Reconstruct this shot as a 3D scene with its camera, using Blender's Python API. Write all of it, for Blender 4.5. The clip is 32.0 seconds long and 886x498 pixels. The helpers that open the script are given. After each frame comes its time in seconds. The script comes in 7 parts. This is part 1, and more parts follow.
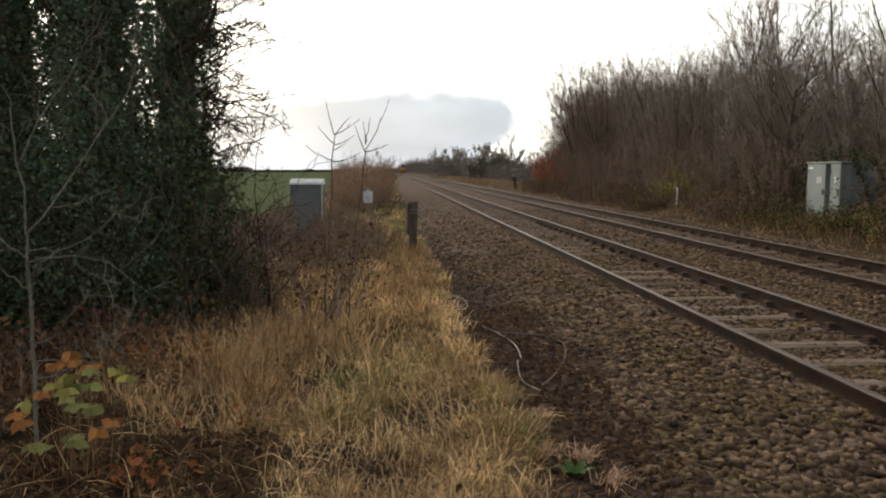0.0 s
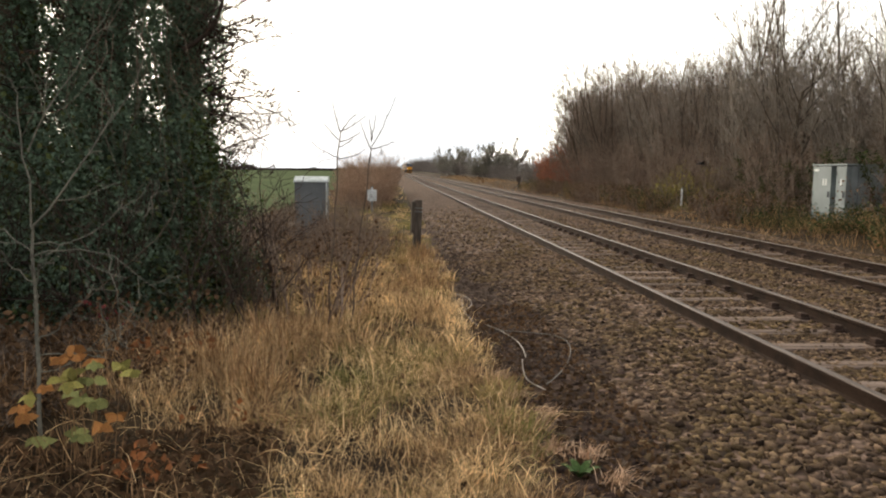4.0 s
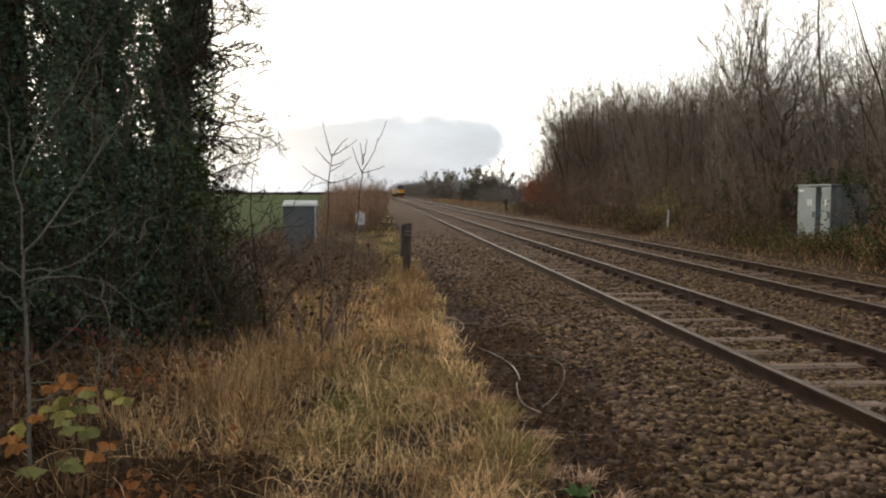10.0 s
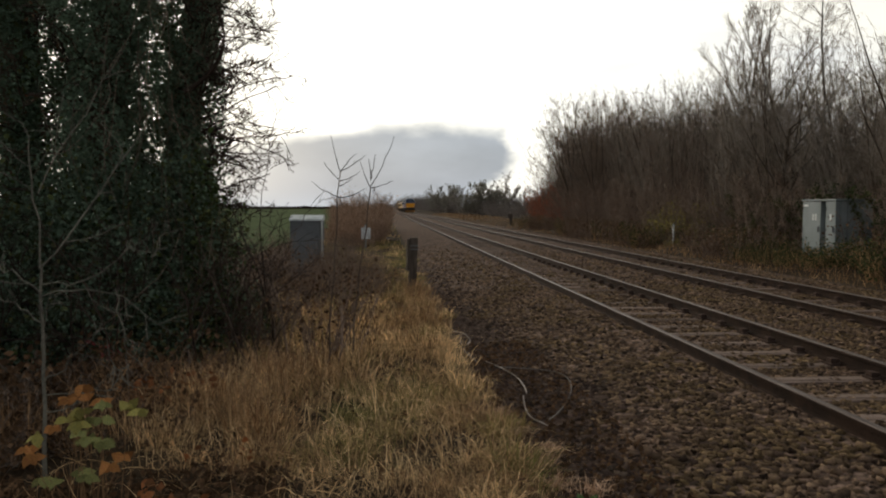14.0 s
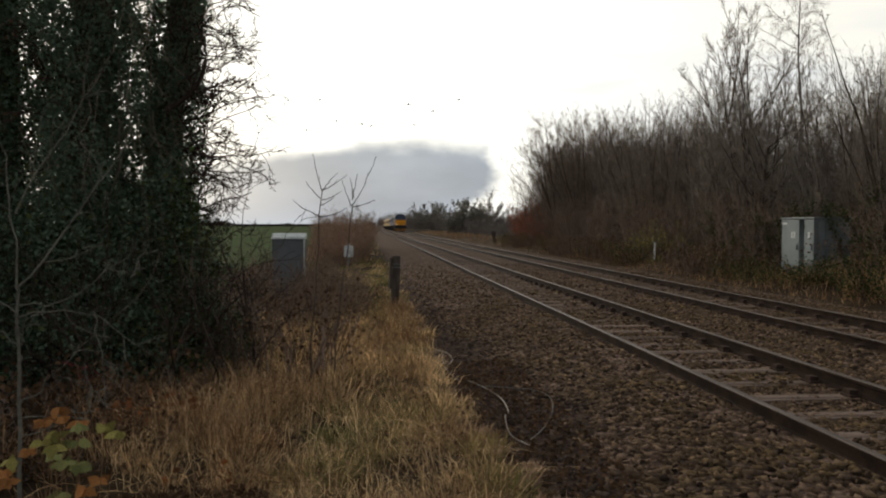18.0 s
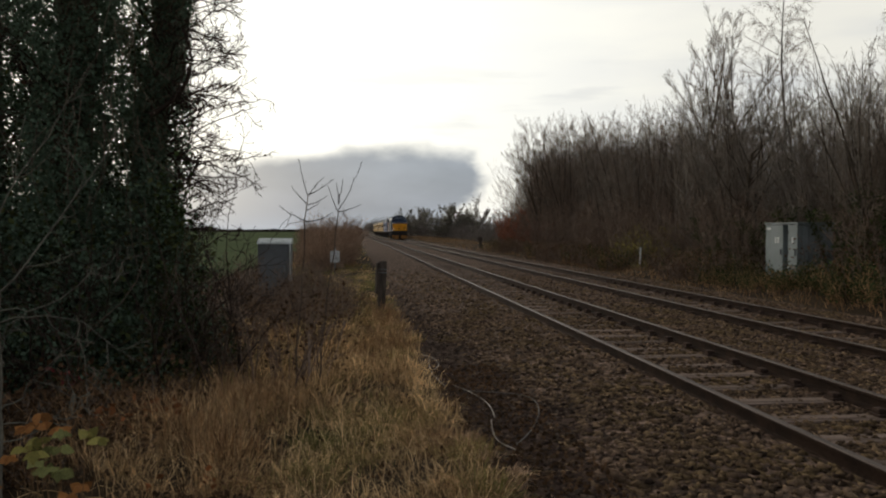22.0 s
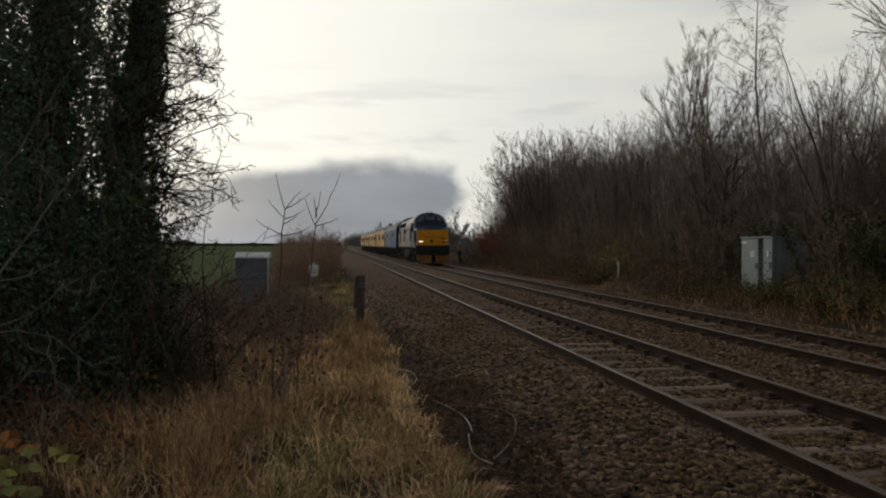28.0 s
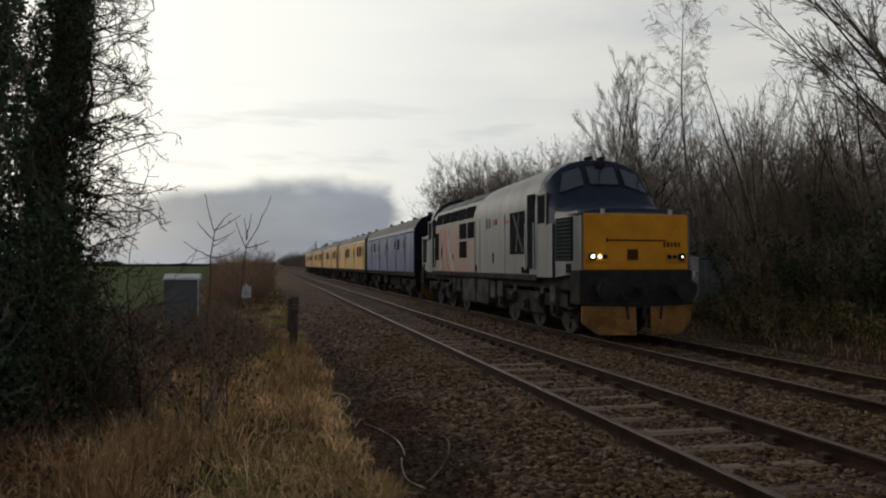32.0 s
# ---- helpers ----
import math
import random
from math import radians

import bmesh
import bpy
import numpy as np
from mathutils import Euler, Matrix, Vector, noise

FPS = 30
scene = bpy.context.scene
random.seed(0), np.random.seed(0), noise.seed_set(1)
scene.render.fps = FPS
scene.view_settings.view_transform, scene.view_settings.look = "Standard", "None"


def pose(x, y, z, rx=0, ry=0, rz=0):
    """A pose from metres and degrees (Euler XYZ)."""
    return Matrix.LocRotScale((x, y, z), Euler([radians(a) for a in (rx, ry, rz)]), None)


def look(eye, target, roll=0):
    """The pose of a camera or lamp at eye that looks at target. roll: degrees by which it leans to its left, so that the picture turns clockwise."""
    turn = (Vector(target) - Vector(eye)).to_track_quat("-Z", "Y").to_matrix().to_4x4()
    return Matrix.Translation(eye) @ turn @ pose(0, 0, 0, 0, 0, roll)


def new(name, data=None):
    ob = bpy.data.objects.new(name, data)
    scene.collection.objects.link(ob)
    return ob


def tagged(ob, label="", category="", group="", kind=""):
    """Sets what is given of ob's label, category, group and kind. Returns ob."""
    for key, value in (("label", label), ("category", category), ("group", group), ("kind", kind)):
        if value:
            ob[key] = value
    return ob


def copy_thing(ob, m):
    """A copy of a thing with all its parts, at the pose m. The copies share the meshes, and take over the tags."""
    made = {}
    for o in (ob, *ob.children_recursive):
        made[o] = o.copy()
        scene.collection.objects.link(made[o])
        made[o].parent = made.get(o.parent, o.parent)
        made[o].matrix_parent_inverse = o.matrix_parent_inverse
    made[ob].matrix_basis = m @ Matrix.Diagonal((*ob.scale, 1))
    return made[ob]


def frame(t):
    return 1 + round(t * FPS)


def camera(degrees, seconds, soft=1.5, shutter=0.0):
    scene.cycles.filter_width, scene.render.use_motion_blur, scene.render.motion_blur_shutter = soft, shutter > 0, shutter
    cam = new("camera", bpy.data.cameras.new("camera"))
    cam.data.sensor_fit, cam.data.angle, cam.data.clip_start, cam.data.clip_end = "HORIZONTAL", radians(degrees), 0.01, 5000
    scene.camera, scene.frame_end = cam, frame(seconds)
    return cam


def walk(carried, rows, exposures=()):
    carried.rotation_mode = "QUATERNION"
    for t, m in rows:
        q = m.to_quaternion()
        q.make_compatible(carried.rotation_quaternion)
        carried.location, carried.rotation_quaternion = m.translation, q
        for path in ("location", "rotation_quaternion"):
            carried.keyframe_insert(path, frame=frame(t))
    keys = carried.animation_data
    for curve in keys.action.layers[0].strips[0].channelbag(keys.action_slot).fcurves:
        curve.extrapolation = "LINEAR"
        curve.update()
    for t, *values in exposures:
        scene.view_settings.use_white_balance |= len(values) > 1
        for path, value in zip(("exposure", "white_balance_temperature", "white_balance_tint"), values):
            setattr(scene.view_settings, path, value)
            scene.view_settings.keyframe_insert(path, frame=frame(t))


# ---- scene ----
# ---- camera and its path ----
cam = camera(59.55, 32.0, soft=2.1)
# seconds, eye, target, roll
PATH = [
    (0, (0.026, -0.023, 1.569), (0.166, 1.962, 1.3664), 0.00), (0.5, (0.035, -0.009, 1.568), (0.193, 1.973, 1.3554), -0.30),
    (1, (0.046, 0.001, 1.568), (0.221, 1.982, 1.3494), -0.80), (1.5, (0.049, 0.003, 1.570), (0.214, 1.983, 1.3384), -0.70),
    (2, (0.045, 0.004, 1.570), (0.205, 1.984, 1.3294), -0.80), (2.5, (0.043, 0.001, 1.563), (0.201, 1.981, 1.3294), -0.60),
    (3, (0.025, 0.004, 1.555), (0.210, 1.980, 1.2994), 0.50), (3.5, (0.002, 0.009, 1.542), (0.164, 1.988, 1.3044), 1.70),
    (4, (0.007, 0.000, 1.549), (0.139, 1.985, 1.3454), 0.50), (4.5, (0.005, -0.004, 1.545), (0.181, 1.980, 1.3584), 0.60),
    (6.5, (0.003, -0.009, 1.544), (0.165, 1.978, 1.3794), 0.10), (7, (-0.002, 0.008, 1.541), (0.156, 1.996, 1.3744), -0.00),
    (7.5, (0.000, 0.003, 1.545), (0.155, 1.990, 1.3804), -0.10), (8, (0.001, -0.003, 1.544), (0.156, 1.984, 1.3794), -0.00),
    (8.5, (0.004, -0.003, 1.543), (0.161, 1.984, 1.3814), 0.10), (9, (-0.001, 0.009, 1.542), (0.157, 1.997, 1.3814), 0.00),
    (9.5, (-0.006, 0.015, 1.543), (0.153, 2.003, 1.3874), 0.10), (10, (-0.046, 0.013, 1.551), (0.119, 2.001, 1.4064), 0.10),
    (10.5, (-0.060, -0.007, 1.552), (0.106, 1.982, 1.4274), -0.40), (11, (-0.032, -0.048, 1.560), (0.114, 1.944, 1.4484), -0.60),
    (11.5, (-0.023, -0.067, 1.565), (0.092, 1.927, 1.4394), -0.40), (12, (-0.063, -0.062, 1.577), (0.109, 1.929, 1.5034), -0.90),
    (12.5, (-0.074, -0.057, 1.574), (0.088, 1.934, 1.4724), -0.60), (13, (-0.072, -0.065, 1.571), (0.084, 1.926, 1.4584), -0.10),
    (13.5, (-0.080, -0.073, 1.557), (0.072, 1.918, 1.4454), 0.10), (15.5, (-0.075, -0.085, 1.564), (0.088, 1.907, 1.4814), -0.00),
    (16, (-0.065, -0.064, 1.572), (0.104, 1.928, 1.4954), -0.10), (16.5, (-0.065, -0.059, 1.572), (0.110, 1.932, 1.4944), 0.10),
    (17, (-0.066, -0.074, 1.576), (0.113, 1.916, 1.5024), 0.10), (17.5, (-0.064, -0.078, 1.573), (0.119, 1.913, 1.5074), 0.00),
    (18, (-0.065, -0.090, 1.575), (0.131, 1.900, 1.5124), 0.10), (18.5, (-0.067, -0.079, 1.577), (0.137, 1.909, 1.5164), 0.20),
    (19, (-0.061, -0.077, 1.573), (0.148, 1.912, 1.5174), 0.30), (19.5, (-0.062, -0.084, 1.567), (0.152, 1.904, 1.5154), 0.30),
    (20, (-0.064, -0.076, 1.568), (0.151, 1.912, 1.5194), 0.30), (20.5, (-0.063, -0.079, 1.567), (0.158, 1.908, 1.5174), 0.20),
    (21, (-0.059, -0.081, 1.569), (0.164, 1.906, 1.5204), 0.10), (21.5, (-0.059, -0.078, 1.569), (0.169, 1.908, 1.5194), 0.00),
    (22, (-0.058, -0.092, 1.568), (0.172, 1.894, 1.5194), 0.10), (22.5, (-0.057, -0.090, 1.569), (0.179, 1.895, 1.5174), -0.00),
    (23, (-0.049, -0.085, 1.565), (0.195, 1.900, 1.5144), -0.10), (23.5, (-0.053, -0.081, 1.569), (0.201, 1.902, 1.5184), -0.00),
    (24, (-0.056, -0.081, 1.567), (0.205, 1.902, 1.5214), 0.10), (24.5, (-0.052, -0.090, 1.569), (0.211, 1.893, 1.5274), 0.10),
    (25, (-0.055, -0.078, 1.565), (0.208, 1.904, 1.5284), 0.10), (25.5, (-0.053, -0.084, 1.568), (0.211, 1.898, 1.5374), 0.10),
    (27.5, (-0.035, -0.081, 1.570), (0.245, 1.899, 1.5574), 0.10), (28, (-0.035, -0.094, 1.568), (0.247, 1.886, 1.5554), 0.10),
    (28.5, (-0.045, -0.098, 1.573), (0.240, 1.882, 1.5584), 0.10), (29, (-0.043, -0.112, 1.571), (0.252, 1.866, 1.5824), -0.10),
    (29.5, (-0.022, -0.093, 1.574), (0.273, 1.885, 1.5914), -0.20), (30, (-0.001, -0.079, 1.589), (0.355, 1.889, 1.5924), -1.40),
    (30.5, (0.004, -0.090, 1.585), (0.403, 1.870, 1.5974), -1.40), (31, (0.000, -0.090, 1.586), (0.408, 1.867, 1.6014), -0.80),
    (31.5, (0.001, -0.084, 1.588), (0.438, 1.868, 1.6164), -0.50), (32, (0.001, -0.098, 1.590), (0.444, 1.852, 1.6294), -0.00),
]
EXPOSURE = [
    (0, 1.45, 6750, 10), (2, 2.0, 6900, 11), (4, 2.0, 6900, 11), (7, 1.75, 6850, 11), (9, 1.7, 6850, 11), (11, 1.1, 6700, 10),
    (12, 0.85, 6650, 10), (13, 0.8, 6650, 10), (16, 0.75, 6600, 10), (18, 0.7, 6550, 10), (19, 0.45, 6550, 10), (20, 0.48, 6500, 10), (22, 0.46, 6500, 10),
    (24, 0.48, 6550, 10), (26, 0.4, 6500, 10), (28, 0.12, 6500, 10), (30, 0.1, 6400, 10), (32, 0.15, 6350, 10),
]
walk(cam, [(t, look(eye, target, roll)) for t, eye, target, roll in PATH], EXPOSURE)
# ---- world and sun ----
SUN_FROM = Vector((-0.42, 0.86, 0.30)).normalized()


def build_world():
    world = bpy.data.worlds.new("overcast_sky")
    scene.world = world
    world.use_nodes = True
    nt = world.node_tree
    nt.nodes.clear()
    N, L = nt.nodes.new, nt.links.new

    def math_node(op, a, b=None, clamp=False):
        n = N("ShaderNodeMath")
        n.operation, n.use_clamp = op, clamp
        for k, v in enumerate((a, b)):
            if v is None:
                continue
            if hasattr(v, "is_linked"):
                L(v, n.inputs[k])
            else:
                n.inputs[k].default_value = v
        return n.outputs[0]

    def span(v, a, b, lo=0.0, hi=1.0):
        n = N("ShaderNodeMapRange")
        n.interpolation_type = "SMOOTHSTEP"
        L(v, n.inputs[0])
        for k, x in enumerate((a, b, lo, hi)):
            n.inputs[k + 1].default_value = x
        return n.outputs[0]

    def blend(fac, a, b):
        n = N("ShaderNodeMix")
        n.data_type = "RGBA"
        L(fac, n.inputs[0])
        for k, v in ((6, a), (7, b)):
            if hasattr(v, "is_linked"):
                L(v, n.inputs[k])
            else:
                n.inputs[k].default_value = (*v, 1)
        return n.outputs[2]

    def cloud_noise(scale, detail, stretch):
        mp = N("ShaderNodeMapping")
        mp.inputs["Scale"].default_value = stretch
        L(tc.outputs["Generated"], mp.inputs["Vector"])
        n = N("ShaderNodeTexNoise")
        n.inputs["Scale"].default_value, n.inputs["Detail"].default_value = scale, detail
        L(mp.outputs[0], n.inputs["Vector"])
        return n.outputs[0]

    tc = N("ShaderNodeTexCoord")
    sep = N("ShaderNodeSeparateXYZ")
    L(tc.outputs["Generated"], sep.inputs[0])
    x, y, z = sep.outputs
    sky = N("ShaderNodeTexSky")
    sky.sky_type, sky.sun_disc = "NISHITA", False
    sky.sun_elevation = math.asin(SUN_FROM.z)
    sky.sun_rotation = math.atan2(SUN_FROM.x, SUN_FROM.y)
    sky.air_density, sky.dust_density = 1.0, 3.0
    dim = N("ShaderNodeVectorMath")
    dim.operation = "SCALE"
    L(sky.outputs[0], dim.inputs[0])
    dim.inputs["Scale"].default_value = 0.05
    # glow of the hidden low sun
    dot = N("ShaderNodeVectorMath")
    dot.operation = "DOT_PRODUCT"
    L(tc.outputs["Generated"], dot.inputs[0])
    dot.inputs[1].default_value = SUN_FROM
    glow = span(dot.outputs["Value"], 0.55, 1.0)
    soft = cloud_noise(3.0, 5, (1.0, 1.0, 4.5))
    high = blend(span(soft, 0.38, 0.68), (0.53, 0.535, 0.53), (0.68, 0.665, 0.60))
    ahead = span(y, -0.5, 0.9)
    high = blend(ahead, (0.25, 0.262, 0.28), high)
    high = blend(span(z, 0.34, 0.80), high, (0.17, 0.185, 0.21))
    high = blend(glow, high, (0.98, 0.97, 0.88))
    # low grey bank above the horizon ahead, with a ragged top and a brighter end
    rag = cloud_noise(7.0, 6, (1.0, 1.0, 2.2))
    top = math_node("ADD", z, math_node("MULTIPLY", math_node("SUBTRACT", rag, 0.5), 0.035))
    top = math_node("ADD", top, math_node("MULTIPLY", math_node("SUBTRACT", cloud_noise(22.0, 5, (1.0, 1.0, 1.6)), 0.5), 0.022))
    top = math_node("ADD", top, span(x, -0.20, 0.0, 0.026, 0.0))
    bank = span(top, 0.086, 0.116, 1.0, 0.0)
    side = math_node("ADD", x, math_node("MULTIPLY", math_node("SUBTRACT", rag, 0.5), 0.20))
    side = math_node("SUBTRACT", side, math_node("MULTIPLY", z, 0.35))
    bank = math_node("MULTIPLY", bank, span(side, 0.118, 0.158, 1.0, 0.05))
    bank = math_node("MULTIPLY", bank, span(x, -0.36, -0.04, 0.5, 1.0))
    body = blend(span(rag, 0.35, 0.65), (0.158, 0.195, 0.243), (0.205, 0.246, 0.302))
    streak = cloud_noise(5.0, 5, (1.0, 1.0, 7.0))
    band = math_node("MULTIPLY", span(streak, 0.52, 0.66), math_node("MULTIPLY", span(z, 0.10, 0.13), span(z, 0.17, 0.24, 1.0, 0.0)))
    high = blend(math_node("MULTIPLY", band, 0.3), high, (0.42, 0.44, 0.46))
    clouds = blend(math_node("MULTIPLY", bank, 0.93), high, body)
    low = span(z, -0.02, 0.03)
    clouds = blend(low, (0.38, 0.42, 0.47), clouds)
    full = N("ShaderNodeMix")
    full.data_type = "RGBA"
    full.inputs[0].default_value = 0.9
    L(dim.outputs[0], full.inputs[6])
    L(clouds, full.inputs[7])
    bg = N("ShaderNodeBackground")
    L(full.outputs[2], bg.inputs["Color"])
    bg.inputs["Strength"].default_value = 1.0
    out = N("ShaderNodeOutputWorld")
    L(bg.outputs[0], out.inputs[0])


build_world()
sun_data = bpy.data.lights.new("sun", "SUN")
sun_data.energy, sun_data.angle, sun_data.color = 0.4, radians(20), (1.0, 0.93, 0.82)
sun = new("sun", sun_data)
sun.matrix_world = look(SUN_FROM * 50, (0, 0, 0))

# ---- materials ----


def mat(name, c1, c2=None, scale=3.0, fine=40.0, rough=0.8, bump=0.3, depth=0.01, metal=0.0, spec=0.02, vary="", amount=0.4, c3=None, stretch=(1, 1, 1), split=(0.4, 0.62), grain=0.3, lucent=0.0):
    """A surface of two or three tones with coarse stains, fine grain and relief. vary: island or object gives each piece its own tone."""
    m = bpy.data.materials.new(name)
    m.use_nodes = True
    nt = m.node_tree
    N, L = nt.nodes.new, nt.links.new
    b = nt.nodes["Principled BSDF"]
    b.inputs["Roughness"].default_value, b.inputs["Metallic"].default_value = rough, metal
    b.inputs["Specular IOR Level"].default_value = spec
    tc = N("ShaderNodeTexCoord")
    mp = N("ShaderNodeMapping")
    mp.inputs["Scale"].default_value = stretch
    L(tc.outputs["Object"], mp.inputs["Vector"])
    n1 = N("ShaderNodeTexNoise")
    n1.inputs["Scale"].default_value, n1.inputs["Detail"].default_value = scale, 5
    n2 = N("ShaderNodeTexNoise")
    n2.inputs["Scale"].default_value, n2.inputs["Detail"].default_value = fine, 4
    L(mp.outputs[0], n1.inputs["Vector"])
    L(mp.outputs[0], n2.inputs["Vector"])
    c2 = c2 or tuple(v * 0.75 for v in c1)
    ramp = N("ShaderNodeMapRange")
    L(n1.outputs[0], ramp.inputs[0])
    ramp.inputs[1].default_value, ramp.inputs[2].default_value = split
    mix = N("ShaderNodeMix")
    mix.data_type = "RGBA"
    mix.inputs[6].default_value, mix.inputs[7].default_value = (*c1, 1), (*c2, 1)
    L(ramp.outputs[0], mix.inputs[0])
    col = mix.outputs[2]
    rnd = None
    if vary == "island":
        rnd = N("ShaderNodeNewGeometry").outputs["Random Per Island"]
    elif vary == "object":
        rnd = N("ShaderNodeObjectInfo").outputs["Random"]
    if rnd is not None:
        if c3:
            sp = N("ShaderNodeMapRange")
            L(rnd, sp.inputs[0])
            sp.inputs[1].default_value, sp.inputs[2].default_value = 0.45, 1.0
            m3 = N("ShaderNodeMix")
            m3.data_type = "RGBA"
            L(sp.outputs[0], m3.inputs[0])
            L(col, m3.inputs[6])
            m3.inputs[7].default_value = (*c3, 1)
            col = m3.outputs[2]
        wh = N("ShaderNodeTexWhiteNoise")
        wh.noise_dimensions = "1D"
        L(rnd, wh.inputs["W"])
        vr = N("ShaderNodeMapRange")
        L(wh.outputs["Value"], vr.inputs[0])
        vr.inputs[3].default_value, vr.inputs[4].default_value = 1 - amount, 1 + amount
        sc = N("ShaderNodeVectorMath")
        sc.operation = "SCALE"
        L(col, sc.inputs[0])
        L(vr.outputs[0], sc.inputs["Scale"])
        col = sc.outputs[0]
    gr = N("ShaderNodeMapRange")
    L(n2.outputs[0], gr.inputs[0])
    gr.inputs[1].default_value, gr.inputs[2].default_value = 0.25, 0.75
    gr.inputs[3].default_value, gr.inputs[4].default_value = 1 - grain, 1 + grain
    s2 = N("ShaderNodeVectorMath")
    s2.operation = "SCALE"
    L(col, s2.inputs[0])
    L(gr.outputs[0], s2.inputs["Scale"])
    L(s2.outputs[0], b.inputs["Base Color"])
    if bump:
        bp = N("ShaderNodeBump")
        bp.inputs["Strength"].default_value, bp.inputs["Distance"].default_value = bump, depth
        L(n2.outputs[0], bp.inputs["Height"])
        L(bp.outputs[0], b.inputs["Normal"])
    if lucent:
        tr = N("ShaderNodeBsdfTranslucent")
        L(s2.outputs[0], tr.inputs["Color"])
        mx = N("ShaderNodeMixShader")
        mx.inputs[0].default_value = lucent
        L(b.outputs[0], mx.inputs[1])
        L(tr.outputs[0], mx.inputs[2])
        L(mx.outputs[0], nt.nodes["Material Output"].inputs[0])
    return m


def glow_mat(name, color, strength):
    m = bpy.data.materials.new(name)
    m.use_nodes = True
    b = m.node_tree.nodes["Principled BSDF"]
    b.inputs["Base Color"].default_value = (*color, 1)
    b.inputs["Emission Color"].default_value = (*color, 1)
    b.inputs["Emission Strength"].default_value = strength
    return m


def glass_mat(name, tint):
    m = bpy.data.materials.new(name)
    m.use_nodes = True
    b = m.node_tree.nodes["Principled BSDF"]
    b.inputs["Base Color"].default_value = (*tint, 1)
    b.inputs["Roughness"].default_value = 0.06
    b.inputs["Transmission Weight"].default_value = 0.55
    b.inputs["IOR"].default_value = 1.5
    return m


def ballast_mat(name, grey, brown, dark):
    """Broken stone seen from further off: cells of their own tone with sunk joints."""
    m = mat(name, grey, brown, scale=1.6, fine=9, rough=0.9, bump=0, split=(0.35, 0.65), grain=0.45)
    nt = m.node_tree
    N, L = nt.nodes.new, nt.links.new
    b = nt.nodes["Principled BSDF"]
    tc = N("ShaderNodeTexCoord")
    vo = N("ShaderNodeTexVoronoi")
    vo.inputs["Scale"].default_value = 14
    L(tc.outputs["Object"], vo.inputs["Vector"])
    old = b.inputs["Base Color"].links[0].from_socket
    sepc = N("ShaderNodeSeparateColor")
    L(vo.outputs["Color"], sepc.inputs[0])
    mr = N("ShaderNodeMapRange")
    L(sepc.outputs[0], mr.inputs[0])
    mr.inputs[3].default_value, mr.inputs[4].default_value = 0.5, 1.45
    sc = N("ShaderNodeVectorMath")
    sc.operation = "SCALE"
    L(old, sc.inputs[0])
    L(mr.outputs[0], sc.inputs["Scale"])
    joint = N("ShaderNodeMapRange")
    L(vo.outputs["Distance"], joint.inputs[0])
    joint.inputs[1].default_value, joint.inputs[2].default_value = 0.35, 0.75
    mx = N("ShaderNodeMix")
    mx.data_type = "RGBA"
    L(joint.outputs[0], mx.inputs[0])
    L(sc.outputs[0], mx.inputs[6])
    mx.inputs[7].default_value = (*dark, 1)
    L(mx.outputs[2], b.inputs["Base Color"])
    bp = N("ShaderNodeBump")
    bp.inputs["Strength"].default_value, bp.inputs["Distance"].default_value = 0.45, 0.03
    bp.invert = True
    L(vo.outputs["Distance"], bp.inputs["Height"])
    L(bp.outputs[0], b.inputs["Normal"])
    return m


M = {}
M["soil"] = mat("leaf_litter_soil", (0.038, 0.026, 0.016), (0.07, 0.047, 0.026), scale=1.2, fine=35, bump=0.8, depth=0.04, grain=0.5)
M["field"] = mat("winter_crop", (0.088, 0.106, 0.056), (0.104, 0.122, 0.064), scale=0.03, fine=1.2, rough=1.0, bump=0.2, grain=0.2, spec=0.0)
M["ballast"] = ballast_mat("old_ballast", (0.207, 0.137, 0.099), (0.135, 0.088, 0.060), (0.045, 0.032, 0.023))
M["stone"] = mat("ballast_stone", (0.166, 0.109, 0.070), (0.145, 0.097, 0.048), scale=0.9, fine=70, rough=0.85, bump=0.5, depth=0.006, vary="island", amount=0.65, c3=(0.056, 0.037, 0.027), grain=0.3)
M["stone_one"] = mat("ballast_stone_loose", (0.166, 0.109, 0.070), (0.145, 0.097, 0.048), scale=0.9, fine=70, rough=0.85, bump=0.5, depth=0.006, vary="object", amount=0.65, c3=(0.056, 0.037, 0.027), grain=0.3)
M["dirty_stone"] = mat("muddy_ballast_stone", (0.066, 0.043, 0.033), (0.040, 0.027, 0.021), scale=1.5, fine=70, rough=0.9, bump=0.5, depth=0.006, vary="island", amount=0.6, c3=(0.085, 0.062, 0.045), grain=0.35)
M["mud"] = mat("dark_wet_mud", (0.046, 0.030, 0.022), (0.085, 0.055, 0.039), scale=4, fine=45, rough=0.9, bump=0.8, depth=0.02, grain=0.5)
M["sleeper"] = mat("weathered_sleeper", (0.205, 0.150, 0.118), (0.105, 0.075, 0.057), scale=2, fine=30, bump=0.6, depth=0.01, vary="object", amount=0.3, stretch=(0.4, 4, 4))
M["rail"] = mat("rusty_rail", (0.027, 0.0175, 0.013), (0.042, 0.026, 0.018), scale=4, fine=60, rough=0.75, bump=0.3, depth=0.003, metal=0.2)
M["rail_top"] = mat("worn_rail_head", (0.115, 0.086, 0.068), (0.066, 0.045, 0.033), scale=3, fine=50, rough=0.55, spec=0.15, bump=0.1, depth=0.001, metal=0.25, stretch=(8, 0.3, 8))
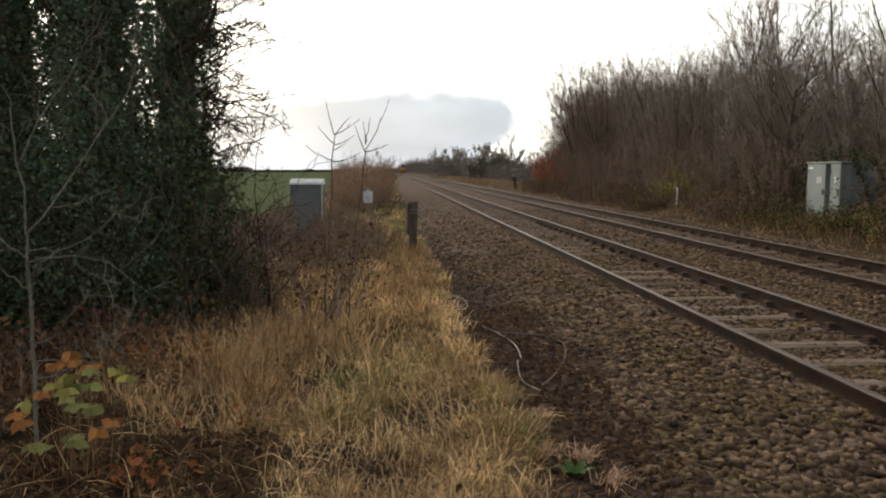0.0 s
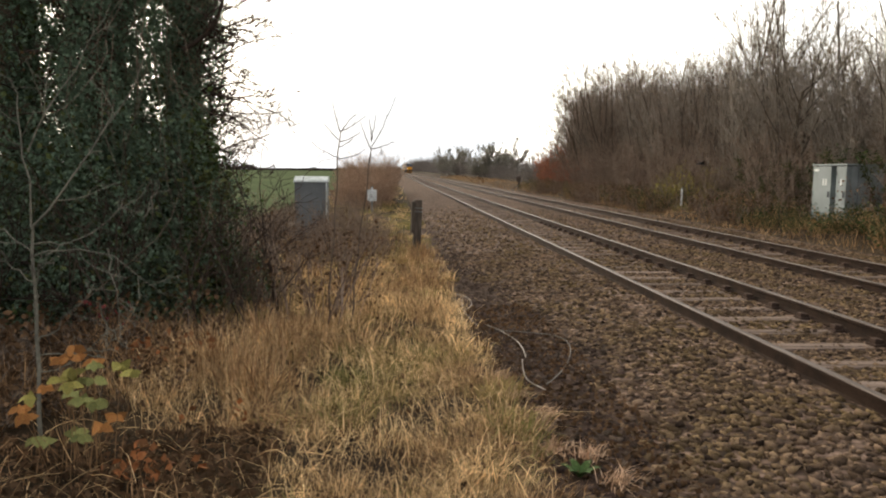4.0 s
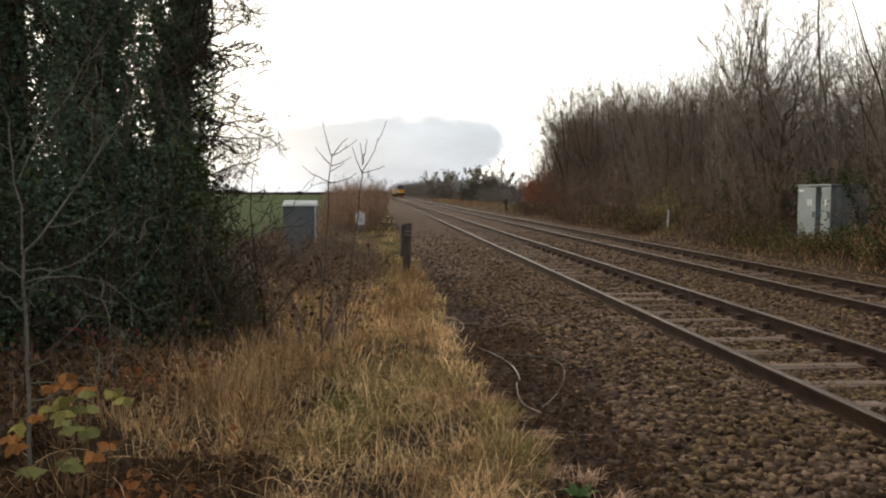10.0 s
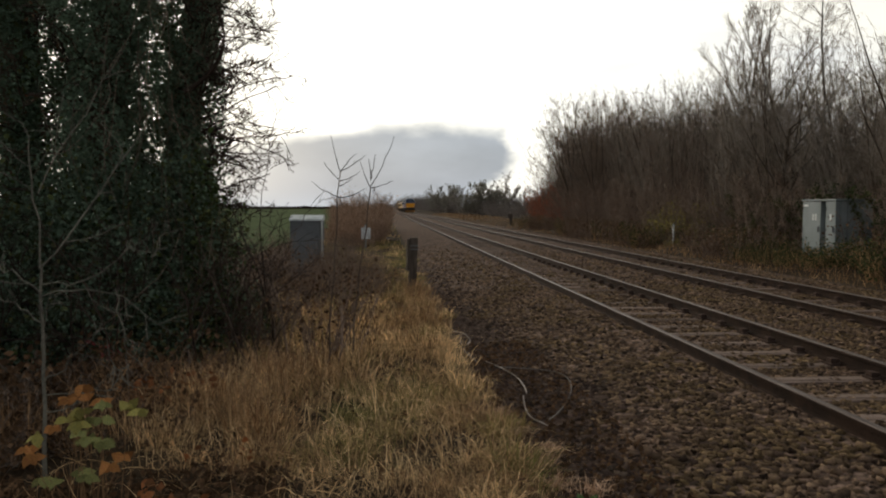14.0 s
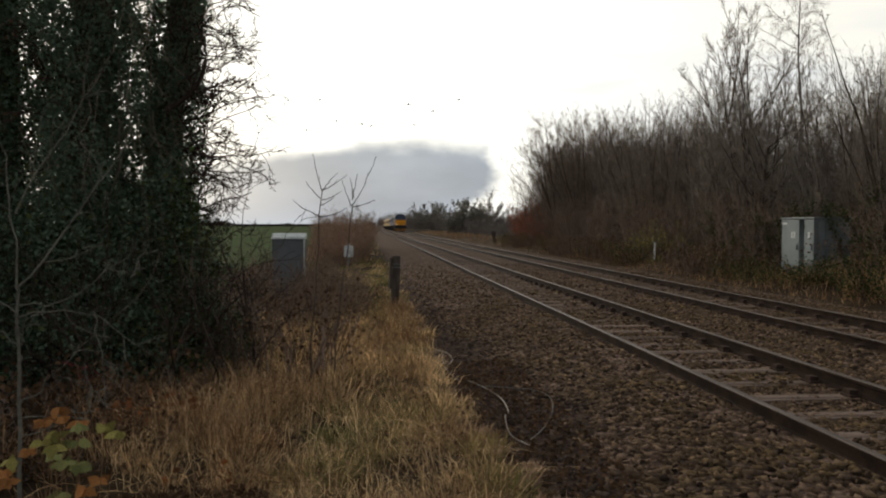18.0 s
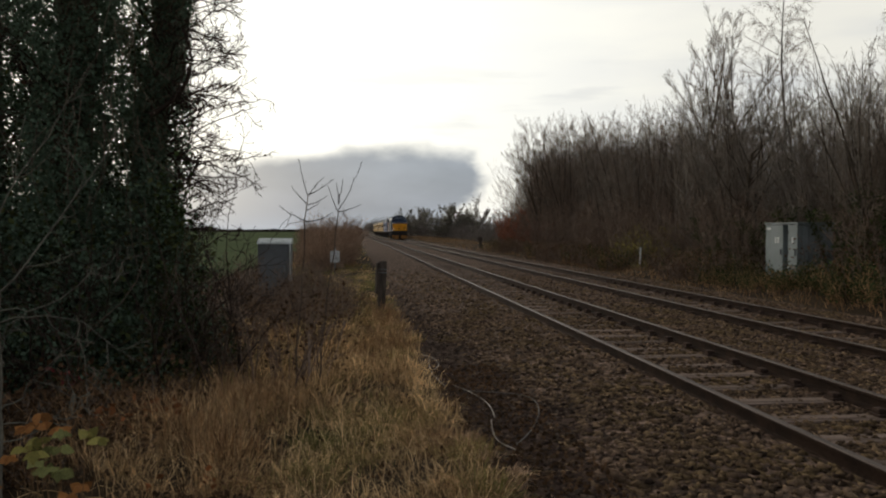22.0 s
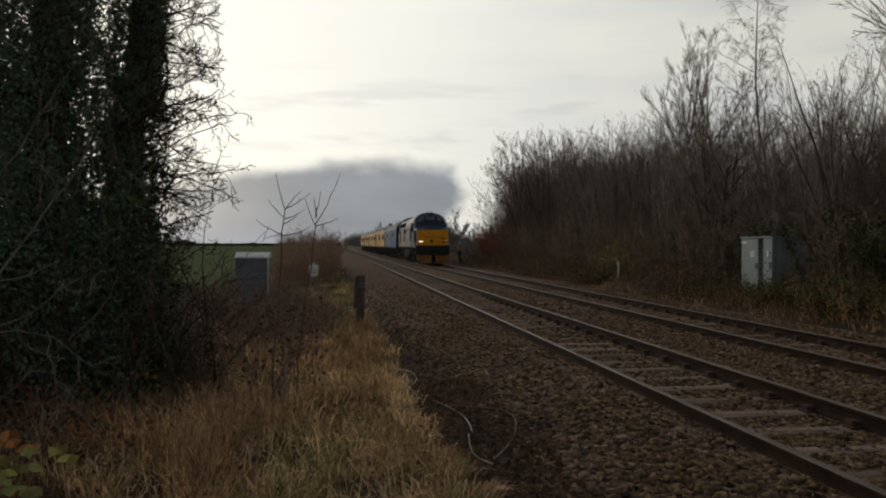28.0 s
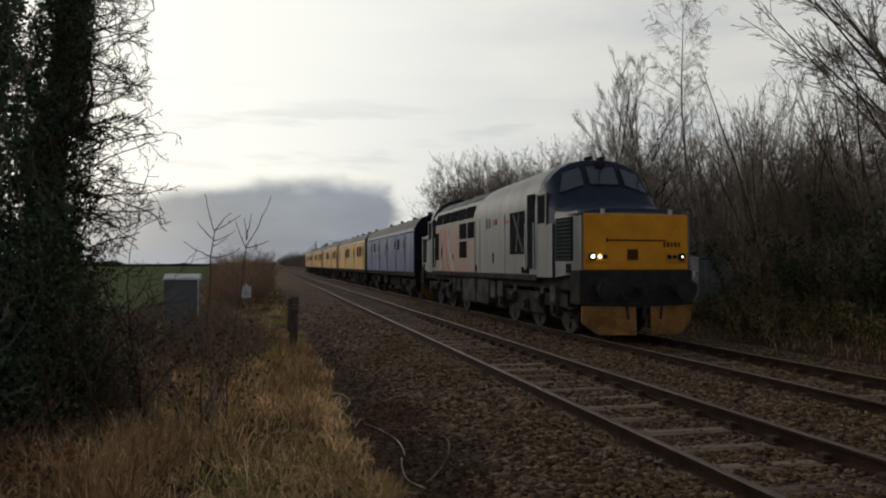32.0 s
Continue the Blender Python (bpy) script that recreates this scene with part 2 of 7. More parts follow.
M["chair"] = mat("rusty_rail_chair", (0.075, 0.05, 0.038), (0.05, 0.034, 0.026), scale=8, fine=60, rough=0.85, metal=0.2)
M["straw"] = mat("dry_grass", (0.82, 0.575, 0.30), (0.46, 0.30, 0.155), scale=1.7, fine=9, rough=0.75, bump=0, vary="island", amount=0.95, c3=(0.50, 0.33, 0.17), split=(0.42, 0.60), lucent=0.25)
M["grass"] = mat("green_grass", (0.20, 0.19, 0.065), (0.36, 0.27, 0.11), scale=1.5, fine=9, rough=0.75, bump=0, vary="island", amount=0.4, lucent=0.25)
M["pale_straw"] = mat("bleached_grass", (0.62, 0.42, 0.28), (0.42, 0.27, 0.17), scale=3, fine=9, rough=0.75, bump=0, vary="island", amount=0.6, lucent=0.25)
M["stem"] = mat("dead_stems", (0.34, 0.20, 0.10), (0.42, 0.26, 0.135), scale=1.2, fine=9, rough=0.8, bump=0, vary="island", amount=0.45)
M["dead_leaf"] = mat("dead_leaves", (0.13, 0.075, 0.04), (0.085, 0.052, 0.03), scale=2, fine=20, rough=0.8, bump=0, vary="island", amount=0.5, lucent=0.2)
M["red_leaf"] = mat("russet_leaves", (0.36, 0.115, 0.06), (0.27, 0.115, 0.07), scale=1, fine=20, rough=0.75, bump=0, vary="island", amount=0.5, lucent=0.25)
M["ivy"] = mat("ivy_leaves", (0.145, 0.198, 0.128), (0.105, 0.148, 0.096), scale=1.5, fine=15, rough=0.6, bump=0, vary="island", amount=0.3, spec=0.06, lucent=0.3)
M["dry_ivy"] = mat("dry_ivy_stems_and_leaves", (0.215, 0.18, 0.12), (0.15, 0.128, 0.085), scale=1.5, fine=15, rough=0.75, bump=0, vary="island", amount=0.4, lucent=0.2)
M["bush_leaf"] = mat("evergreen_bramble_leaves", (0.045, 0.065, 0.022), (0.075, 0.075, 0.03), scale=1.5, fine=15, rough=0.6, bump=0, vary="island", amount=0.6, lucent=0.15)
M["yellow_leaf"] = mat("yellowing_bramble_leaves", (0.38, 0.31, 0.085), (0.22, 0.21, 0.07), scale=16, fine=30, rough=0.55, bump=0.2, vary="object", amount=0.5, lucent=0.25)
M["pale_green_leaf"] = mat("pale_green_bramble_leaves", (0.31, 0.30, 0.105), (0.20, 0.21, 0.085), scale=16, fine=30, rough=0.55, bump=0.2, vary="object", amount=0.4, lucent=0.25)
M["orange_leaf"] = mat("orange_bramble_leaves", (0.42, 0.20, 0.06), (0.30, 0.12, 0.05), scale=16, fine=30, rough=0.55, bump=0.2, vary="object", amount=0.5, lucent=0.25)
M["sallow_leaf"] = mat("sallow_yellow_leaves", (0.32, 0.27, 0.075), (0.22, 0.17, 0.06), scale=2, fine=15, rough=0.7, bump=0, vary="island", amount=0.5, lucent=0.2)
M["rust_leaf"] = mat("rusty_bramble_leaves", (0.30, 0.115, 0.045), (0.22, 0.10, 0.045), scale=6, fine=30, rough=0.6, bump=0, vary="island", amount=0.4, lucent=0.2)
M["bark"] = mat("bark", (0.10, 0.075, 0.052), (0.065, 0.05, 0.036), scale=2, fine=25, bump=0.6, depth=0.02, stretch=(3, 3, 0.8))
M["twig"] = mat("bare_twigs", (0.232, 0.195, 0.155), (0.275, 0.23, 0.185), scale=0.7, fine=12, bump=0, vary="island", amount=0.4)
M["twig_red"] = mat("reddish_bare_twigs", (0.225, 0.165, 0.125), (0.265, 0.198, 0.15), scale=0.5, fine=12, bump=0, vary="island", amount=0.4)
M["twig_brown"] = mat("brown_bare_twigs", (0.16, 0.12, 0.09), (0.20, 0.15, 0.11), scale=0.7, fine=12, bump=0, vary="island", amount=0.4)
# tan twigs with the glare haze over the bank put into a paler colour
M["twig_tan_hazed"] = mat("hazed_tan_bare_twigs", (0.34, 0.225, 0.15), (0.39, 0.265, 0.18), scale=0.7, fine=12, bump=0, vary="island", amount=0.4)
M["twig_dark"] = mat("dark_bare_twigs", (0.045, 0.032, 0.026), (0.07, 0.05, 0.038), scale=0.7, fine=12, bump=0, vary="island", amount=0.4)
# greyer than the near twigs: distance haze put into the brown
M["far_twig"] = mat("far_haze_grey_brown_twigs", (0.20, 0.168, 0.142), (0.165, 0.14, 0.12), scale=0.3, fine=5, bump=0, vary="island", amount=0.35)
M["far_leaf"] = mat("far_dull_leaves", (0.24, 0.22, 0.175), (0.19, 0.175, 0.14), scale=0.6, fine=5, bump=0, vary="island", amount=0.3, lucent=0.45)
M["crimson_leaf"] = mat("dark_red_bramble_leaves", (0.20, 0.05, 0.045), (0.12, 0.035, 0.032), scale=6, fine=30, rough=0.6, bump=0, vary="island", amount=0.4, lucent=0.2)
M["pale_bark"] = mat("pale_young_bark", (0.205, 0.19, 0.146), (0.118, 0.108, 0.086), scale=3, fine=25, bump=0.4, depth=0.005)
M["birch_bark"] = mat("birch_bark", (0.20, 0.18, 0.16), (0.10, 0.085, 0.075), scale=4, fine=20, bump=0.3, stretch=(1, 1, 4))
M["cabinet"] = mat("grey_painted_steel", (0.215, 0.24, 0.232), (0.165, 0.185, 0.178), scale=1.4, fine=22, rough=0.5, spec=0.2, bump=0.08, depth=0.004, grain=0.1)
M["cabinet_dark"] = mat("dark_grey_painted_steel", (0.175, 0.182, 0.182), (0.13, 0.135, 0.133), scale=1.4, fine=22, rough=0.55, bump=0.08, depth=0.004, grain=0.12)
# the cabinet grey made lighter, to lift the side that lies in shade
M["cabinet_shade_lift"] = mat("grey_painted_steel_shade_lift", (0.26, 0.28, 0.275), (0.20, 0.22, 0.215), scale=1.4, fine=22, rough=0.5, spec=0.2, bump=0.08, depth=0.004, grain=0.1)
M["old_cable"] = mat("dull_old_cable", (0.20, 0.175, 0.15), (0.09, 0.075, 0.062), scale=3, fine=40, rough=0.6, bump=0.2, depth=0.002)
M["lid"] = mat("pale_cabinet_lid", (0.62, 0.63, 0.60), (0.42, 0.44, 0.40), scale=5, fine=30, rough=0.6, bump=0.15, depth=0.004)
M["post"] = mat("weathered_post_wood", (0.135, 0.108, 0.085), (0.075, 0.06, 0.048), scale=5, fine=40, bump=0.7, depth=0.01, stretch=(3, 3, 0.5))
M["white"] = mat("white_paint", (0.72, 0.72, 0.69), (0.55, 0.55, 0.52), scale=8, fine=40, rough=0.55, bump=0.1, depth=0.002, grain=0.1)
M["ink"] = mat("grey_ink", (0.18, 0.18, 0.19), grain=0.05, bump=0)
M["cable"] = mat("pale_old_cable", (0.52, 0.45, 0.38), (0.22, 0.175, 0.14), scale=3, fine=40, rough=0.6, bump=0.2, depth=0.002)

# ---- building helpers ----


def np_mesh(name, verts, faces, material):
    """A mesh from arrays: verts (n, 3), faces (m, 3) or (m, 4)."""
    verts, faces = np.asarray(verts, "f"), np.asarray(faces, "i")
    me = bpy.data.meshes.new(name)
    me.vertices.add(len(verts))
    me.vertices.foreach_set("co", verts.ravel())
    me.loops.add(faces.size)
    me.loops.foreach_set("vertex_index", faces.ravel())
    me.polygons.add(len(faces))
    me.polygons.foreach_set("loop_start", np.arange(0, faces.size, faces.shape[1], dtype="i"))
    me.update(calc_edges=True)
    me.materials.append(material)
    return me


def under(name, me, parent, label="", kind=""):
    """Link a finished mesh as a part of parent."""
    ob = new(name, me)
    ob.parent = parent
    return tagged(ob, label, kind=kind)


def part(name, bm, material, parent, label="", smooth=False):
    """Link a bmesh as one mesh object under a thing or a part."""
    me = bpy.data.meshes.new(name)
    bm.normal_update()
    bm.to_mesh(me)
    bm.free()
    me.materials.append(material)
    if smooth:
        me.polygons.foreach_set("use_smooth", [True] * len(me.polygons))
        me.set_sharp_from_angle(angle=radians(35))
    ob = new(name, me)
    ob.parent = parent
    return tagged(ob, label)


def add_box(bm, lo, hi, bevel=0.0):
    lo, hi = Vector(lo), Vector(hi)
    m = Matrix.Translation((lo + hi) / 2) @ Matrix.Diagonal((*(hi - lo), 1))
    r = bmesh.ops.create_cube(bm, size=1, matrix=m)
    if bevel:
        edges = {e for v in r["verts"] for e in v.link_edges}
        bmesh.ops.bevel(bm, geom=list(edges), offset=bevel, segments=2, affect="EDGES", profile=0.6)
    return bm


def box(lo, hi, bevel=0.0):
    return add_box(bmesh.new(), lo, hi, bevel)


def add_cyl(bm, a, b, r1, r2=None, sides=12):
    a, b = Vector(a), Vector(b)
    d = b - a
    m = Matrix.Translation((a + b) / 2) @ d.to_track_quat("Z", "Y").to_matrix().to_4x4()
    bmesh.ops.create_cone(bm, cap_ends=True, segments=sides, radius1=r1, radius2=r1 if r2 is None else r2, depth=d.length, matrix=m)
    return bm


def cyl(a, b, r1, r2=None, sides=12):
    return add_cyl(bmesh.new(), a, b, r1, r2, sides)


def loft(rings, cap=True):
    """A skin over rings of equal length; the ends closed."""
    bm = bmesh.new()
    vs = [[bm.verts.new(p) for p in ring] for ring in rings]
    n = len(rings[0])
    for a, b in zip(vs, vs[1:]):
        for k in range(n):
            bm.faces.new((a[k], a[(k + 1) % n], b[(k + 1) % n], b[k]))
    if cap:
        bm.faces.new(vs[0][::-1])
        bm.faces.new(vs[-1])
    bmesh.ops.recalc_face_normals(bm, faces=bm.faces)
    return bm


def plate(points, depth, axis):
    """A flat outline given thickness along an axis vector."""
    a = [Vector(p) for p in points]
    off = Vector(axis) * depth
    return loft([a, [p + off for p in a]])


def empty(name, m, label, category, group="", kind=""):
    ob = new(name)
    ob.empty_display_size = 0.2
    ob.matrix_world = m
    return tagged(ob, label, category, group, kind)


def tubes(P, R, sides=4):
    """Skins round many lines at once: P (b, n, 3), R (b, n). Returns verts and quads."""
    b, n, _ = P.shape
    T = np.gradient(P, axis=1)
    T /= np.linalg.norm(T, axis=2, keepdims=True) + 1e-9
    ref = np.where(np.abs(T[:, :1, 2:3]) > 0.9, np.array([[[1.0, 0, 0]]]), np.array([[[0, 0, 1.0]]]))
    U = np.cross(T, np.broadcast_to(ref, T.shape))
    U /= np.linalg.norm(U, axis=2, keepdims=True) + 1e-9
    W = np.cross(T, U)
    a = np.linspace(0, 2 * np.pi, sides, endpoint=False)
    ring = P[:, :, None] + R[:, :, None, None] * (np.cos(a)[None, None, :, None] * U[:, :, None] + np.sin(a)[None, None, :, None] * W[:, :, None])
    i = np.arange(b * n * sides).reshape(b, n, sides)
    k2 = np.roll(i, -1, axis=2)
    F = np.stack((i[:, :-1], k2[:, :-1], k2[:, 1:], i[:, 1:]), axis=-1).reshape(-1, 4)
    return ring.reshape(-1, 3), F


def slivers(rng, P, R):
    """The finest twigs: thin tapering strips of three triangles along each line."""
    a, m, b = P[:, 0], P[:, P.shape[1] // 2], P[:, -1]
    s = np.cross(b - a, rng.normal(0, 1, a.shape))
    s /= np.linalg.norm(s, axis=1, keepdims=True) + 1e-9
    w = R[:, :1]
    V = np.stack((a - s * w, a + s * w, m - s * w * 0.85, m + s * w * 0.85, b), axis=1)
    i = np.arange(len(P))[:, None] * 5
    F = np.concatenate((i + [0, 1, 3], i + [0, 3, 2], i + [2, 3, 4]), axis=1).reshape(-1, 3)
    return V.reshape(-1, 3), F


def triangles(piece):
    V, F = piece
    return V, np.concatenate((F[:, [0, 1, 2]], F[:, [0, 2, 3]])) if F.shape[1] == 4 else F


def lines(rng, start, way, length, radius, n=5, wiggle=0.12, up=0.0, taper=0.25):
    """Wandering lines from start along way."""
    b = len(start)
    d = way / (np.linalg.norm(way, axis=1, keepdims=True) + 1e-9)
    P = np.zeros((b, n, 3))
    P[:, 0] = start
    for k in range(1, n):
        d = d + rng.normal(0, wiggle, (b, 3)) + np.array([0, 0, up])
        d /= np.linalg.norm(d, axis=1, keepdims=True)
        P[:, k] = P[:, k - 1] + d * (length / (n - 1))[:, None]
    R = radius[:, None] * np.linspace(1, taper, n)[None]
    return P, R


def offshoots(rng, P, R, count, t0, t1, angle, ratio, thin, n=4, wiggle=0.15, up=0.05, taper=0.3, shrink=0.5):
    """Side branches of the lines P: count on each, leaving between t0 and t1 at about that angle."""
    b, m, _ = P.shape
    t = rng.uniform(t0, t1, (b, count))
    f = t * (m - 1)
    k = np.minimum(f.astype(int), m - 2)
    w = (f - k)[..., None]
    rows = np.arange(b)[:, None]
    start = P[rows, k] * (1 - w) + P[rows, k + 1] * w
    d = P[rows, k + 1] - P[rows, k]
    d /= np.linalg.norm(d, axis=2, keepdims=True) + 1e-9
    side = rng.normal(0, 1, d.shape)
    side -= (side * d).sum(2, keepdims=True) * d
    side /= np.linalg.norm(side, axis=2, keepdims=True) + 1e-9
    a = np.radians(angle) * rng.uniform(0.7, 1.25, (b, count, 1))
    way = d * np.cos(a) + side * np.sin(a)
    total = np.linalg.norm(np.diff(P, axis=1), axis=2).sum(1)
    length = total[:, None] * ratio * rng.uniform(0.55, 1.2, (b, count)) * (1 - shrink * t)
    rad = (R[rows, k] * (1 - w[..., 0]) + R[rows, k + 1] * w[..., 0]) * thin
    return lines(rng, start.reshape(-1, 3), way.reshape(-1, 3), length.ravel(), rad.ravel(), n, wiggle, up, taper)


def join(pieces):
    """Several (verts, faces) in one."""
    V, F, k = [], [], 0
    if len({f.shape[1] for v, f in pieces}) > 1:
        pieces = [triangles(p) for p in pieces]
    for v, f in pieces:
        V.append(v)
        F.append(f + k)
        k += len(v)
    return np.concatenate(V), np.concatenate(F)


def leaf_cloud(rng, at, size, flat=0.3, lobes=1):
    """Small folded leaves at the points given, turned at random. Returns verts and triangles."""
    n = len(at)
    a = rng.normal(0, 1, (n, 3))
    a /= np.linalg.norm(a, axis=1, keepdims=True)
    b = rng.normal(0, 1, (n, 3))
    b -= (a * b).sum(1, keepdims=True) * a
    b /= np.linalg.norm(b, axis=1, keepdims=True)
    c = np.cross(a, b)
    s = (size * rng.uniform(0.6, 1.3, n))[:, None]
    V = np.stack((at - a * s * 0.5, at + b * s * 0.38 + c * s * flat * 0.5, at + a * s * 0.6, at - b * s * 0.38 + c * s * flat * 0.5), axis=1)
    i = np.arange(n)[:, None] * 4
    F = np.concatenate((i + [0, 1, 2], i + [0, 2, 3]), axis=1).reshape(-1, 3)
    return V.reshape(-1, 3), F


def blades(rng, at, height, width, lean=0.35, way=None):
    """Grass blades that bend over: verts and triangles."""
    n = len(at)
    az = rng.uniform(0, 2 * np.pi, n)
    d = np.stack((np.cos(az), np.sin(az), np.zeros(n)), axis=1)
    if way is not None:
        d = d + np.asarray(way)
        d /= np.linalg.norm(d, axis=1, keepdims=True) + 1e-9
    az2 = rng.uniform(0, 2 * np.pi, n)
    s = np.stack((np.cos(az2), np.sin(az2), np.zeros(n)), axis=1)
    h, w, k = height[:, None], (width * rng.uniform(0.6, 1.3, n))[:, None], (lean * rng.uniform(0.2, 1.8, n))[:, None]
    up = np.array([[0, 0, 1.0]])
    p1 = at + up * h * 0.55 + d * h * k * 0.35
    p2 = at + up * h * (1 - 0.35 * np.minimum(k, 1.5)) + d * h * k
    V = np.stack((at - s * w, at + s * w, p1 - s * w * 0.8, p1 + s * w * 0.8, p2), axis=1)
    i = np.arange(n)[:, None] * 5
    F = np.concatenate((i + [0, 1, 3], i + [0, 3, 2], i + [2, 3, 4]), axis=1).reshape(-1, 3)
    return V.reshape(-1, 3), F


# ---- ground, track bed and tracks ----
NEAR_TRACK, FAR_TRACK, GAUGE = 4.19, 7.66, 0.752
SLEEPER_TOP, RAIL_FOOT = -0.165, -0.16


def wave(x, y, s):
    return np.sin(x * 1.7 * s + 1.3) * np.cos(y * 1.3 * s + 0.4) + 0.5 * np.sin(x * 3.1 * s + y * 2.3 * s)


def ground_z(x, y):
    """Height of the ground: field, grassy cess, ballast shoulder, two tracks, bank on the far side."""
    x, y = np.asarray(x, "d"), np.asarray(y, "d")
    z = np.interp(x, [-400, -12, -7, -2, 0.6, 1.15, 2.4, 3.25, 3.42, 3.55, 4.80, 4.94, 5.1, 6.7, 6.95, 8.3, 8.5, 9.2, 9.9, 10.6, 12.2, 15, 20, 400], [-0.45, -0.45, -0.36, -0.30, -0.27, -0.27, -0.165, -0.125, -0.14, -0.186, -0.186, -0.16, -0.135, -0.135, -0.185, -0.185, -0.14, -0.14, -0.20, -0.12, 0.06, 0.25, 0.35, 0.2])
    rough = np.interp(x, [-30, -8, 0.5, 1.0, 10, 11, 30, 60], [0, 0.05, 0.035, 0.008, 0.008, 0.05, 0.08, 0])
    return z + rough * wave(x, y, 1.0) * np.interp(np.abs(y), [0, 80, 200], [1, 1, 0])


def sheet(xs, ys, lift=0.0):
    X, Y = np.meshgrid(xs, ys)
    V = np.stack((X, Y, ground_z(X, Y) + lift), axis=-1).reshape(-1, 3)
    i = np.arange(len(xs) * len(ys)).reshape(len(ys), len(xs))
    F = np.stack((i[:-1, :-1], i[:-1, 1:], i[1:, 1:], i[1:, :-1]), axis=-1).reshape(-1, 4)
    return V, F


gx = np.concatenate(([-2500, -900, -400, -150, -60, -30], np.arange(-16, 22.01, 0.3), [26, 34, 60, 150, 400, 900, 2500]))
gy = np.concatenate(([-1500, -300, -60, -20], np.arange(-6, 40, 0.4), np.arange(40, 120, 2.5), [140, 180, 250, 400, 700, 1200, 2500]))
gv, gf = sheet(gx, gy)
gv[(gv[:, 0] > 1.3) & (gv[:, 0] < 10.0), 2] -= 0.08
tagged(new("ground", np_mesh("ground", gv, gf, M["soil"])), "brown leaf-littered soil under dry grass", "ground", kind="structure")
fx = np.concatenate(([-2400, -900, -400, -150, -60, -30], np.arange(-18, -4.4, 1.0)))
fy = np.concatenate(([-200, -60], np.arange(-20, 120, 5), [140, 180, 250, 400, 700, 1200, 2400]))
tagged(new("field", np_mesh("field", *sheet(fx, fy, 0.06), M["field"])), "flat green field of winter crop", "field", kind="structure")
bx = np.arange(1.0, 10.21, 0.1)
by = np.concatenate((np.arange(-20, 60, 0.5), np.arange(60, 160, 3), [200, 300, 450, 700, 1000]))
track_bed = tagged(new("track_bed", np_mesh("track_bed", *sheet(bx, by, 0.012), M["ballast"])), "brown and grey stone ballast under two railway tracks", "ballast", kind="structure")


mud_x = np.linspace(0.0, 1.0, 8)
mud_y = np.arange(2.0, 30.0, 0.25)
MX, MY = np.meshgrid(mud_x, mud_y)
MX = 0.75 + MX * (np.interp(MY, [3, 5, 6.5, 9, 14, 30], [0.75, 0.85, 1.2, 1.0, 0.5, 0.3]) + 0.12 * np.sin(MY * 2.9) + 0.07 * np.sin(MY * 7.1))
mud_f = np.arange(MX.size).reshape(MX.shape)
under("muddy_edge", np_mesh("muddy_edge", np.stack((MX, MY, ground_z(MX, MY) + 0.018), axis=-1).reshape(-1, 3), np.stack((mud_f[:-1, :-1], mud_f[:-1, 1:], mud_f[1:, 1:], mud_f[1:, :-1]), axis=-1).reshape(-1, 4), M["mud"]), track_bed, "dark wet mud along the edge of the ballast")


def rail_mesh(y0, y1):
    """Flat-bottom rail, its head's top a separate tone."""
    half = [(0.07, -0.16), (0.07, -0.148), (0.018, -0.13), (0.009, -0.12), (0.009, -0.05), (0.035, -0.038), (0.036, -0.008), (0.028, 0.0)]
    outline = half + [(-x, z) for x, z in half[::-1]]
    bm = loft([[(x, y, z) for x, z in outline] for y in (y0, y1)])
    for f in bm.faces:
        f.material_index = 1 if abs(f.normal.z) > 0.6 and f.calc_center_median().z > -0.012 else 0
    me = bpy.data.meshes.new("rail")
    bm.to_mesh(me)
    bm.free()
    me.materials.append(M["rail"])
    me.materials.append(M["rail_top"])
    return me


def sleeper_mesh():
    bm = box((-1.3, -0.125, -0.13), (1.3, 0.125, 0.0), 0.012)
    for v in bm.verts:
        v.co.z += 0.006 * math.sin(v.co.x * 5)
    me = bpy.data.meshes.new("sleeper")
    bm.to_mesh(me)
    bm.free()
    me.materials.append(M["sleeper"])
    return me


def chair_mesh(sides):
    """Cast chair with a spring clip on both sides of the rail foot."""
    bm = box((-0.17, -0.085, 0.0), (0.17, 0.085, 0.024), 0.008)
    for s in sides:
        add_box(bm, (s * 0.115 - 0.035, -0.05, 0.02), (s * 0.115 + 0.035, 0.05, 0.075), 0.012)
        add_cyl(bm, (s * 0.075, -0.06, 0.055), (s * 0.075, 0.06, 0.055), 0.02, sides=6)
    me = bpy.data.meshes.new("rail_chair")
    bm.to_mesh(me)
    bm.free()
    me.materials.append(M["chair"])
    return me


SLEEPER, CHAIR, INNER_CHAIR, RAIL = sleeper_mesh(), chair_mesh((-1, 1)), chair_mesh((1,)), rail_mesh(-40, 900)
PITCH = 0.70


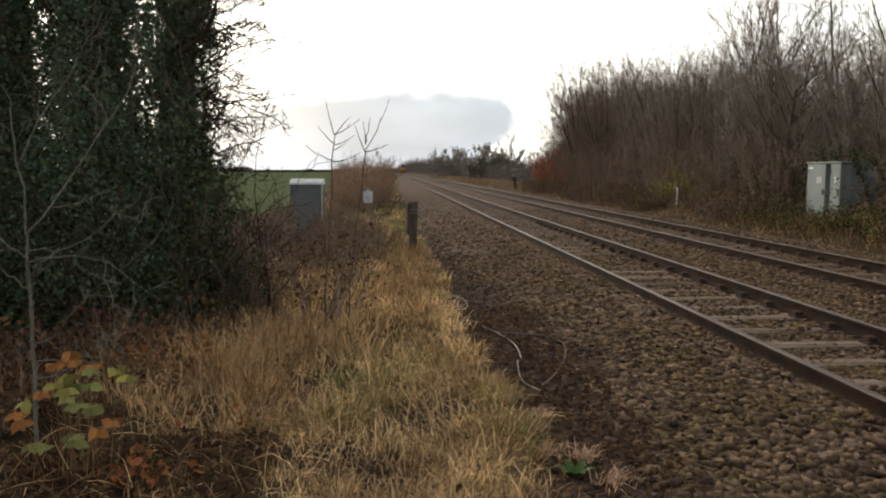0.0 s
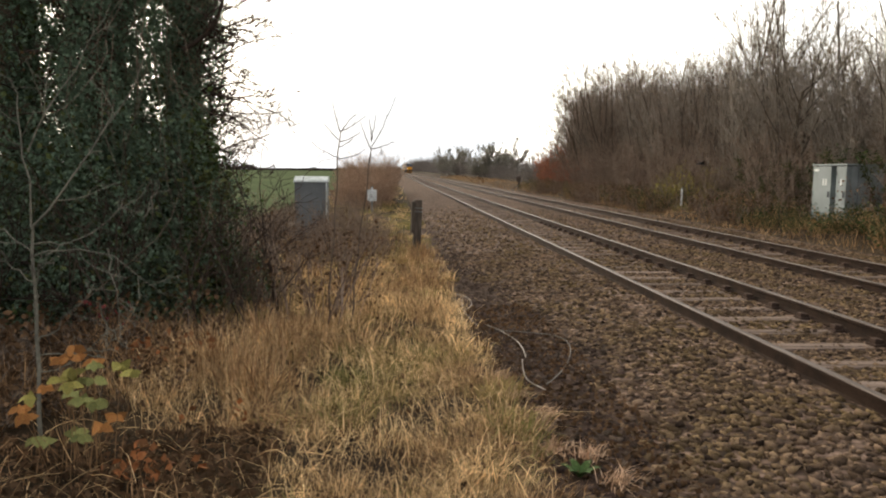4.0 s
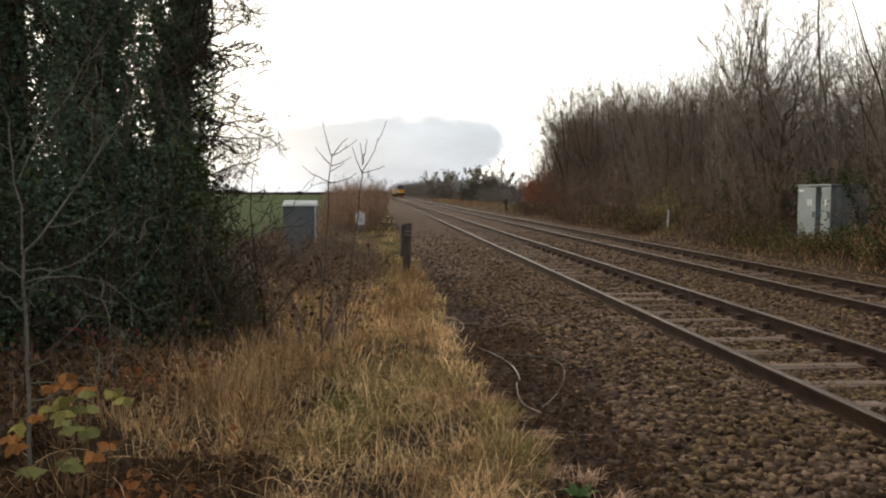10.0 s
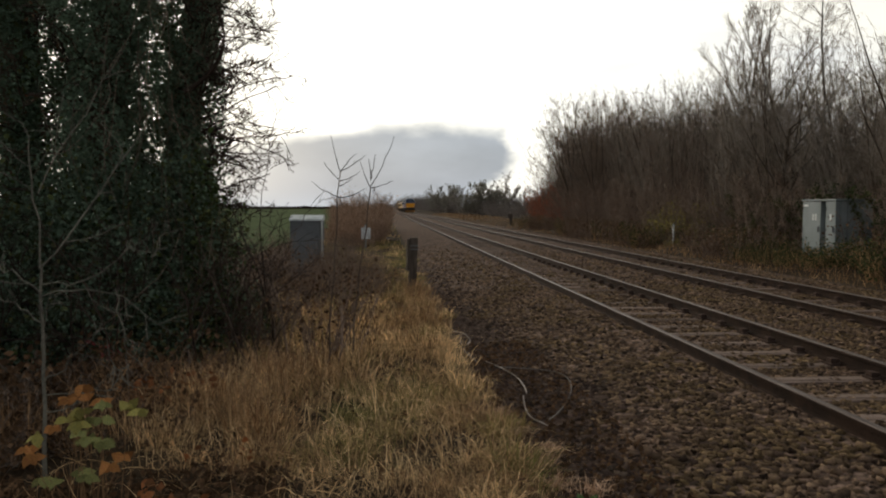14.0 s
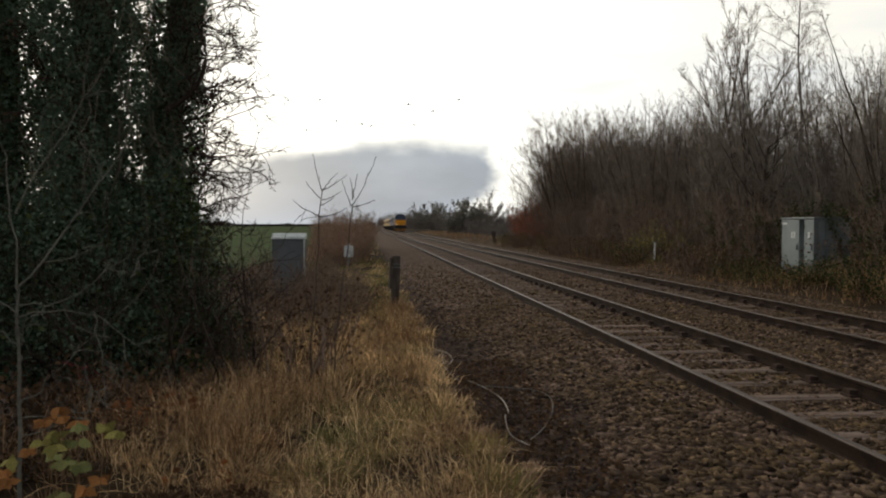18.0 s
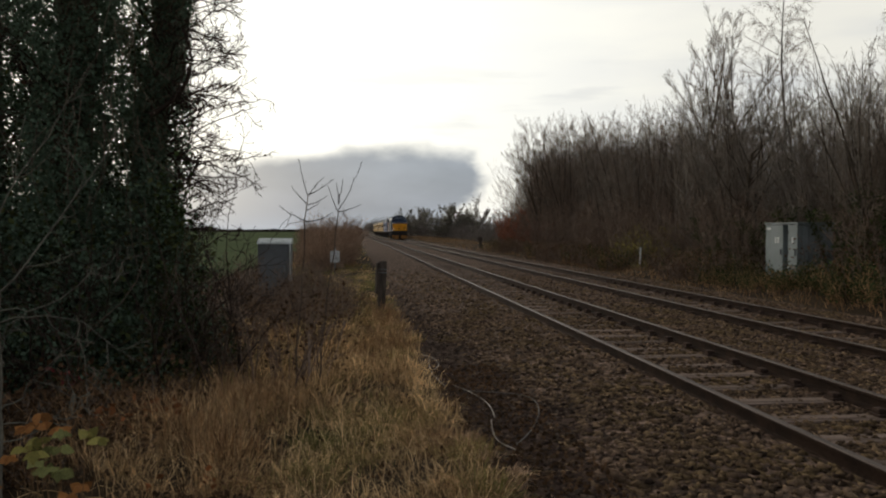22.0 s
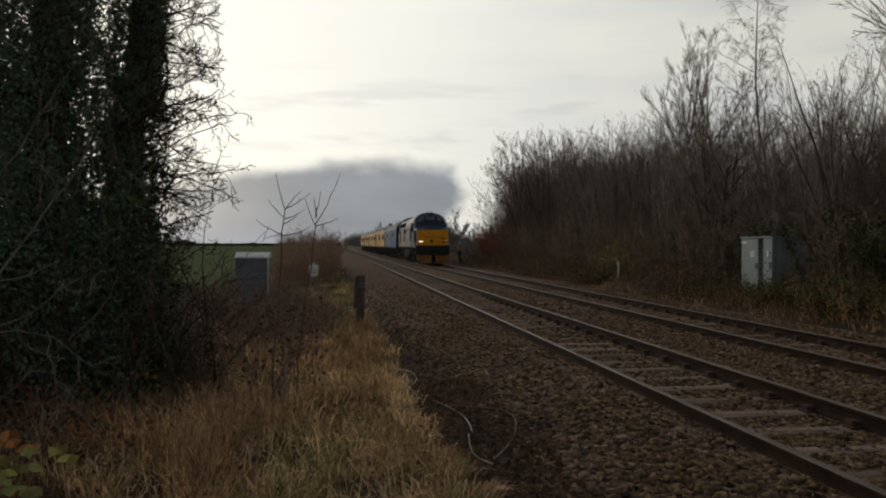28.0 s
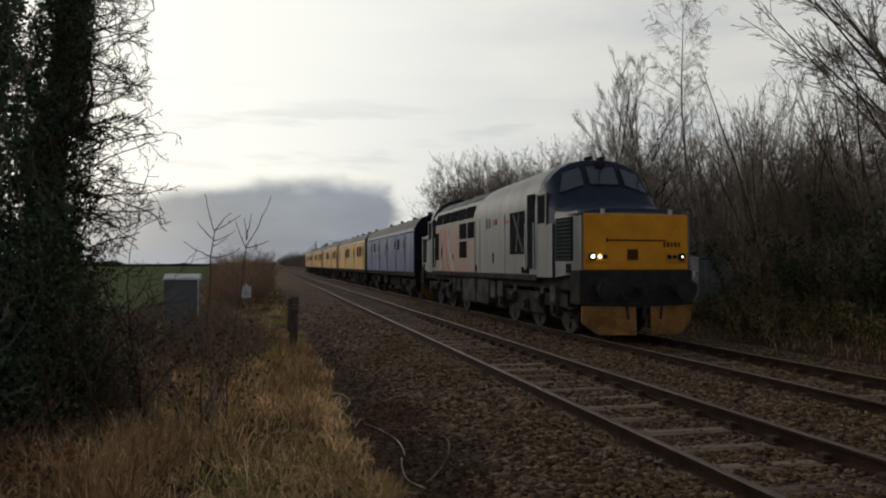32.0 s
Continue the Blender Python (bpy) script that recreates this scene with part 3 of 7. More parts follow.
def build_track(x0, label):
    track = empty("railway_track", pose(x0, 0, 0), label, "railway track", "railway tracks")
    for s in (-1, 1):
        r = under("rail", RAIL, track, "rusty steel rail with a worn bright head")
        r.location.x = s * GAUGE
    rng = np.random.default_rng(int(x0 * 10))
    for k in range(-4, 110):
        y = 0.3 + k * PITCH
        s = under("sleeper", SLEEPER, track)
        s.matrix_basis = pose(rng.normal(0, 0.02), y + rng.normal(0, 0.015), SLEEPER_TOP + rng.normal(0.003, 0.004), 0, 0, rng.normal(0, 0.6))
        if k < 36:
            for side in (-1, 1):
                c = under("rail_chair", INNER_CHAIR if side < 0 and x0 == NEAR_TRACK else CHAIR, track)
                c.location = (side * GAUGE, y, SLEEPER_TOP + 0.004)
    pieces = []
    bmv = np.array([(x, y, z) for x in (-1.3, 1.3) for y in (-0.125, 0.125) for z in (-0.1, 0.004)])
    bmf = np.array([(0, 4, 6, 2), (1, 3, 7, 5), (0, 1, 5, 4), (2, 6, 7, 3)])
    for k in range(110, 500):
        pieces.append((bmv + [0, 0.3 + k * PITCH, SLEEPER_TOP], bmf))
    under("far_sleepers", np_mesh("far_sleepers", *join(pieces), M["sleeper"]), track, kind="stuff")
    return track


near_track = build_track(NEAR_TRACK, "near railway track of rusty rails on weathered wooden sleepers")
far_track = build_track(FAR_TRACK, "far railway track of rusty rails on buried sleepers")

# ---- trees, shrubs and grasses ----


def tree(name, seed, height, label, style, material=None, group="", twiggy=1.0, thick=0.006, angle=38):
    """A bare tree: trunk, main limbs and a crown of fine twigs."""
    rng = np.random.default_rng(seed)
    thing = empty(name, pose(0, 0, 0), label, "tree", group)
    r0 = height * 0.011 + 0.02
    z = np.zeros
    if style == "upright":
        n = 10
        a = rng.uniform(0, 6.28, n)
        start = np.stack((0.45 * np.cos(a), 0.45 * np.sin(a), z(n) - 0.1), axis=1)
        way = np.stack((0.20 * np.cos(a), 0.20 * np.sin(a), z(n) + 1), axis=1) + rng.normal(0, 0.06, (n, 3))
        T = lines(rng, start, way, height * rng.uniform(0.68, 0.97, n), r0 * rng.uniform(0.26, 0.55, n), 8, 0.06, 0.02, 0.12)
        L1 = offshoots(rng, *T, 11, 0.22, 0.97, 33, 0.30, 0.5, 5, 0.07, 0.08, 0.2, 0.5)
        L2 = offshoots(rng, *L1, 7, 0.15, 1.0, 36, 0.46, 0.55, 4, 0.10, 0.05, 0.3, 0.4)
        L3 = offshoots(rng, *L2, int(5 * twiggy), 0.1, 1.0, 40, 0.55, 0.7, 3, 0.10, 0.03, 0.3, 0.3)
        L4 = None
    elif style == "birch":
        T = lines(rng, np.array([[0, 0, -0.1]]), np.array([[0.02, 0, 1.0]]), np.array([height]), np.array([r0 * 0.55]), 12, 0.045, 0.06, 0.06)
        L1 = offshoots(rng, *T, 34, 0.28, 0.97, 50, 0.36, 0.4, 6, 0.06, 0.02, 0.3, 0.72)
        L2 = offshoots(rng, *L1, 12, 0.2, 1.0, 42, 0.45, 0.5, 5, 0.07, -0.16)
        L3 = offshoots(rng, *L2, 7, 0.15, 1.0, 40, 0.95, 0.7, 4, 0.07, -0.25)
        L4 = offshoots(rng, *L3, 1, 0.3, 1.0, 35, 0.7, 0.8, 3, 0.10, -0.2)
    else:
        T = lines(rng, np.array([[0, 0, -0.1]]), np.array([[0.05, 0.03, 1.0]]), np.array([height * 0.55]), np.array([r0 * 0.95]), 6, 0.05, 0.05, 0.5)
        L0 = offshoots(rng, *T, 11, 0.3, 1.0, angle, 1.0, 0.5, 7, 0.05, 0.06, 0.15, 0.2)
        L1 = offshoots(rng, *L0, 10, 0.15, 0.96, angle, 0.42, 0.55, 5, 0.07, 0.06)
        L2 = offshoots(rng, *L1, 8, 0.15, 0.98, angle, 0.5, 0.6, 4, 0.08, 0.05)
        L3 = offshoots(rng, *L2, int(7 * twiggy), 0.1, 1.0, 38, 0.55, 0.7, 3, 0.08, 0.03)
        L4 = None
    bark = M["birch_bark"] if style == "birch" else M["bark"]
    tv = [tubes(*T, 7)]
    if style == "spreading":
        tv.append(tubes(*L0, 5))
    under("trunk", np_mesh("trunk", *join(tv), bark), thing)
    fine = [tubes(L1[0], np.maximum(L1[1], thick * 1.3), 4), (tubes(L2[0], np.maximum(L2[1], thick), 3) if style == "birch" else slivers(rng, L2[0], np.maximum(L2[1], thick))), slivers(rng, L3[0], np.maximum(L3[1], thick * 0.75))]
    if L4 is not None:
        fine.append(slivers(rng, L4[0], np.maximum(L4[1], thick * 0.7)))
    under("crown", np_mesh("crown", *join(fine), material or M["twig"]), thing)
    if style == "upright":
        tips = L3[0][:, -1]
        tips = tips[rng.integers(0, len(tips), 260)]
        under("withered_foliage", np_mesh("withered_foliage", *leaf_cloud(rng, tips, 0.045), M["dead_leaf"]), thing, "withered leaves and seed heads", "stuff")
    return thing


def scrub(name, seed, height, width, label, twig, leaf, leaves, leaf_size, group="", stems=26, fork=(5, 2), thick=0.008, leafy=2.0, spread=0.3):
    """A thicket: many stems from the ground, side twigs, and what leaves are left on it."""
    rng = np.random.default_rng(seed)
    thing = empty(name, pose(0, 0, 0), label, "shrub", group)
    r = width * 0.5 * np.sqrt(rng.uniform(0, 1, stems))
    a = rng.uniform(0, 6.28, stems)
    start = np.stack((r * np.cos(a), r * np.sin(a), np.full(stems, -0.1)), axis=1)
    way = np.stack((spread * np.cos(a), spread * np.sin(a), np.ones(stems)), axis=1) + rng.normal(0, spread / 2, (stems, 3))
    S = lines(rng, start, way, height * rng.uniform(0.55, 1.1, stems), np.full(stems, 0.006 + thick + height * 0.001), 6, 0.10, 0.03)
    L1 = offshoots(rng, *S, fork[0], 0.12, 0.96, 40, 0.42, 0.7, 4, 0.08, 0.06)
    L2 = offshoots(rng, *L1, fork[1], 0.1, 1.0, 40, 0.55, 0.8, 3, 0.09, 0.04)
    fine = [tubes(*S, 3), slivers(rng, L1[0], np.maximum(L1[1], thick)), slivers(rng, L2[0], np.maximum(L2[1], thick * 0.85))]
    under("twigwork", np_mesh("twigwork", *join(fine), twig), thing, kind="stuff")
    if leaves:
        pick = np.concatenate((L2[0].reshape(-1, 3), L1[0].reshape(-1, 3), S[0].reshape(-1, 3)))
        at = pick[rng.integers(0, len(pick), leaves)] + rng.normal(0, 0.07, (leaves, 3))
        at = at[(at[:, 2] > 0.0) & (at[:, 2] < leafy * height)]
        under("foliage", np_mesh("foliage", *leaf_cloud(rng, at, leaf_size), leaf), thing, kind="stuff")
    return thing


def place(ob, x, y, turn=0.0, size=1.0, sink=0.0):
    ob.matrix_basis = pose(x, y, float(ground_z(x, y)) - sink, 0, 0, turn) @ Matrix.Diagonal((size, size, size, 1))
    return ob


def scaled_copy(ob, x, y, turn, size, sink=0.0):
    c = copy_thing(ob, pose(0, 0, 0))
    return place(c, x, y, turn, size, sink)


def dome_tree(seed, height, reach):
    """A bare tree whose many limbs fan out from low down into a round crown of fine twigs."""
    rng = np.random.default_rng(seed)
    thing = empty("tree", pose(0, 0, 0), "round-topped bare tree far along the line", "tree", "far trees")
    n = 64
    T = lines(rng, np.array([[0, 0, -0.2]]), np.array([[0.02, 0.0, 1.0]]), np.array([2.2]), np.array([0.22]), 5, 0.03, 0.0, 0.7)
    a, lean = rng.uniform(0, 2 * np.pi, n), np.sqrt(rng.uniform(0.0, 1.0, n)) * 1.5
    way = np.stack((np.cos(a) * np.sin(lean), np.sin(a) * np.sin(lean), np.cos(lean)), axis=1)
    length = 1 / np.sqrt((way[:, 0] ** 2 + way[:, 1] ** 2) / reach ** 2 + way[:, 2] ** 2 / (height - 1.4) ** 2)
    start = np.stack((0 * a, 0 * a, rng.uniform(0.7, 1.7, n)), axis=1)
    L0 = lines(rng, start, way, length * rng.uniform(0.72, 0.9, n), np.full(n, 0.05), 7, 0.06, 0.04)
    L1 = offshoots(rng, *L0, 9, 0.3, 1.0, 30, 0.28, 0.55, 5, 0.08, 0.04)
    L2 = offshoots(rng, *L1, 6, 0.2, 1.0, 34, 0.5, 0.6, 4, 0.08, 0.03)
    under("trunk", np_mesh("trunk", *join([tubes(*T, 7), tubes(L0[0], np.maximum(L0[1], 0.04), 4)]), M["far_twig"]), thing)
    under("crown", np_mesh("crown", *join([slivers(rng, L1[0], np.maximum(L1[1], 0.045)), slivers(rng, L2[0], np.maximum(L2[1], 0.030))]), M["far_twig"]), thing)
    return thing


def build_leaning_tree():
    """A large tree at the end of the wood whose limbs rise over the track side."""
    rng = np.random.default_rng(51)
    thing = empty("tree", pose(18.9, 16.2, float(ground_z(18.9, 16.2))), "large bare tree with long limbs rising aslant", "tree")
    T = lines(rng, np.array([[0, 0, -0.1]]), np.array([[-0.10, 0.08, 1.0]]), np.array([5.4]), np.array([0.24]), 7, 0.04, 0.02, 0.5)
    n = 9
    t = np.linspace(0.12, 0.9, n)
    start = np.stack([np.interp(t * 5.4, T[0][0, :, 2], T[0][0, :, k]) for k in (0, 1, 2)], axis=1)
    way = np.stack((rng.uniform(-0.82, -0.4, n), rng.uniform(0.15, 0.7, n), rng.uniform(0.85, 1.15, n)), axis=1)
    L0 = lines(rng, start, way, rng.uniform(7.5, 10.5, n), np.full(n, 0.065), 8, 0.035, 0.015, 0.12)
    L1 = offshoots(rng, *L0, 12, 0.12, 0.97, 38, 0.34, 0.5, 5, 0.06, 0.07)
    L2 = offshoots(rng, *L1, 8, 0.15, 0.97, 38, 0.45, 0.6, 4, 0.07, 0.05)
    L3 = offshoots(rng, *L2, 5, 0.2, 1.0, 38, 0.55, 0.7, 3, 0.07, 0.03)
    under("trunk", np_mesh("trunk", *join([tubes(*T, 9), tubes(*L0, 6)]), M["bark"]), thing)
    under("crown", np_mesh("crown", *join([tubes(L1[0], np.maximum(L1[1], 0.012), 4), tubes(L2[0], np.maximum(L2[1], 0.008), 3), slivers(rng, L3[0], np.maximum(L3[1], 0.006))]), M["twig"]), thing)


def build_wood():
    """The bare wood beyond the far track."""
    rng = np.random.default_rng(5)
    label = "bare many-stemmed winter tree with fine upright twigs in the wood"
    kinds = [tree("tree", 11 + k, 9.0, label, "upright", M["twig"] if k != 1 else M["twig_red"], "trees of the wood", thick=0.0045) for k in range(4)]
    kinds += [tree("tree", 31, 9.0, "bare spreading winter tree in the wood", "spreading", M["twig"], "trees of the wood")]
    spots = []
    for row, x in enumerate((15.0, 17.0, 20.0)):
        for k in range(19):
            spots.append((x + rng.uniform(-0.7, 0.7), 13 + k * 3.25 + row * 1.4 + rng.uniform(-1.2, 1.2), row))
    used = set()
    for x, y, row in spots:
        if y > (61 if row == 0 else 72):
            continue
        k = int(rng.integers(0, 5))
        size = float(np.interp(y, [10, 26, 45, 70], [0.86, 0.86, 0.96, 1.32])) * rng.uniform(0.85, 1.06) * (1 + 0.05 * row)
        turn = rng.uniform(0, 360)
        if k in used:
            scaled_copy(kinds[k], x, y, turn, size)
        else:
            place(kinds[k], x, y, turn, size)
            used.add(k)
    dense = [scrub("thicket", 300 + k, 5.0, 3.2, "dense brown leafless thicket inside the wood", M["twig"] if k else M["twig_brown"], M["dead_leaf"], 500, 0.055, "thickets of the wood", 60, (8, 6), 0.006, 0.6, 0.14) for k in range(2)]
    place(dense[0], 15.6, 20, 0)
    place(dense[1], 15.9, 24, 0)
    for k in range(46):
        y = 12.5 + k * 1.3 + rng.uniform(-0.6, 0.6)
        scaled_copy(dense[k % 2], rng.uniform(15.2, 18.5) + (k % 3) * 2.0, y, rng.uniform(0, 360), rng.uniform(0.85, 1.15) * float(np.interp(y, [14, 30, 40, 70], [1.25, 1.2, 1.1, 1.25])))
    for k in range(20):
        y = 43 + k * 1.2 + rng.uniform(-0.6, 0.6)
        scaled_copy(dense[k % 2], rng.uniform(16.4, 19.8), y, rng.uniform(0, 360), rng.uniform(1.3, 1.55))
    place(tree("birch", 71, 12.6, "tall slender birch with drooping fine twigs", "birch", M["twig"], thick=0.0045), 17.0, 29.1, 0)
    place(tree("tree", 41, 11.4, "tall bare tree with steep limbs above the wood", "spreading", M["twig_brown"], thick=0.006, angle=26), 17.2, 34.2, 40)
    place(tree("tree", 43, 10.9, "tall bare tree with steep limbs above the wood", "spreading", M["twig_brown"], thick=0.006, angle=26), 17.6, 36.6, 160)
    for x, y, s in ((19.0, 69.5, 1.15), (20.0, 73.5, 1.2), (17.4, 63.5, 1.0)):
        scaled_copy(kinds[4], x, y, rng.uniform(0, 360), s)
    build_leaning_tree()


def build_scrub():
    rng = np.random.default_rng(8)
    brown = [scrub("scrub_bush", 80 + k, 2.6, 2.1, "brown leafless thicket with a few dead leaves", M["twig_red"], M["dead_leaf"], 700, 0.05, "thickets below the wood", 40, (8, 5), 0.006, 2.0, 0.18) for k in range(3)]
    used = set()
    for k in range(36):
        y = 13.5 + k * 1.68 + rng.uniform(-0.4, 0.4)
        x = 13.6 + rng.uniform(-0.5, 1.0)
        if 18.5 < y < 24 and x < 14.2:
            x = 14.3 + rng.uniform(0, 0.5)
        if y > 57:
            x = 15.0 + rng.uniform(0, 0.8)
        n = k % 3
        size = rng.uniform(0.8, 1.25) * float(np.interp(y, [14, 30, 70], [0.8, 1.0, 1.25]))
        if n in used:
            scaled_copy(brown[n], x, y, rng.uniform(0, 360), size)
        else:
            place(brown[n], x, y, rng.uniform(0, 360), size)
            used.add(n)
    red = scrub("scrub_bush", 90, 3.4, 2.4, "russet bush still holding dead red-brown leaves", M["twig_red"], M["red_leaf"], 3200, 0.09, "russet bushes", thick=0.012)
    place(red, 14.0, 65, 0, 0.8)
    for x, y, s in ((13.9, 61.5, 0.7), (14.6, 69, 0.85), (13.9, 57, 0.6), (15.4, 71, 1.0), (13.9, 67, 0.65), (14.3, 59.2, 0.75), (14.6, 54.5, 0.7), (14.9, 63.0, 1.0)):
        scaled_copy(red, x, y, rng.uniform(0, 360), s)
    yellow = scrub("scrub_bush", 93, 1.3, 1.6, "low bush with yellow-green leaves beside the track", M["twig"], M["sallow_leaf"], 1500, 0.06, "yellow bushes")
    place(yellow, 12.7, 32.4, 0, 1.35)
    scaled_copy(yellow, 11.45, 30.0, 60, 0.34)
    scaled_copy(yellow, 12.2, 33.5, 160, 0.8)
    bramble = scrub("bramble_bush", 95, 0.8, 2.1, "low straggling green and brown bramble patch", M["stem"], M["bush_leaf"], 1100, 0.06, "bramble patches", 34, (6, 3), 0.005)
    withered = scrub("bramble_bush", 98, 0.9, 2.0, "low withered brown bramble patch", M["twig_red"], M["dead_leaf"], 700, 0.055, "bramble patches", 36, (6, 3), 0.005)
    place(withered, 12.3, 26.8, 0)
    place(bramble, 12.0, 24.0, 0)
    for k in range(32):
        y = 10.5 + k * 1.2 + rng.uniform(-0.3, 0.3)
        by_cabinet = 18.4 < y < 23.6
        x = rng.uniform(11.2, 11.6) if by_cabinet else rng.uniform(11.2, 12.6)
        if 26.0 < y < 31.5:
            x = 13.0
        scaled_copy(bramble if by_cabinet or y < 18 or k % 5 == 0 else withered, x, y, rng.uniform(0, 360), rng.uniform(0.5, 0.75) if by_cabinet else rng.uniform(0.6, 1.25))
    for k in range(40):
        x, y = rng.uniform(10.7, 12.6), rng.uniform(23.5, 62)
        if not (26.0 < y < 31.5 and x < 12.2):
            scaled_copy(withered if k % 3 else bramble, x, y, rng.uniform(0, 360), rng.uniform(0.5, 1.3))
    for x, y, s in ((12.0, 20.3, 0.85), (12.1, 18.6, 1.0), (13.6, 19.4, 1.5), (11.7, 22.9, 0.6), (12.6, 24.0, 1.2), (12.8, 17.0, 1.5), (11.6, 16.0, 1.0), (11.9, 21.8, 0.55)):
        scaled_copy(bramble if s < 1.1 else withered, x, y, rng.uniform(0, 360), s)
    dark = scrub("evergreen_bush", 96, 2.4, 2.4, "dark evergreen bush at the foot of the wood", M["twig_dark"], M["bush_leaf"], 4200, 0.075, "evergreen bushes", 22)
    place(dark, 13.9, 18.2, 0)
    for x, y, s in ((13.7, 15.6, 1.0), (14.0, 13.4, 1.1), (13.6, 11.6, 1.0), (14.6, 23.6, 0.9), (14.8, 20.9, 1.1), (13.7, 26.2, 0.7), (14.8, 29.0, 0.9), (15.6, 17.0, 1.3)):
        scaled_copy(dark, x, y, rng.uniform(0, 360), s)
    # far shrubs and the distant tree line along the railway
    far = dome_tree(61, 8.2, 3.3)
    place(far, 21.4, 135, 0, 1.1)
    for x, y, size in ((25.2, 139, 0.62), (18.4, 139, 0.66), (16.2, 142, 0.55), (14.3, 160, 0.5), (18.5, 158, 0.55), (27.0, 130, 0.7), (23.8, 129, 0.55)):
        scaled_copy(far, x, y, rng.uniform(0, 360), size)
    shade = scrub("evergreen_bush", 99, 6.0, 4.4, "dark dense bush far along the line", M["twig_dark"], M["far_leaf"], 9000, 0.20, "far dark bushes", 26, (7, 4), 0.02)
    place(shade, 16.4, 125, 0, 0.85)
    for x, y, size in ((15.0, 190, 1.05), (18.4, 126, 0.62), (14.6, 128, 0.55), (14.4, 205, 0.8), (15.8, 178, 0.6)):
        scaled_copy(shade, x, y, rng.uniform(0, 360), size)
    hedge = scrub("scrub_bush", 97, 4.5, 4.5, "dark leafless shrub far along the line", M["far_twig"], M["far_twig"], 500, 0.12, "far shrubs", 22, (8, 6), 0.014)
    place(hedge, 15.0, 150, 0, 0.8)
    for k in range(30):
        y = 82 + k * 2.9
        scaled_copy(hedge, 14.2 + (y - 82) * 0.035 + rng.uniform(-0.6, 2.5), y, rng.uniform(0, 360), rng.uniform(0.3, 0.62))
    for k in range(52):
        y = 165 + 10 * k * (1 + k * 0.012)
        scaled_copy(hedge, 14.5 + rng.uniform(-0.5, 4) + k * 0.03, y, rng.uniform(0, 360), rng.uniform(0.85, 1.15) * float(np.interp(y, [120, 180, 300, 500], [0.65, 1.0, 1.35, 1.8])))
    # tan scrub between cess and field, its twigs paled to stand for haze
    tan = [scrub("scrub_bush", 86 + k, 2.6, 2.1, "tan leafless scrub on the cess bank, paled as by haze", M["twig_tan_hazed"], M["dead_leaf"], 300, 0.05, "tan scrub on the bank", 30, (8, 6), 0.006) for k in range(2)]
    place(tan[0], -1.3, 46, 0)
    place(tan[1], -0.9, 49, 0)
    for k in range(60):
        y = 34.5 + k * 0.48 + rng.uniform(-0.4, 0.4)
        x = float(np.clip(rng.normal(-1.35, 0.55), -2.7, -0.5))
        size = (0.55 + 0.55 * math.exp(-((x + 1.15) / 0.75) ** 2)) * float(np.interp(y, [34, 40, 46, 62], [0.62, 0.9, 1.10, 0.85])) * rng.uniform(0.85, 1.1)
        size = min(size, (0.05 - x) / 1.15)
        scaled_copy(tan[k % 2], x, y, rng.uniform(0, 360), size)
    for k in range(10):
        scaled_copy(brown[k % 3], rng.uniform(-4.8, -3.3), 14 + k * 1.4, rng.uniform(0, 360), rng.uniform(0.2, 0.33))
    for k in range(16):
        scaled_copy(hedge, rng.uniform(-4.0, -1.8), 86 + k * 12, rng.uniform(0, 360), rng.uniform(0.32, 0.5))
    scaled_copy(hedge, -1.1, 57, 30, 0.70)
    for x, y, s in ((-1.65, 16.2, 0.28), (-0.95, 15.6, 0.46), (-0.35, 16.6, 0.34), (-1.2, 14.0, 0.36), (-1.9, 13.0, 0.22), (-2.9, 19.0, 0.5), (-1.2, 18.9, 0.42), (-0.6, 19.5, 0.4), (-1.9, 24, 0.36), (-1.5, 27, 0.3), (-2.6, 26, 0.4)):
        scaled_copy(brown[0 if x > -1.5 else 1], x, y, rng.uniform(0, 360), s)


def build_distant_hedge():
    """Hedges at the far side of the fields."""
    rng = np.random.default_rng(17)
    n = 26000
    x = rng.uniform(-900, 10, n)
    y = 850 + 60 * np.sin(x * 0.01) + rng.uniform(-6, 6, n)
    h = 2.0 + 3.5 * np.clip(np.sin(x * 0.05) * np.sin(x * 0.013 + 1) + 0.3 * np.sin(x * 0.21), 0, 1)
    at = np.stack((x, y, -0.4 + h * rng.uniform(0, 1, n)), axis=1)
    tagged(new("distant_hedge", np_mesh("distant_hedge", *leaf_cloud(rng, at, 1.6), M["twig_dark"])), "dark hedges at the far side of the field", "hedge", kind="stuff")


def ivy_column(rng, n, x, y, z0, z1, r0, r1, lump=0.27):
    z = rng.uniform(z0, z1, n)
    a = rng.uniform(0, 2 * np.pi, n)
    r = np.interp(z, [z0, z0 + 1.6, z1], [r0, r1, r1])
    r = r * (1 + lump * np.sin(3 * a + z * 2.1) + lump * np.sin(z * 4.3 + 2 * a) * 0.7) * (1 + 0.16 * np.sin(7 * a + z * 5.7) * np.sin(z * 9.1 + 3 * a)) * np.sqrt(rng.uniform(0.3, 1.12, n))
    return np.stack((x + r * np.cos(a), y + r * np.sin(a), z), axis=1)


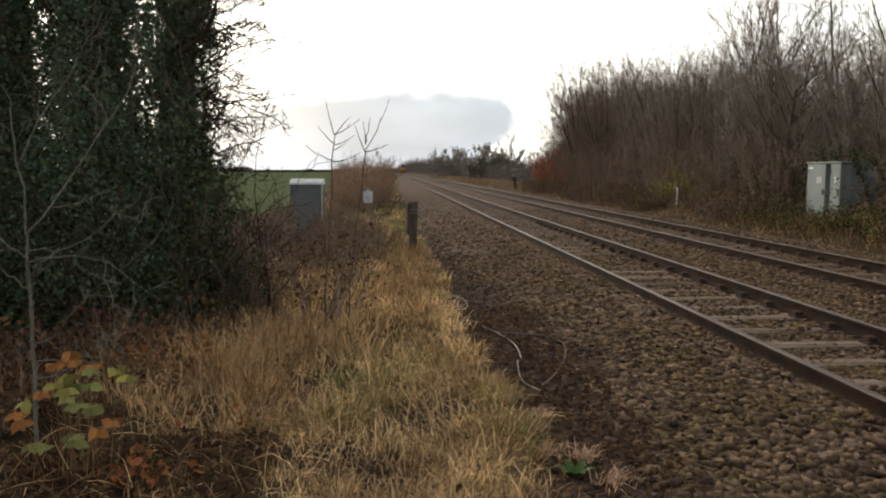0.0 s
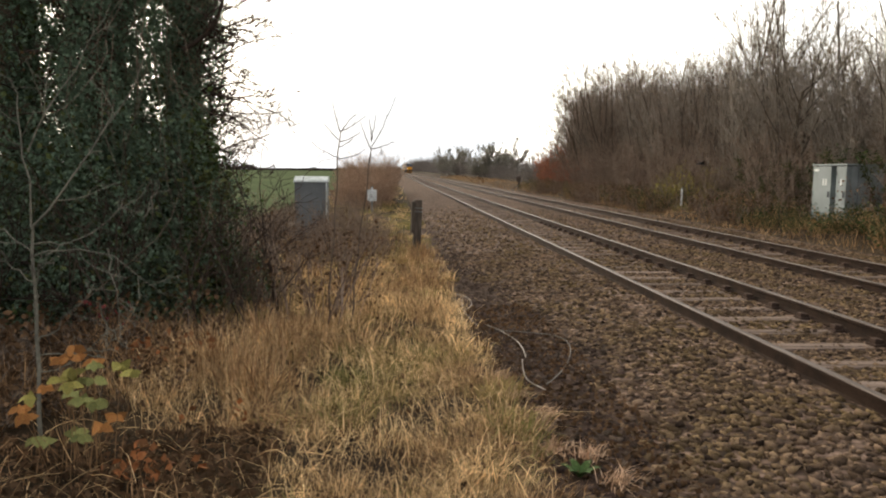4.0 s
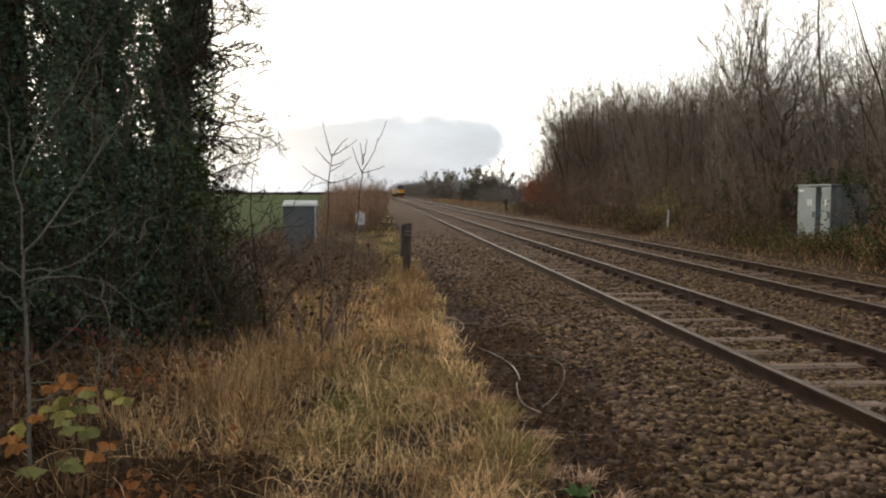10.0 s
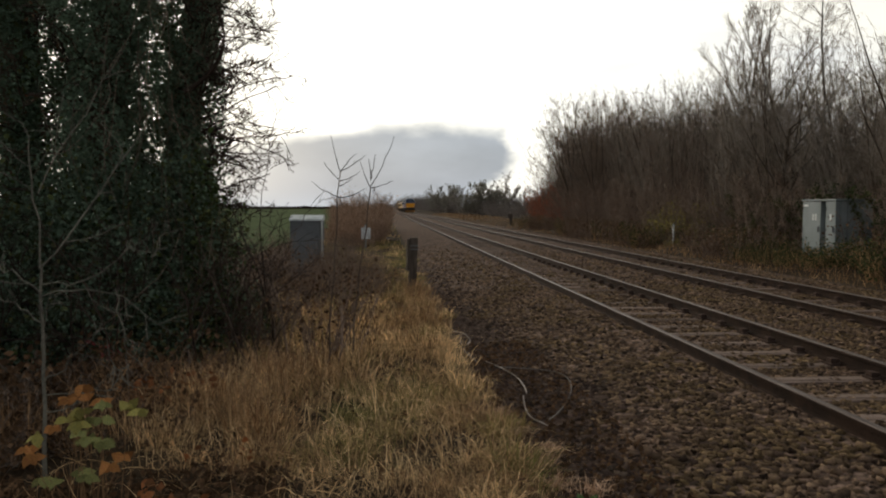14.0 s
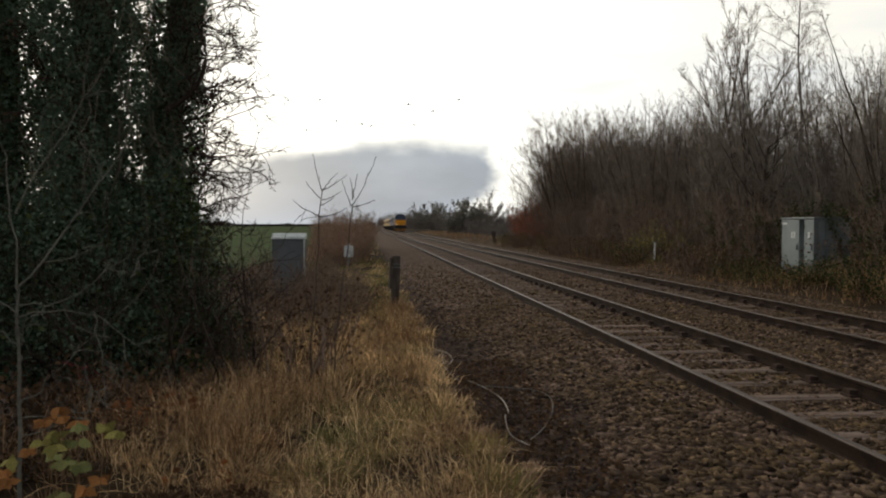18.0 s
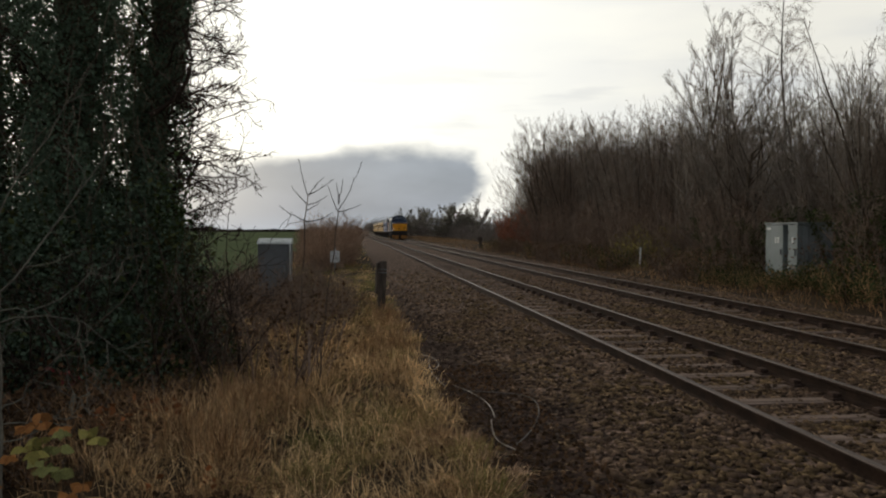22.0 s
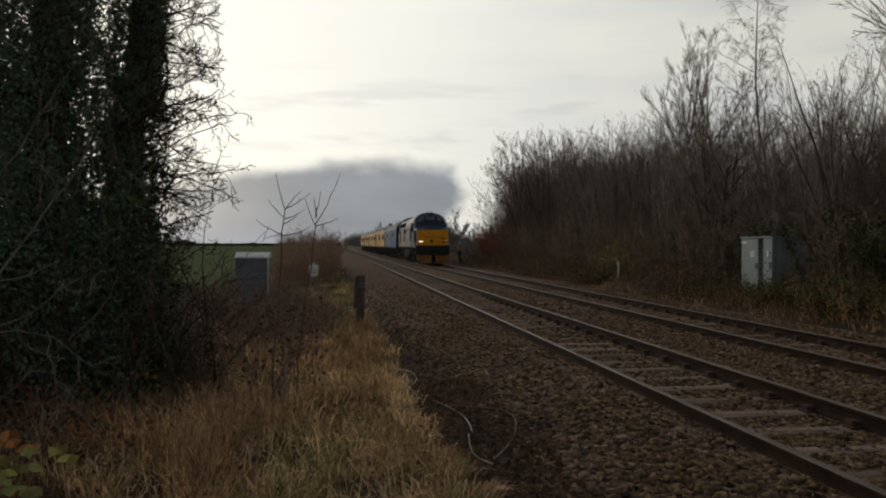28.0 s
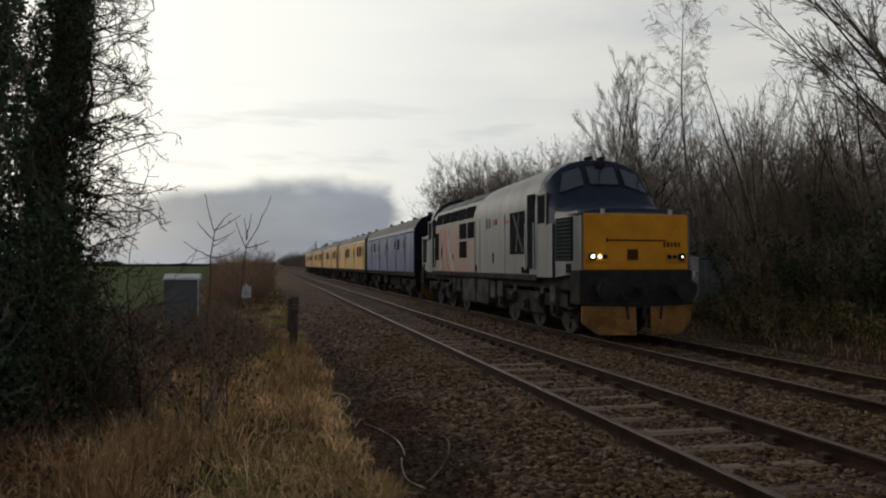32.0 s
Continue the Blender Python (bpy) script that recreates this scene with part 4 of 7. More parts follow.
def ivy_tree(seed, x, y, radius, low, height, leaves, label, reach, toward, shoots, withered=170):
    rng = np.random.default_rng(seed)
    thing = empty("ivy_clad_tree", pose(x, y, float(ground_z(x, y))), label, "tree", "ivy-clad trees")
    T = lines(rng, np.array([[0, 0, -0.1]]), np.array([[0.02, 0.03, 1.0]]), np.array([height]), np.array([0.44 * radius + 0.05]), 8, 0.03, 0.05, 0.7)
    under("trunk", np_mesh("trunk", *tubes(*T, 10), M["bark"]), thing)
    at = ivy_column(rng, leaves, 0, 0, 0.0, height, low, radius)
    at[:, :2] += np.stack([np.interp(at[:, 2], T[0][0, :, 2], T[0][0, :, k]) for k in (0, 1)], axis=1)
    under("ivy", np_mesh("ivy", *leaf_cloud(rng, at, 0.048), M["ivy"]), thing, "dense dark green ivy", "stuff")
    # thin bare side branches, most of them towards the light
    n = shoots
    t = rng.uniform(0.13, 0.72, n)
    start = np.stack([np.interp(t * height, T[0][0, :, 2], T[0][0, :, k]) for k in (0, 1, 2)], axis=1)
    a = toward + rng.normal(0, 0.6, n)
    way = np.stack((np.cos(a), np.sin(a), rng.uniform(-0.2, 0.8, n)), axis=1)
    L0 = lines(rng, start, way, reach * rng.uniform(0.4, 1.15, n) + radius, np.full(n, 0.015), 8, 0.22, 0.02)
    L1 = offshoots(rng, *L0, 6, 0.3, 1.0, 50, 0.5, 0.55, 6, 0.26, 0.02)
    L2 = offshoots(rng, *L1, 4, 0.2, 1.0, 48, 0.6, 0.6, 5, 0.26, 0.02)
    L3 = offshoots(rng, *L2, 2, 0.2, 1.0, 45, 0.7, 0.7, 3, 0.24, 0.0)
    if toward == 0.0 and shoots > 40:
        f = np.linspace(0, 1, 9)
        hook = np.stack((0.12 + 0.52 * np.sin(f * 2.2), -0.25 + 0 * f, 3.35 + 1.1 * f ** 1.3), axis=1)[None]
        under("limb", np_mesh("limb", *tubes(hook, 0.034 * np.linspace(1, 0.4, 9)[None], 7), M["twig_dark"]), thing, "hooked bare limb")
    fine = [tubes(L0[0], np.maximum(L0[1], 0.007), 4), tubes(L1[0], np.maximum(L1[1], 0.0048), 3), tubes(L2[0], np.maximum(L2[1], 0.0038), 3), slivers(rng, L3[0], np.maximum(L3[1], 0.0035))]
    under("branchwork", np_mesh("branchwork", *join(fine), M["twig_dark"]), thing, "thin bare branches")
    tips = L2[0].reshape(-1, 3)
    tips = tips[rng.integers(0, len(tips), 170)]
    under("withered_foliage", np_mesh("withered_foliage", *leaf_cloud(rng, tips, 0.05), M["dead_leaf"]), thing)
    dry = ivy_column(rng, withered, 0, 0, 0.8, height, low * 0.9, radius * 1.08)
    dry[:, :2] += np.stack([np.interp(dry[:, 2], T[0][0, :, 2], T[0][0, :, k]) for k in (0, 1)], axis=1)
    D = lines(rng, dry, rng.normal(0, 0.5, dry.shape) + [0, 0, -1], rng.uniform(0.06, 0.3, withered), np.full(withered, 0.004), 4, 0.3, -0.05, 0.5)
    under("dry_stemwork", np_mesh("dry_stemwork", *join([slivers(rng, *D), leaf_cloud(rng, dry[::2], 0.04)]), M["dry_ivy"]), thing, "dry climbing stems over the trunk", "stuff")
    return thing


def build_ivy_trees():
    ivy_tree(101, -3.64, 10.2, 0.53, 1.1, 8.0, 54000, "thick tree trunk wrapped in dense dark ivy", 0.8, 3.2, 24, 2500)
    ivy_tree(102, -2.77, 10.5, 0.33, 0.75, 8.0, 34000, "slimmer tree trunk wrapped in dark ivy and dry stems", 1.0, 0.0, 90, 7000)
    ivy_tree(103, -5.05, 10.9, 0.55, 1.1, 8.0, 20000, "tree trunk loosely wrapped in dark ivy", 1.0, 0.0, 30)
    # ivy and evergreen undergrowth at their feet
    rng = np.random.default_rng(104)
    thing = empty("ivy_thicket", pose(-3.4, 9.6, -0.3), "dense dark green ivy and bramble undergrowth below the trees", "shrub")
    at = []
    for cx, cy, cz, rx, ry, rz, n in ((0, 0.2, 1.0, 1.25, 0.85, 1.5, 24000), (-1.5, -0.1, 0.8, 1.4, 1.0, 1.5, 20000), (0.75, 0.6, 0.6, 0.6, 0.8, 1.2, 12000), (-2.8, -0.6, 0.8, 1.2, 1.0, 1.7, 14000), (1.2, 0.9, 0.2, 0.5, 0.7, 0.55, 3500), (-0.4, -0.6, 0.4, 1.6, 0.5, 0.6, 11000), (0.36, 0.85, 1.3, 0.42, 0.32, 1.5, 6000), (0.74, 0.8, 1.1, 0.42, 0.35, 1.45, 8000), (0.24, 1.0, 3.6, 0.36, 0.35, 3.6, 19000), (-1.1, 1.1, 3.2, 0.60, 0.38, 4.1, 50000), (-1.8, 1.2, 3.2, 0.62, 0.4, 3.9, 26000)):
        p = rng.normal(0, 1, (n, 3))
        p /= np.linalg.norm(p, axis=1, keepdims=True)
        k = (1 + 0.22 * np.sin(p[:, 0] * 7 + cx) * np.sin(p[:, 2] * 6 + cy) + 0.16 * np.sin(p[:, 1] * 11) + 0.10 * np.sin(p[:, 0] * 17 + p[:, 2] * 13)) * rng.uniform(0.55, 1.1, n)
        p = p * k[:, None] * [rx, ry, rz] + [cx, cy, cz]
        if rz > 3:
            # the climbing ivy hangs in clumps with gaps of sky between them
            clump = np.sin(p[:, 0] * 9 + p[:, 2] * 3.1) * np.sin(p[:, 2] * 5.3 + p[:, 0] * 4) + 0.6 * np.sin(p[:, 0] * 21 + 1.3) * np.sin(p[:, 2] * 13 + p[:, 0] * 7)
            p = p[clump > 0.25 - 1.2 * rng.uniform(0, 1, len(p)) ** 2]
        at.append(p)
    at = np.concatenate(at)
    at = at[at[:, 2] > 0.02]
    green = rng.uniform(0, 1, len(at)) > 0.12 + 0.25 * (at[:, 0] > 0.9)
    under("ivy", np_mesh("ivy", *leaf_cloud(rng, at[green], 0.048), M["ivy"]), thing, kind="stuff")
    under("bramble_foliage", np_mesh("bramble_foliage", *leaf_cloud(rng, at[~green] * [1.03, 1.03, 1.02], 0.07), M["bush_leaf"]), thing, kind="stuff")
    s = 110
    start = np.stack((rng.uniform(-3, 2.0, s), rng.uniform(-1.2, 0.6, s), np.zeros(s)), axis=1)
    S = lines(rng, start, np.stack((rng.normal(0.05, 0.35, s), rng.normal(-0.2, 0.25, s), np.ones(s)), axis=1), rng.uniform(0.9, 2.6, s), np.full(s, 0.011), 7, 0.18, -0.02)
    L1 = offshoots(rng, *S, 6, 0.2, 1.0, 45, 0.4, 0.6, 5, 0.24, -0.03)
    L2 = offshoots(rng, *L1, 3, 0.2, 1.0, 45, 0.5, 0.7, 4, 0.24, -0.03)
    under("twigwork", np_mesh("twigwork", *join([tubes(*S, 4), tubes(L1[0], np.maximum(L1[1], 0.0035), 3), tubes(L2[0], np.maximum(L2[1], 0.003), 3)]), M["twig_dark"]), thing)
    # dry climbing stems hanging down the trunks and brown sticks at the open side
    n = 50
    start = np.stack((rng.uniform(-0.1, 1.35, n), rng.uniform(-0.75, 0.35, n), rng.uniform(1.2, 5.2, n)), axis=1)
    start[:, 2] = np.where(start[:, 0] > 0.9, rng.uniform(0.5, 1.6, n), start[:, 2])
    V0 = lines(rng, start, rng.normal(0, 0.25, (n, 3)) + [0, -0.1, -1], rng.uniform(0.5, 2.0, n), np.full(n, 0.0042), 7, 0.16, -0.02, 0.5)
    n = 90
    start = np.stack((rng.uniform(0.7, 2.1, n), rng.uniform(-0.2, 1.4, n), np.zeros(n)), axis=1)
    V1 = lines(rng, start, rng.normal(0, 0.22, (n, 3)) + [0.05, 0, 1], rng.uniform(0.7, 2.3, n) * np.interp(start[:, 0], [0.7, 2.1], [1.0, 0.55]), np.full(n, 0.006), 7, 0.12, 0.0, 0.4)
    V2 = offshoots(rng, *V1, 5, 0.25, 1.0, 42, 0.4, 0.7, 4, 0.16, 0.02)
    under("dry_stemwork", np_mesh("dry_stemwork", *join([tubes(*V0, 4), tubes(*V1, 4), slivers(rng, V2[0], np.maximum(V2[1], 0.003))]), M["twig_brown"]), thing, "dry brown climbing stems and sticks")


def stone_meshes():
    """A few broken stones that all the ballast is made of."""
    rng = np.random.default_rng(3)
    out = []
    for k in range(14):
        bm = bmesh.new()
        for p in rng.uniform(-1, 1, (9, 3)):
            bm.verts.new(p / max(np.abs(p).max(), 0.01) * rng.uniform(0.75, 1.05))
        hull = bmesh.ops.convex_hull(bm, input=bm.verts)
        bmesh.ops.delete(bm, geom=[v for v in hull["geom_interior"] if isinstance(v, bmesh.types.BMVert)], context="VERTS")
        bmesh.ops.triangulate(bm, faces=bm.faces)
        bm.verts.index_update()
        V = np.array([v.co[:] for v in bm.verts])
        F = np.array([[v.index for v in f.verts] for f in bm.faces])
        bm.free()
        V = V * rng.uniform(0.8, 1.2, 3) * [1.0, 0.78, 0.6]
        out.append((V, F))
    return out


def scatter_stones(rng, stones, xy, size, sink):
    z = ground_z(xy[:, 0], xy[:, 1]) + 0.012 - sink
    pieces = []
    kind = rng.integers(0, len(stones), len(xy))
    for k, (V, F) in enumerate(stones):
        sel = np.where(kind == k)[0]
        n = len(sel)
        if not n:
            continue
        a, b = rng.uniform(0, 6.283, n), rng.normal(0, 0.9, n)
        ca, sa, cb, sb = np.cos(a), np.sin(a), np.cos(b), np.sin(b)
        R = np.zeros((n, 3, 3))
        R[:, 0, 0], R[:, 0, 1], R[:, 0, 2] = ca, -sa * cb, sa * sb
        R[:, 1, 0], R[:, 1, 1], R[:, 1, 2] = sa, ca * cb, -ca * sb
        R[:, 2, 1], R[:, 2, 2] = sb, cb
        W = np.einsum("nij,vj->nvi", R, V) * size[sel][:, None, None]
        W += np.stack((xy[sel, 0], xy[sel, 1], z[sel]), axis=1)[:, None]
        pieces.append((W.reshape(-1, 3), (F[None] + (np.arange(n) * len(V))[:, None, None]).reshape(-1, 3)))
    return join(pieces)


def clear_of_track(xy, rng):
    """Keep stones off the rails and mostly off the sleepers."""
    keep = np.ones(len(xy), bool)
    for x0 in (NEAR_TRACK, FAR_TRACK):
        dx = np.abs(xy[:, 0] - x0)
        keep &= ~(np.abs(dx - GAUGE) < 0.085)
        near = np.abs((xy[:, 1] - 0.3 + PITCH / 2) % PITCH - PITCH / 2)
        on = (dx < 1.28) & (near < 0.12)
        keep &= ~on | (rng.uniform(0, 1, len(xy)) < (0.4 if x0 == NEAR_TRACK else 0.6))
    return keep


def build_ballast():
    rng = np.random.default_rng(21)
    stones = stone_meshes()
    zones = ((2.6, 8.0, 520, 0.016, 0.047), (8.0, 16.0, 270, 0.020, 0.048), (16.0, 36.0, 80, 0.032, 0.054))
    pieces, mud = [], []
    for y0, y1, per, s0, s1 in zones:
        x1 = 10.1
        n = int(per * (y1 - y0) * (x1 - 1.0))
        xy = np.stack((rng.uniform(1.0, x1, n), rng.uniform(y0, y1, n)), axis=1)
        xy = xy[rng.uniform(0, 1, n) < np.interp(xy[:, 1], [16, 36], [1.0, 0.0])]
        xy = xy[(xy[:, 0] < 0.98 * xy[:, 1] + 0.6) & clear_of_track(xy, rng)]
        xy = xy[rng.uniform(0, 1, len(xy)) < np.interp(xy[:, 0], [1.0, 1.4], [0.8, 1.0])]
        size = rng.uniform(s0, s1, len(xy))
        muddy = xy[:, 0] < np.interp(xy[:, 1], [3, 5, 6.5, 9, 14, 30], [1.42, 1.52, 1.9, 1.75, 1.35, 1.15]) + 0.12 * np.sin(xy[:, 1] * 2.9) + rng.normal(0, 0.18, len(xy))
        pieces.append(scatter_stones(rng, stones, xy[~muddy], size[~muddy], size[~muddy] * 0.05))
        mud.append(scatter_stones(rng, stones, xy[muddy], size[muddy], size[muddy] * 0.12))
    under("loose_stones", np_mesh("loose_stones", *join(pieces), M["stone"]), track_bed, "angular brown and grey ballast stones", "stuff")
    under("muddy_stones", np_mesh("muddy_stones", *join(mud), M["dirty_stone"]), track_bed, "dark muddy stones along the ballast edge", "stuff")
    one = [np_mesh("ballast_stone", V, F, M["stone_one"]) for V, F in stones]
    for k in range(300):
        x, y = rng.uniform(1.9, 3.3), rng.uniform(3.2, 5.6)
        s = rng.uniform(0.024, 0.052)
        ob = under("ballast_stone", one[k % 14], track_bed)
        ob.matrix_basis = pose(x, y, float(ground_z(x, y)) + 0.02, rng.uniform(-25, 25), rng.uniform(-25, 25), rng.uniform(0, 360)) @ Matrix.Diagonal((s, s, s, 1))


def cess_edge(y):
    """Where the grass stops and the stone begins."""
    return np.interp(y, [3, 4.9, 5.6, 7.3, 9.6, 13], [1.10, 1.08, 1.02, 0.92, 0.86, 1.0]) + 0.05 * np.sin(y * 11.7 + 0.5) + 0.05 * np.sin(y * 2.1) + 0.07 * np.sin(y * 5.3)


def on_ground(p):
    return np.stack((p[:, 0], p[:, 1], ground_z(p[:, 0], p[:, 1]) - 0.01), axis=1)


HOLLOWS = ((-0.12, 6.55, 0.46, 0.50), (0.0, 4.45, 0.26, 0.22), (-0.62, 4.85, 0.42, 0.30), (-1.45, 4.9, 0.55, 0.45), (0.35, 5.6, 0.22, 0.25), (-0.8, 6.0, 0.25, 0.22))


def tussocks(rng, count, per, x0, x1, y0, y1, spread, h0, h1, w, lean=0.7, hollows=HOLLOWS):
    """Clumps of blades that fall outwards from their middle."""
    c = np.stack((rng.uniform(x0, x1, count), rng.uniform(y0, y1, count)), axis=1)
    hollow = np.sin(c[:, 0] * 3.1 + 0.7) * np.sin(c[:, 1] * 2.3 + 1.1) + 0.6 * np.sin(c[:, 0] * 6.7 + c[:, 1] * 4.9)
    tall = rng.uniform(h0, h1, count) * np.clip(0.95 - 0.6 * hollow, 0.25, 1.25)
    keep = hollow < 0.05 + 0.65 * rng.uniform(0, 1, count)
    for hx, hy, rx, ry in hollows:
        inside = ((c[:, 0] - hx) / rx) ** 2 + ((c[:, 1] - hy) / ry) ** 2 < 1
        keep &= ~inside | (rng.uniform(0, 1, count) < 0.14)
        tall = np.where(inside, tall * 0.6, tall)
    c, tall = c[keep], tall[keep]
    count = len(c)
    k = rng.integers(0, count, count * per)
    off = rng.normal(0, spread, (len(k), 2))
    p = c[k] + off
    ok = p[:, 0] < cess_edge(p[:, 1])
    k, off, p = k[ok], off[ok], p[ok]
    way = np.concatenate((off / spread * 0.9 + [0.08, -0.12], np.zeros((len(k), 1))), axis=1)
    return blades(rng, on_ground(p), tall[k] * rng.uniform(0.45, 1.15, len(k)), w, lean, way)


def build_grasses():
    rng = np.random.default_rng(33)
    pieces = [
        tussocks(rng, 440, 48, -0.85, 0.85, 2.6, 8.0, 0.08, 0.05, 0.20, 0.0021, 1.0),
        tussocks(rng, 120, 40, -2.0, -0.9, 5.4, 8.0, 0.08, 0.10, 0.32, 0.0026, 0.7),
        tussocks(rng, 460, 45, -2.3, 1.0, 7.0, 15.0, 0.12, 0.10, 0.32, 0.0044, 0.8),
        tussocks(rng, 200, 36, -2.6, 0.95, 14.0, 34.0, 0.16, 0.10, 0.25, 0.006, 0.7),
        tussocks(rng, 180, 18, -4.0, 0.7, 34.0, 90.0, 0.25, 0.15, 0.35, 0.015, 0.6),
        tussocks(rng, 240, 24, -4.0, 0.9, -6.0, 2.6, 0.12, 0.10, 0.28, 0.004, 0.9),
        tussocks(rng, 60, 40, 0.2, 0.9, 4.5, 12.0, 0.08, 0.08, 0.24, 0.003, 1.1),
        tussocks(rng, 120, 30, -2.1, -0.2, 5.7, 9.2, 0.10, 0.20, 0.40, 0.0026, 0.5),
    ]
    n = 3400
    p = np.stack((rng.uniform(-2.4, 1.0, n), rng.uniform(2.6, 10.0, n)), axis=1)
    p = p[p[:, 0] < cess_edge(p[:, 1])]
    p = p[(p[:, 0] > -0.6) | (p[:, 1] > 5.6) | (rng.uniform(0, 1, len(p)) < 0.35)]
    at = on_ground(p) + np.stack((np.zeros(len(p)), np.zeros(len(p)), rng.uniform(0.0, 0.12, len(p))), axis=1)
    pieces.append(blades(rng, at, rng.uniform(0.06, 0.20, len(at)), 0.0028, 2.2))
    n = 2000
    p = np.stack((rng.uniform(-1.9, 0.9, n), rng.uniform(3.0, 9.5, n)), axis=1)
    p = p[(p[:, 0] < cess_edge(p[:, 1])) & ((p[:, 0] > -0.7) | (p[:, 1] > 5.4))]
    pieces.append(blades(rng, on_ground(p), rng.uniform(0.16, 0.42, len(p)), 0.0024, 0.55))
    # stalks lying across the dark hollow
    n = 240
    p = np.stack((rng.uniform(-2.4, -0.3, n), rng.uniform(3.2, 5.6, n)), axis=1)
    a = rng.uniform(0, 6.28, n)
    S = lines(rng, on_ground(p) + [0, 0, 0.05], np.stack((np.cos(a), np.sin(a), rng.uniform(-0.1, 0.9, n)), axis=1), rng.uniform(0.12, 0.42, n), np.full(n, 0.0026), 5, 0.12, -0.12, 0.5)
    pieces.append(tubes(*S, 3))
    tagged(new("dry_grass", np_mesh("dry_grass", *join(pieces), M["straw"])), "straw-coloured dead grass tussocks beside the track", "grass", kind="stuff")
    pieces = [
        tussocks(rng, 70, 70, -0.5, 0.5, 5.2, 8.2, 0.11, 0.10, 0.24, 0.0026, 0.9),
        tussocks(rng, 46, 60, -0.52, 0.30, 6.0, 7.1, 0.09, 0.08, 0.18, 0.0026, 0.9, ()),
        tussocks(rng, 20, 50, 0.55, 1.0, 5.0, 7.4, 0.08, 0.06, 0.16, 0.0026, 0.9, ()),
        tussocks(rng, 24, 60, -1.5, 0.9, 2.8, 6.5, 0.10, 0.08, 0.22, 0.0028, 1.0),
        tussocks(rng, 26, 60, 0.75, 1.05, 4.2, 6.4, 0.08, 0.08, 0.2, 0.004, 0.9),
        tussocks(rng, 110, 50, -1.4, 0.9, 7.0, 16.0, 0.12, 0.12, 0.26, 0.004, 0.8),
        tussocks(rng, 340, 36, -2.6, 0.95, 13.0, 34.0, 0.16, 0.10, 0.26, 0.006, 0.7),
        tussocks(rng, 260, 18, -4.0, 0.7, 34.0, 90.0, 0.25, 0.15, 0.35, 0.015, 0.6),
        tussocks(rng, 30, 60, -2.6, -1.2, 8.6, 11.5, 0.14, 0.15, 0.35, 0.006, 0.8),
        tussocks(rng, 12, 40, 0.8, 1.0, 3.4, 6.6, 0.06, 0.08, 0.16, 0.005, 0.9),
    ]
    tagged(new("green_grass", np_mesh("green_grass", *join(pieces), M["grass"])), "patches of green grass among the dry tussocks", "grass", kind="stuff")
    pieces = [
        tussocks(rng, 60, 26, -3.6, -0.6, 2.6, 6.0, 0.10, 0.08, 0.30, 0.0034, 0.9),
        tussocks(rng, 270, 44, -1.3, 1.0, 3.0, 9.0, 0.10, 0.05, 0.22, 0.0022, 0.9),
        tussocks(rng, 160, 40, -2.4, 0.8, 9.0, 20.0, 0.12, 0.2, 0.45, 0.005, 0.5),
        tussocks(rng, 110, 30, -3.0, -0.8, 6.0, 8.8, 0.12, 0.2, 0.5, 0.0045, 0.5),
        tussocks(rng, 120, 40, 0.55, 1.1, 3.0, 7.0, 0.08, 0.06, 0.17, 0.0026, 0.9),
    ]
    tagged(new("dead_weeds", np_mesh("dead_weeds", *join(pieces), M["stem"])), "brown dead weed stems and withered leaves", "weeds", kind="stuff")
    tuft = [blades(rng, on_ground(rng.normal(0, 0.045, (110, 2)) + [x, y]), rng.uniform(0.06, 0.19, 110), 0.0036, 0.9, (0.4, -0.6, 0)) for x, y in ((1.05, 4.75), (1.24, 4.62), (1.12, 5.5), (0.98, 5.95), (1.02, 5.2), (1.3, 4.2), (0.92, 6.5))]
    tagged(new("bleached_grass", np_mesh("bleached_grass", *join(tuft), M["pale_straw"])), "bleached grass tufts hanging over the ballast edge", "grass", kind="stuff")
    n = 7700
    p = np.stack((rng.uniform(-3.6, 1.5, n), rng.uniform(2.6, 10, n)), axis=1)
    p[:4600] = np.stack((rng.uniform(-3.2, -0.7, 4600), rng.uniform(2.6, 5.2, 4600)), axis=1)
    p[4600:6800, 0] = rng.uniform(0.9, 1.8, 2200)
    at = np.stack((p[:, 0], p[:, 1], ground_z(p[:, 0], p[:, 1]) + rng.uniform(0.0, 0.09, n) * (p[:, 0] < 0.9) + 0.03), axis=1)
    tagged(new("leaf_litter", np_mesh("leaf_litter", *leaf_cloud(rng, at, 0.05), M["dead_leaf"])), "fallen brown leaves among the grass", "leaf litter", kind="stuff")
    pieces = []
    for n, x0, x1, y0, y1, w in ((2600, 10.2, 12.4, 10, 40, 0.008), (1800, 10.2, 14, 40, 100, 0.02), (1500, 10.6, 15, 95, 170, 0.05)):
        p = np.stack((rng.uniform(x0, x1, n), rng.uniform(y0, y1, n)), axis=1)
        pieces.append(blades(rng, on_ground(p), rng.uniform(0.1, 0.3, n), w, 0.7))
    tagged(new("verge_weeds", np_mesh("verge_weeds", *join(pieces), M["stem"])), "thin brown weeds along the far verge", "weeds", kind="stuff")


build_wood()
build_scrub()
build_distant_hedge()
build_ivy_trees()

# ---- lineside things ----
M["green_leaf"] = mat("green_weed_leaf", (0.05, 0.09, 0.03), (0.07, 0.105, 0.035), scale=9, fine=60, rough=0.5, bump=0.2, depth=0.002)


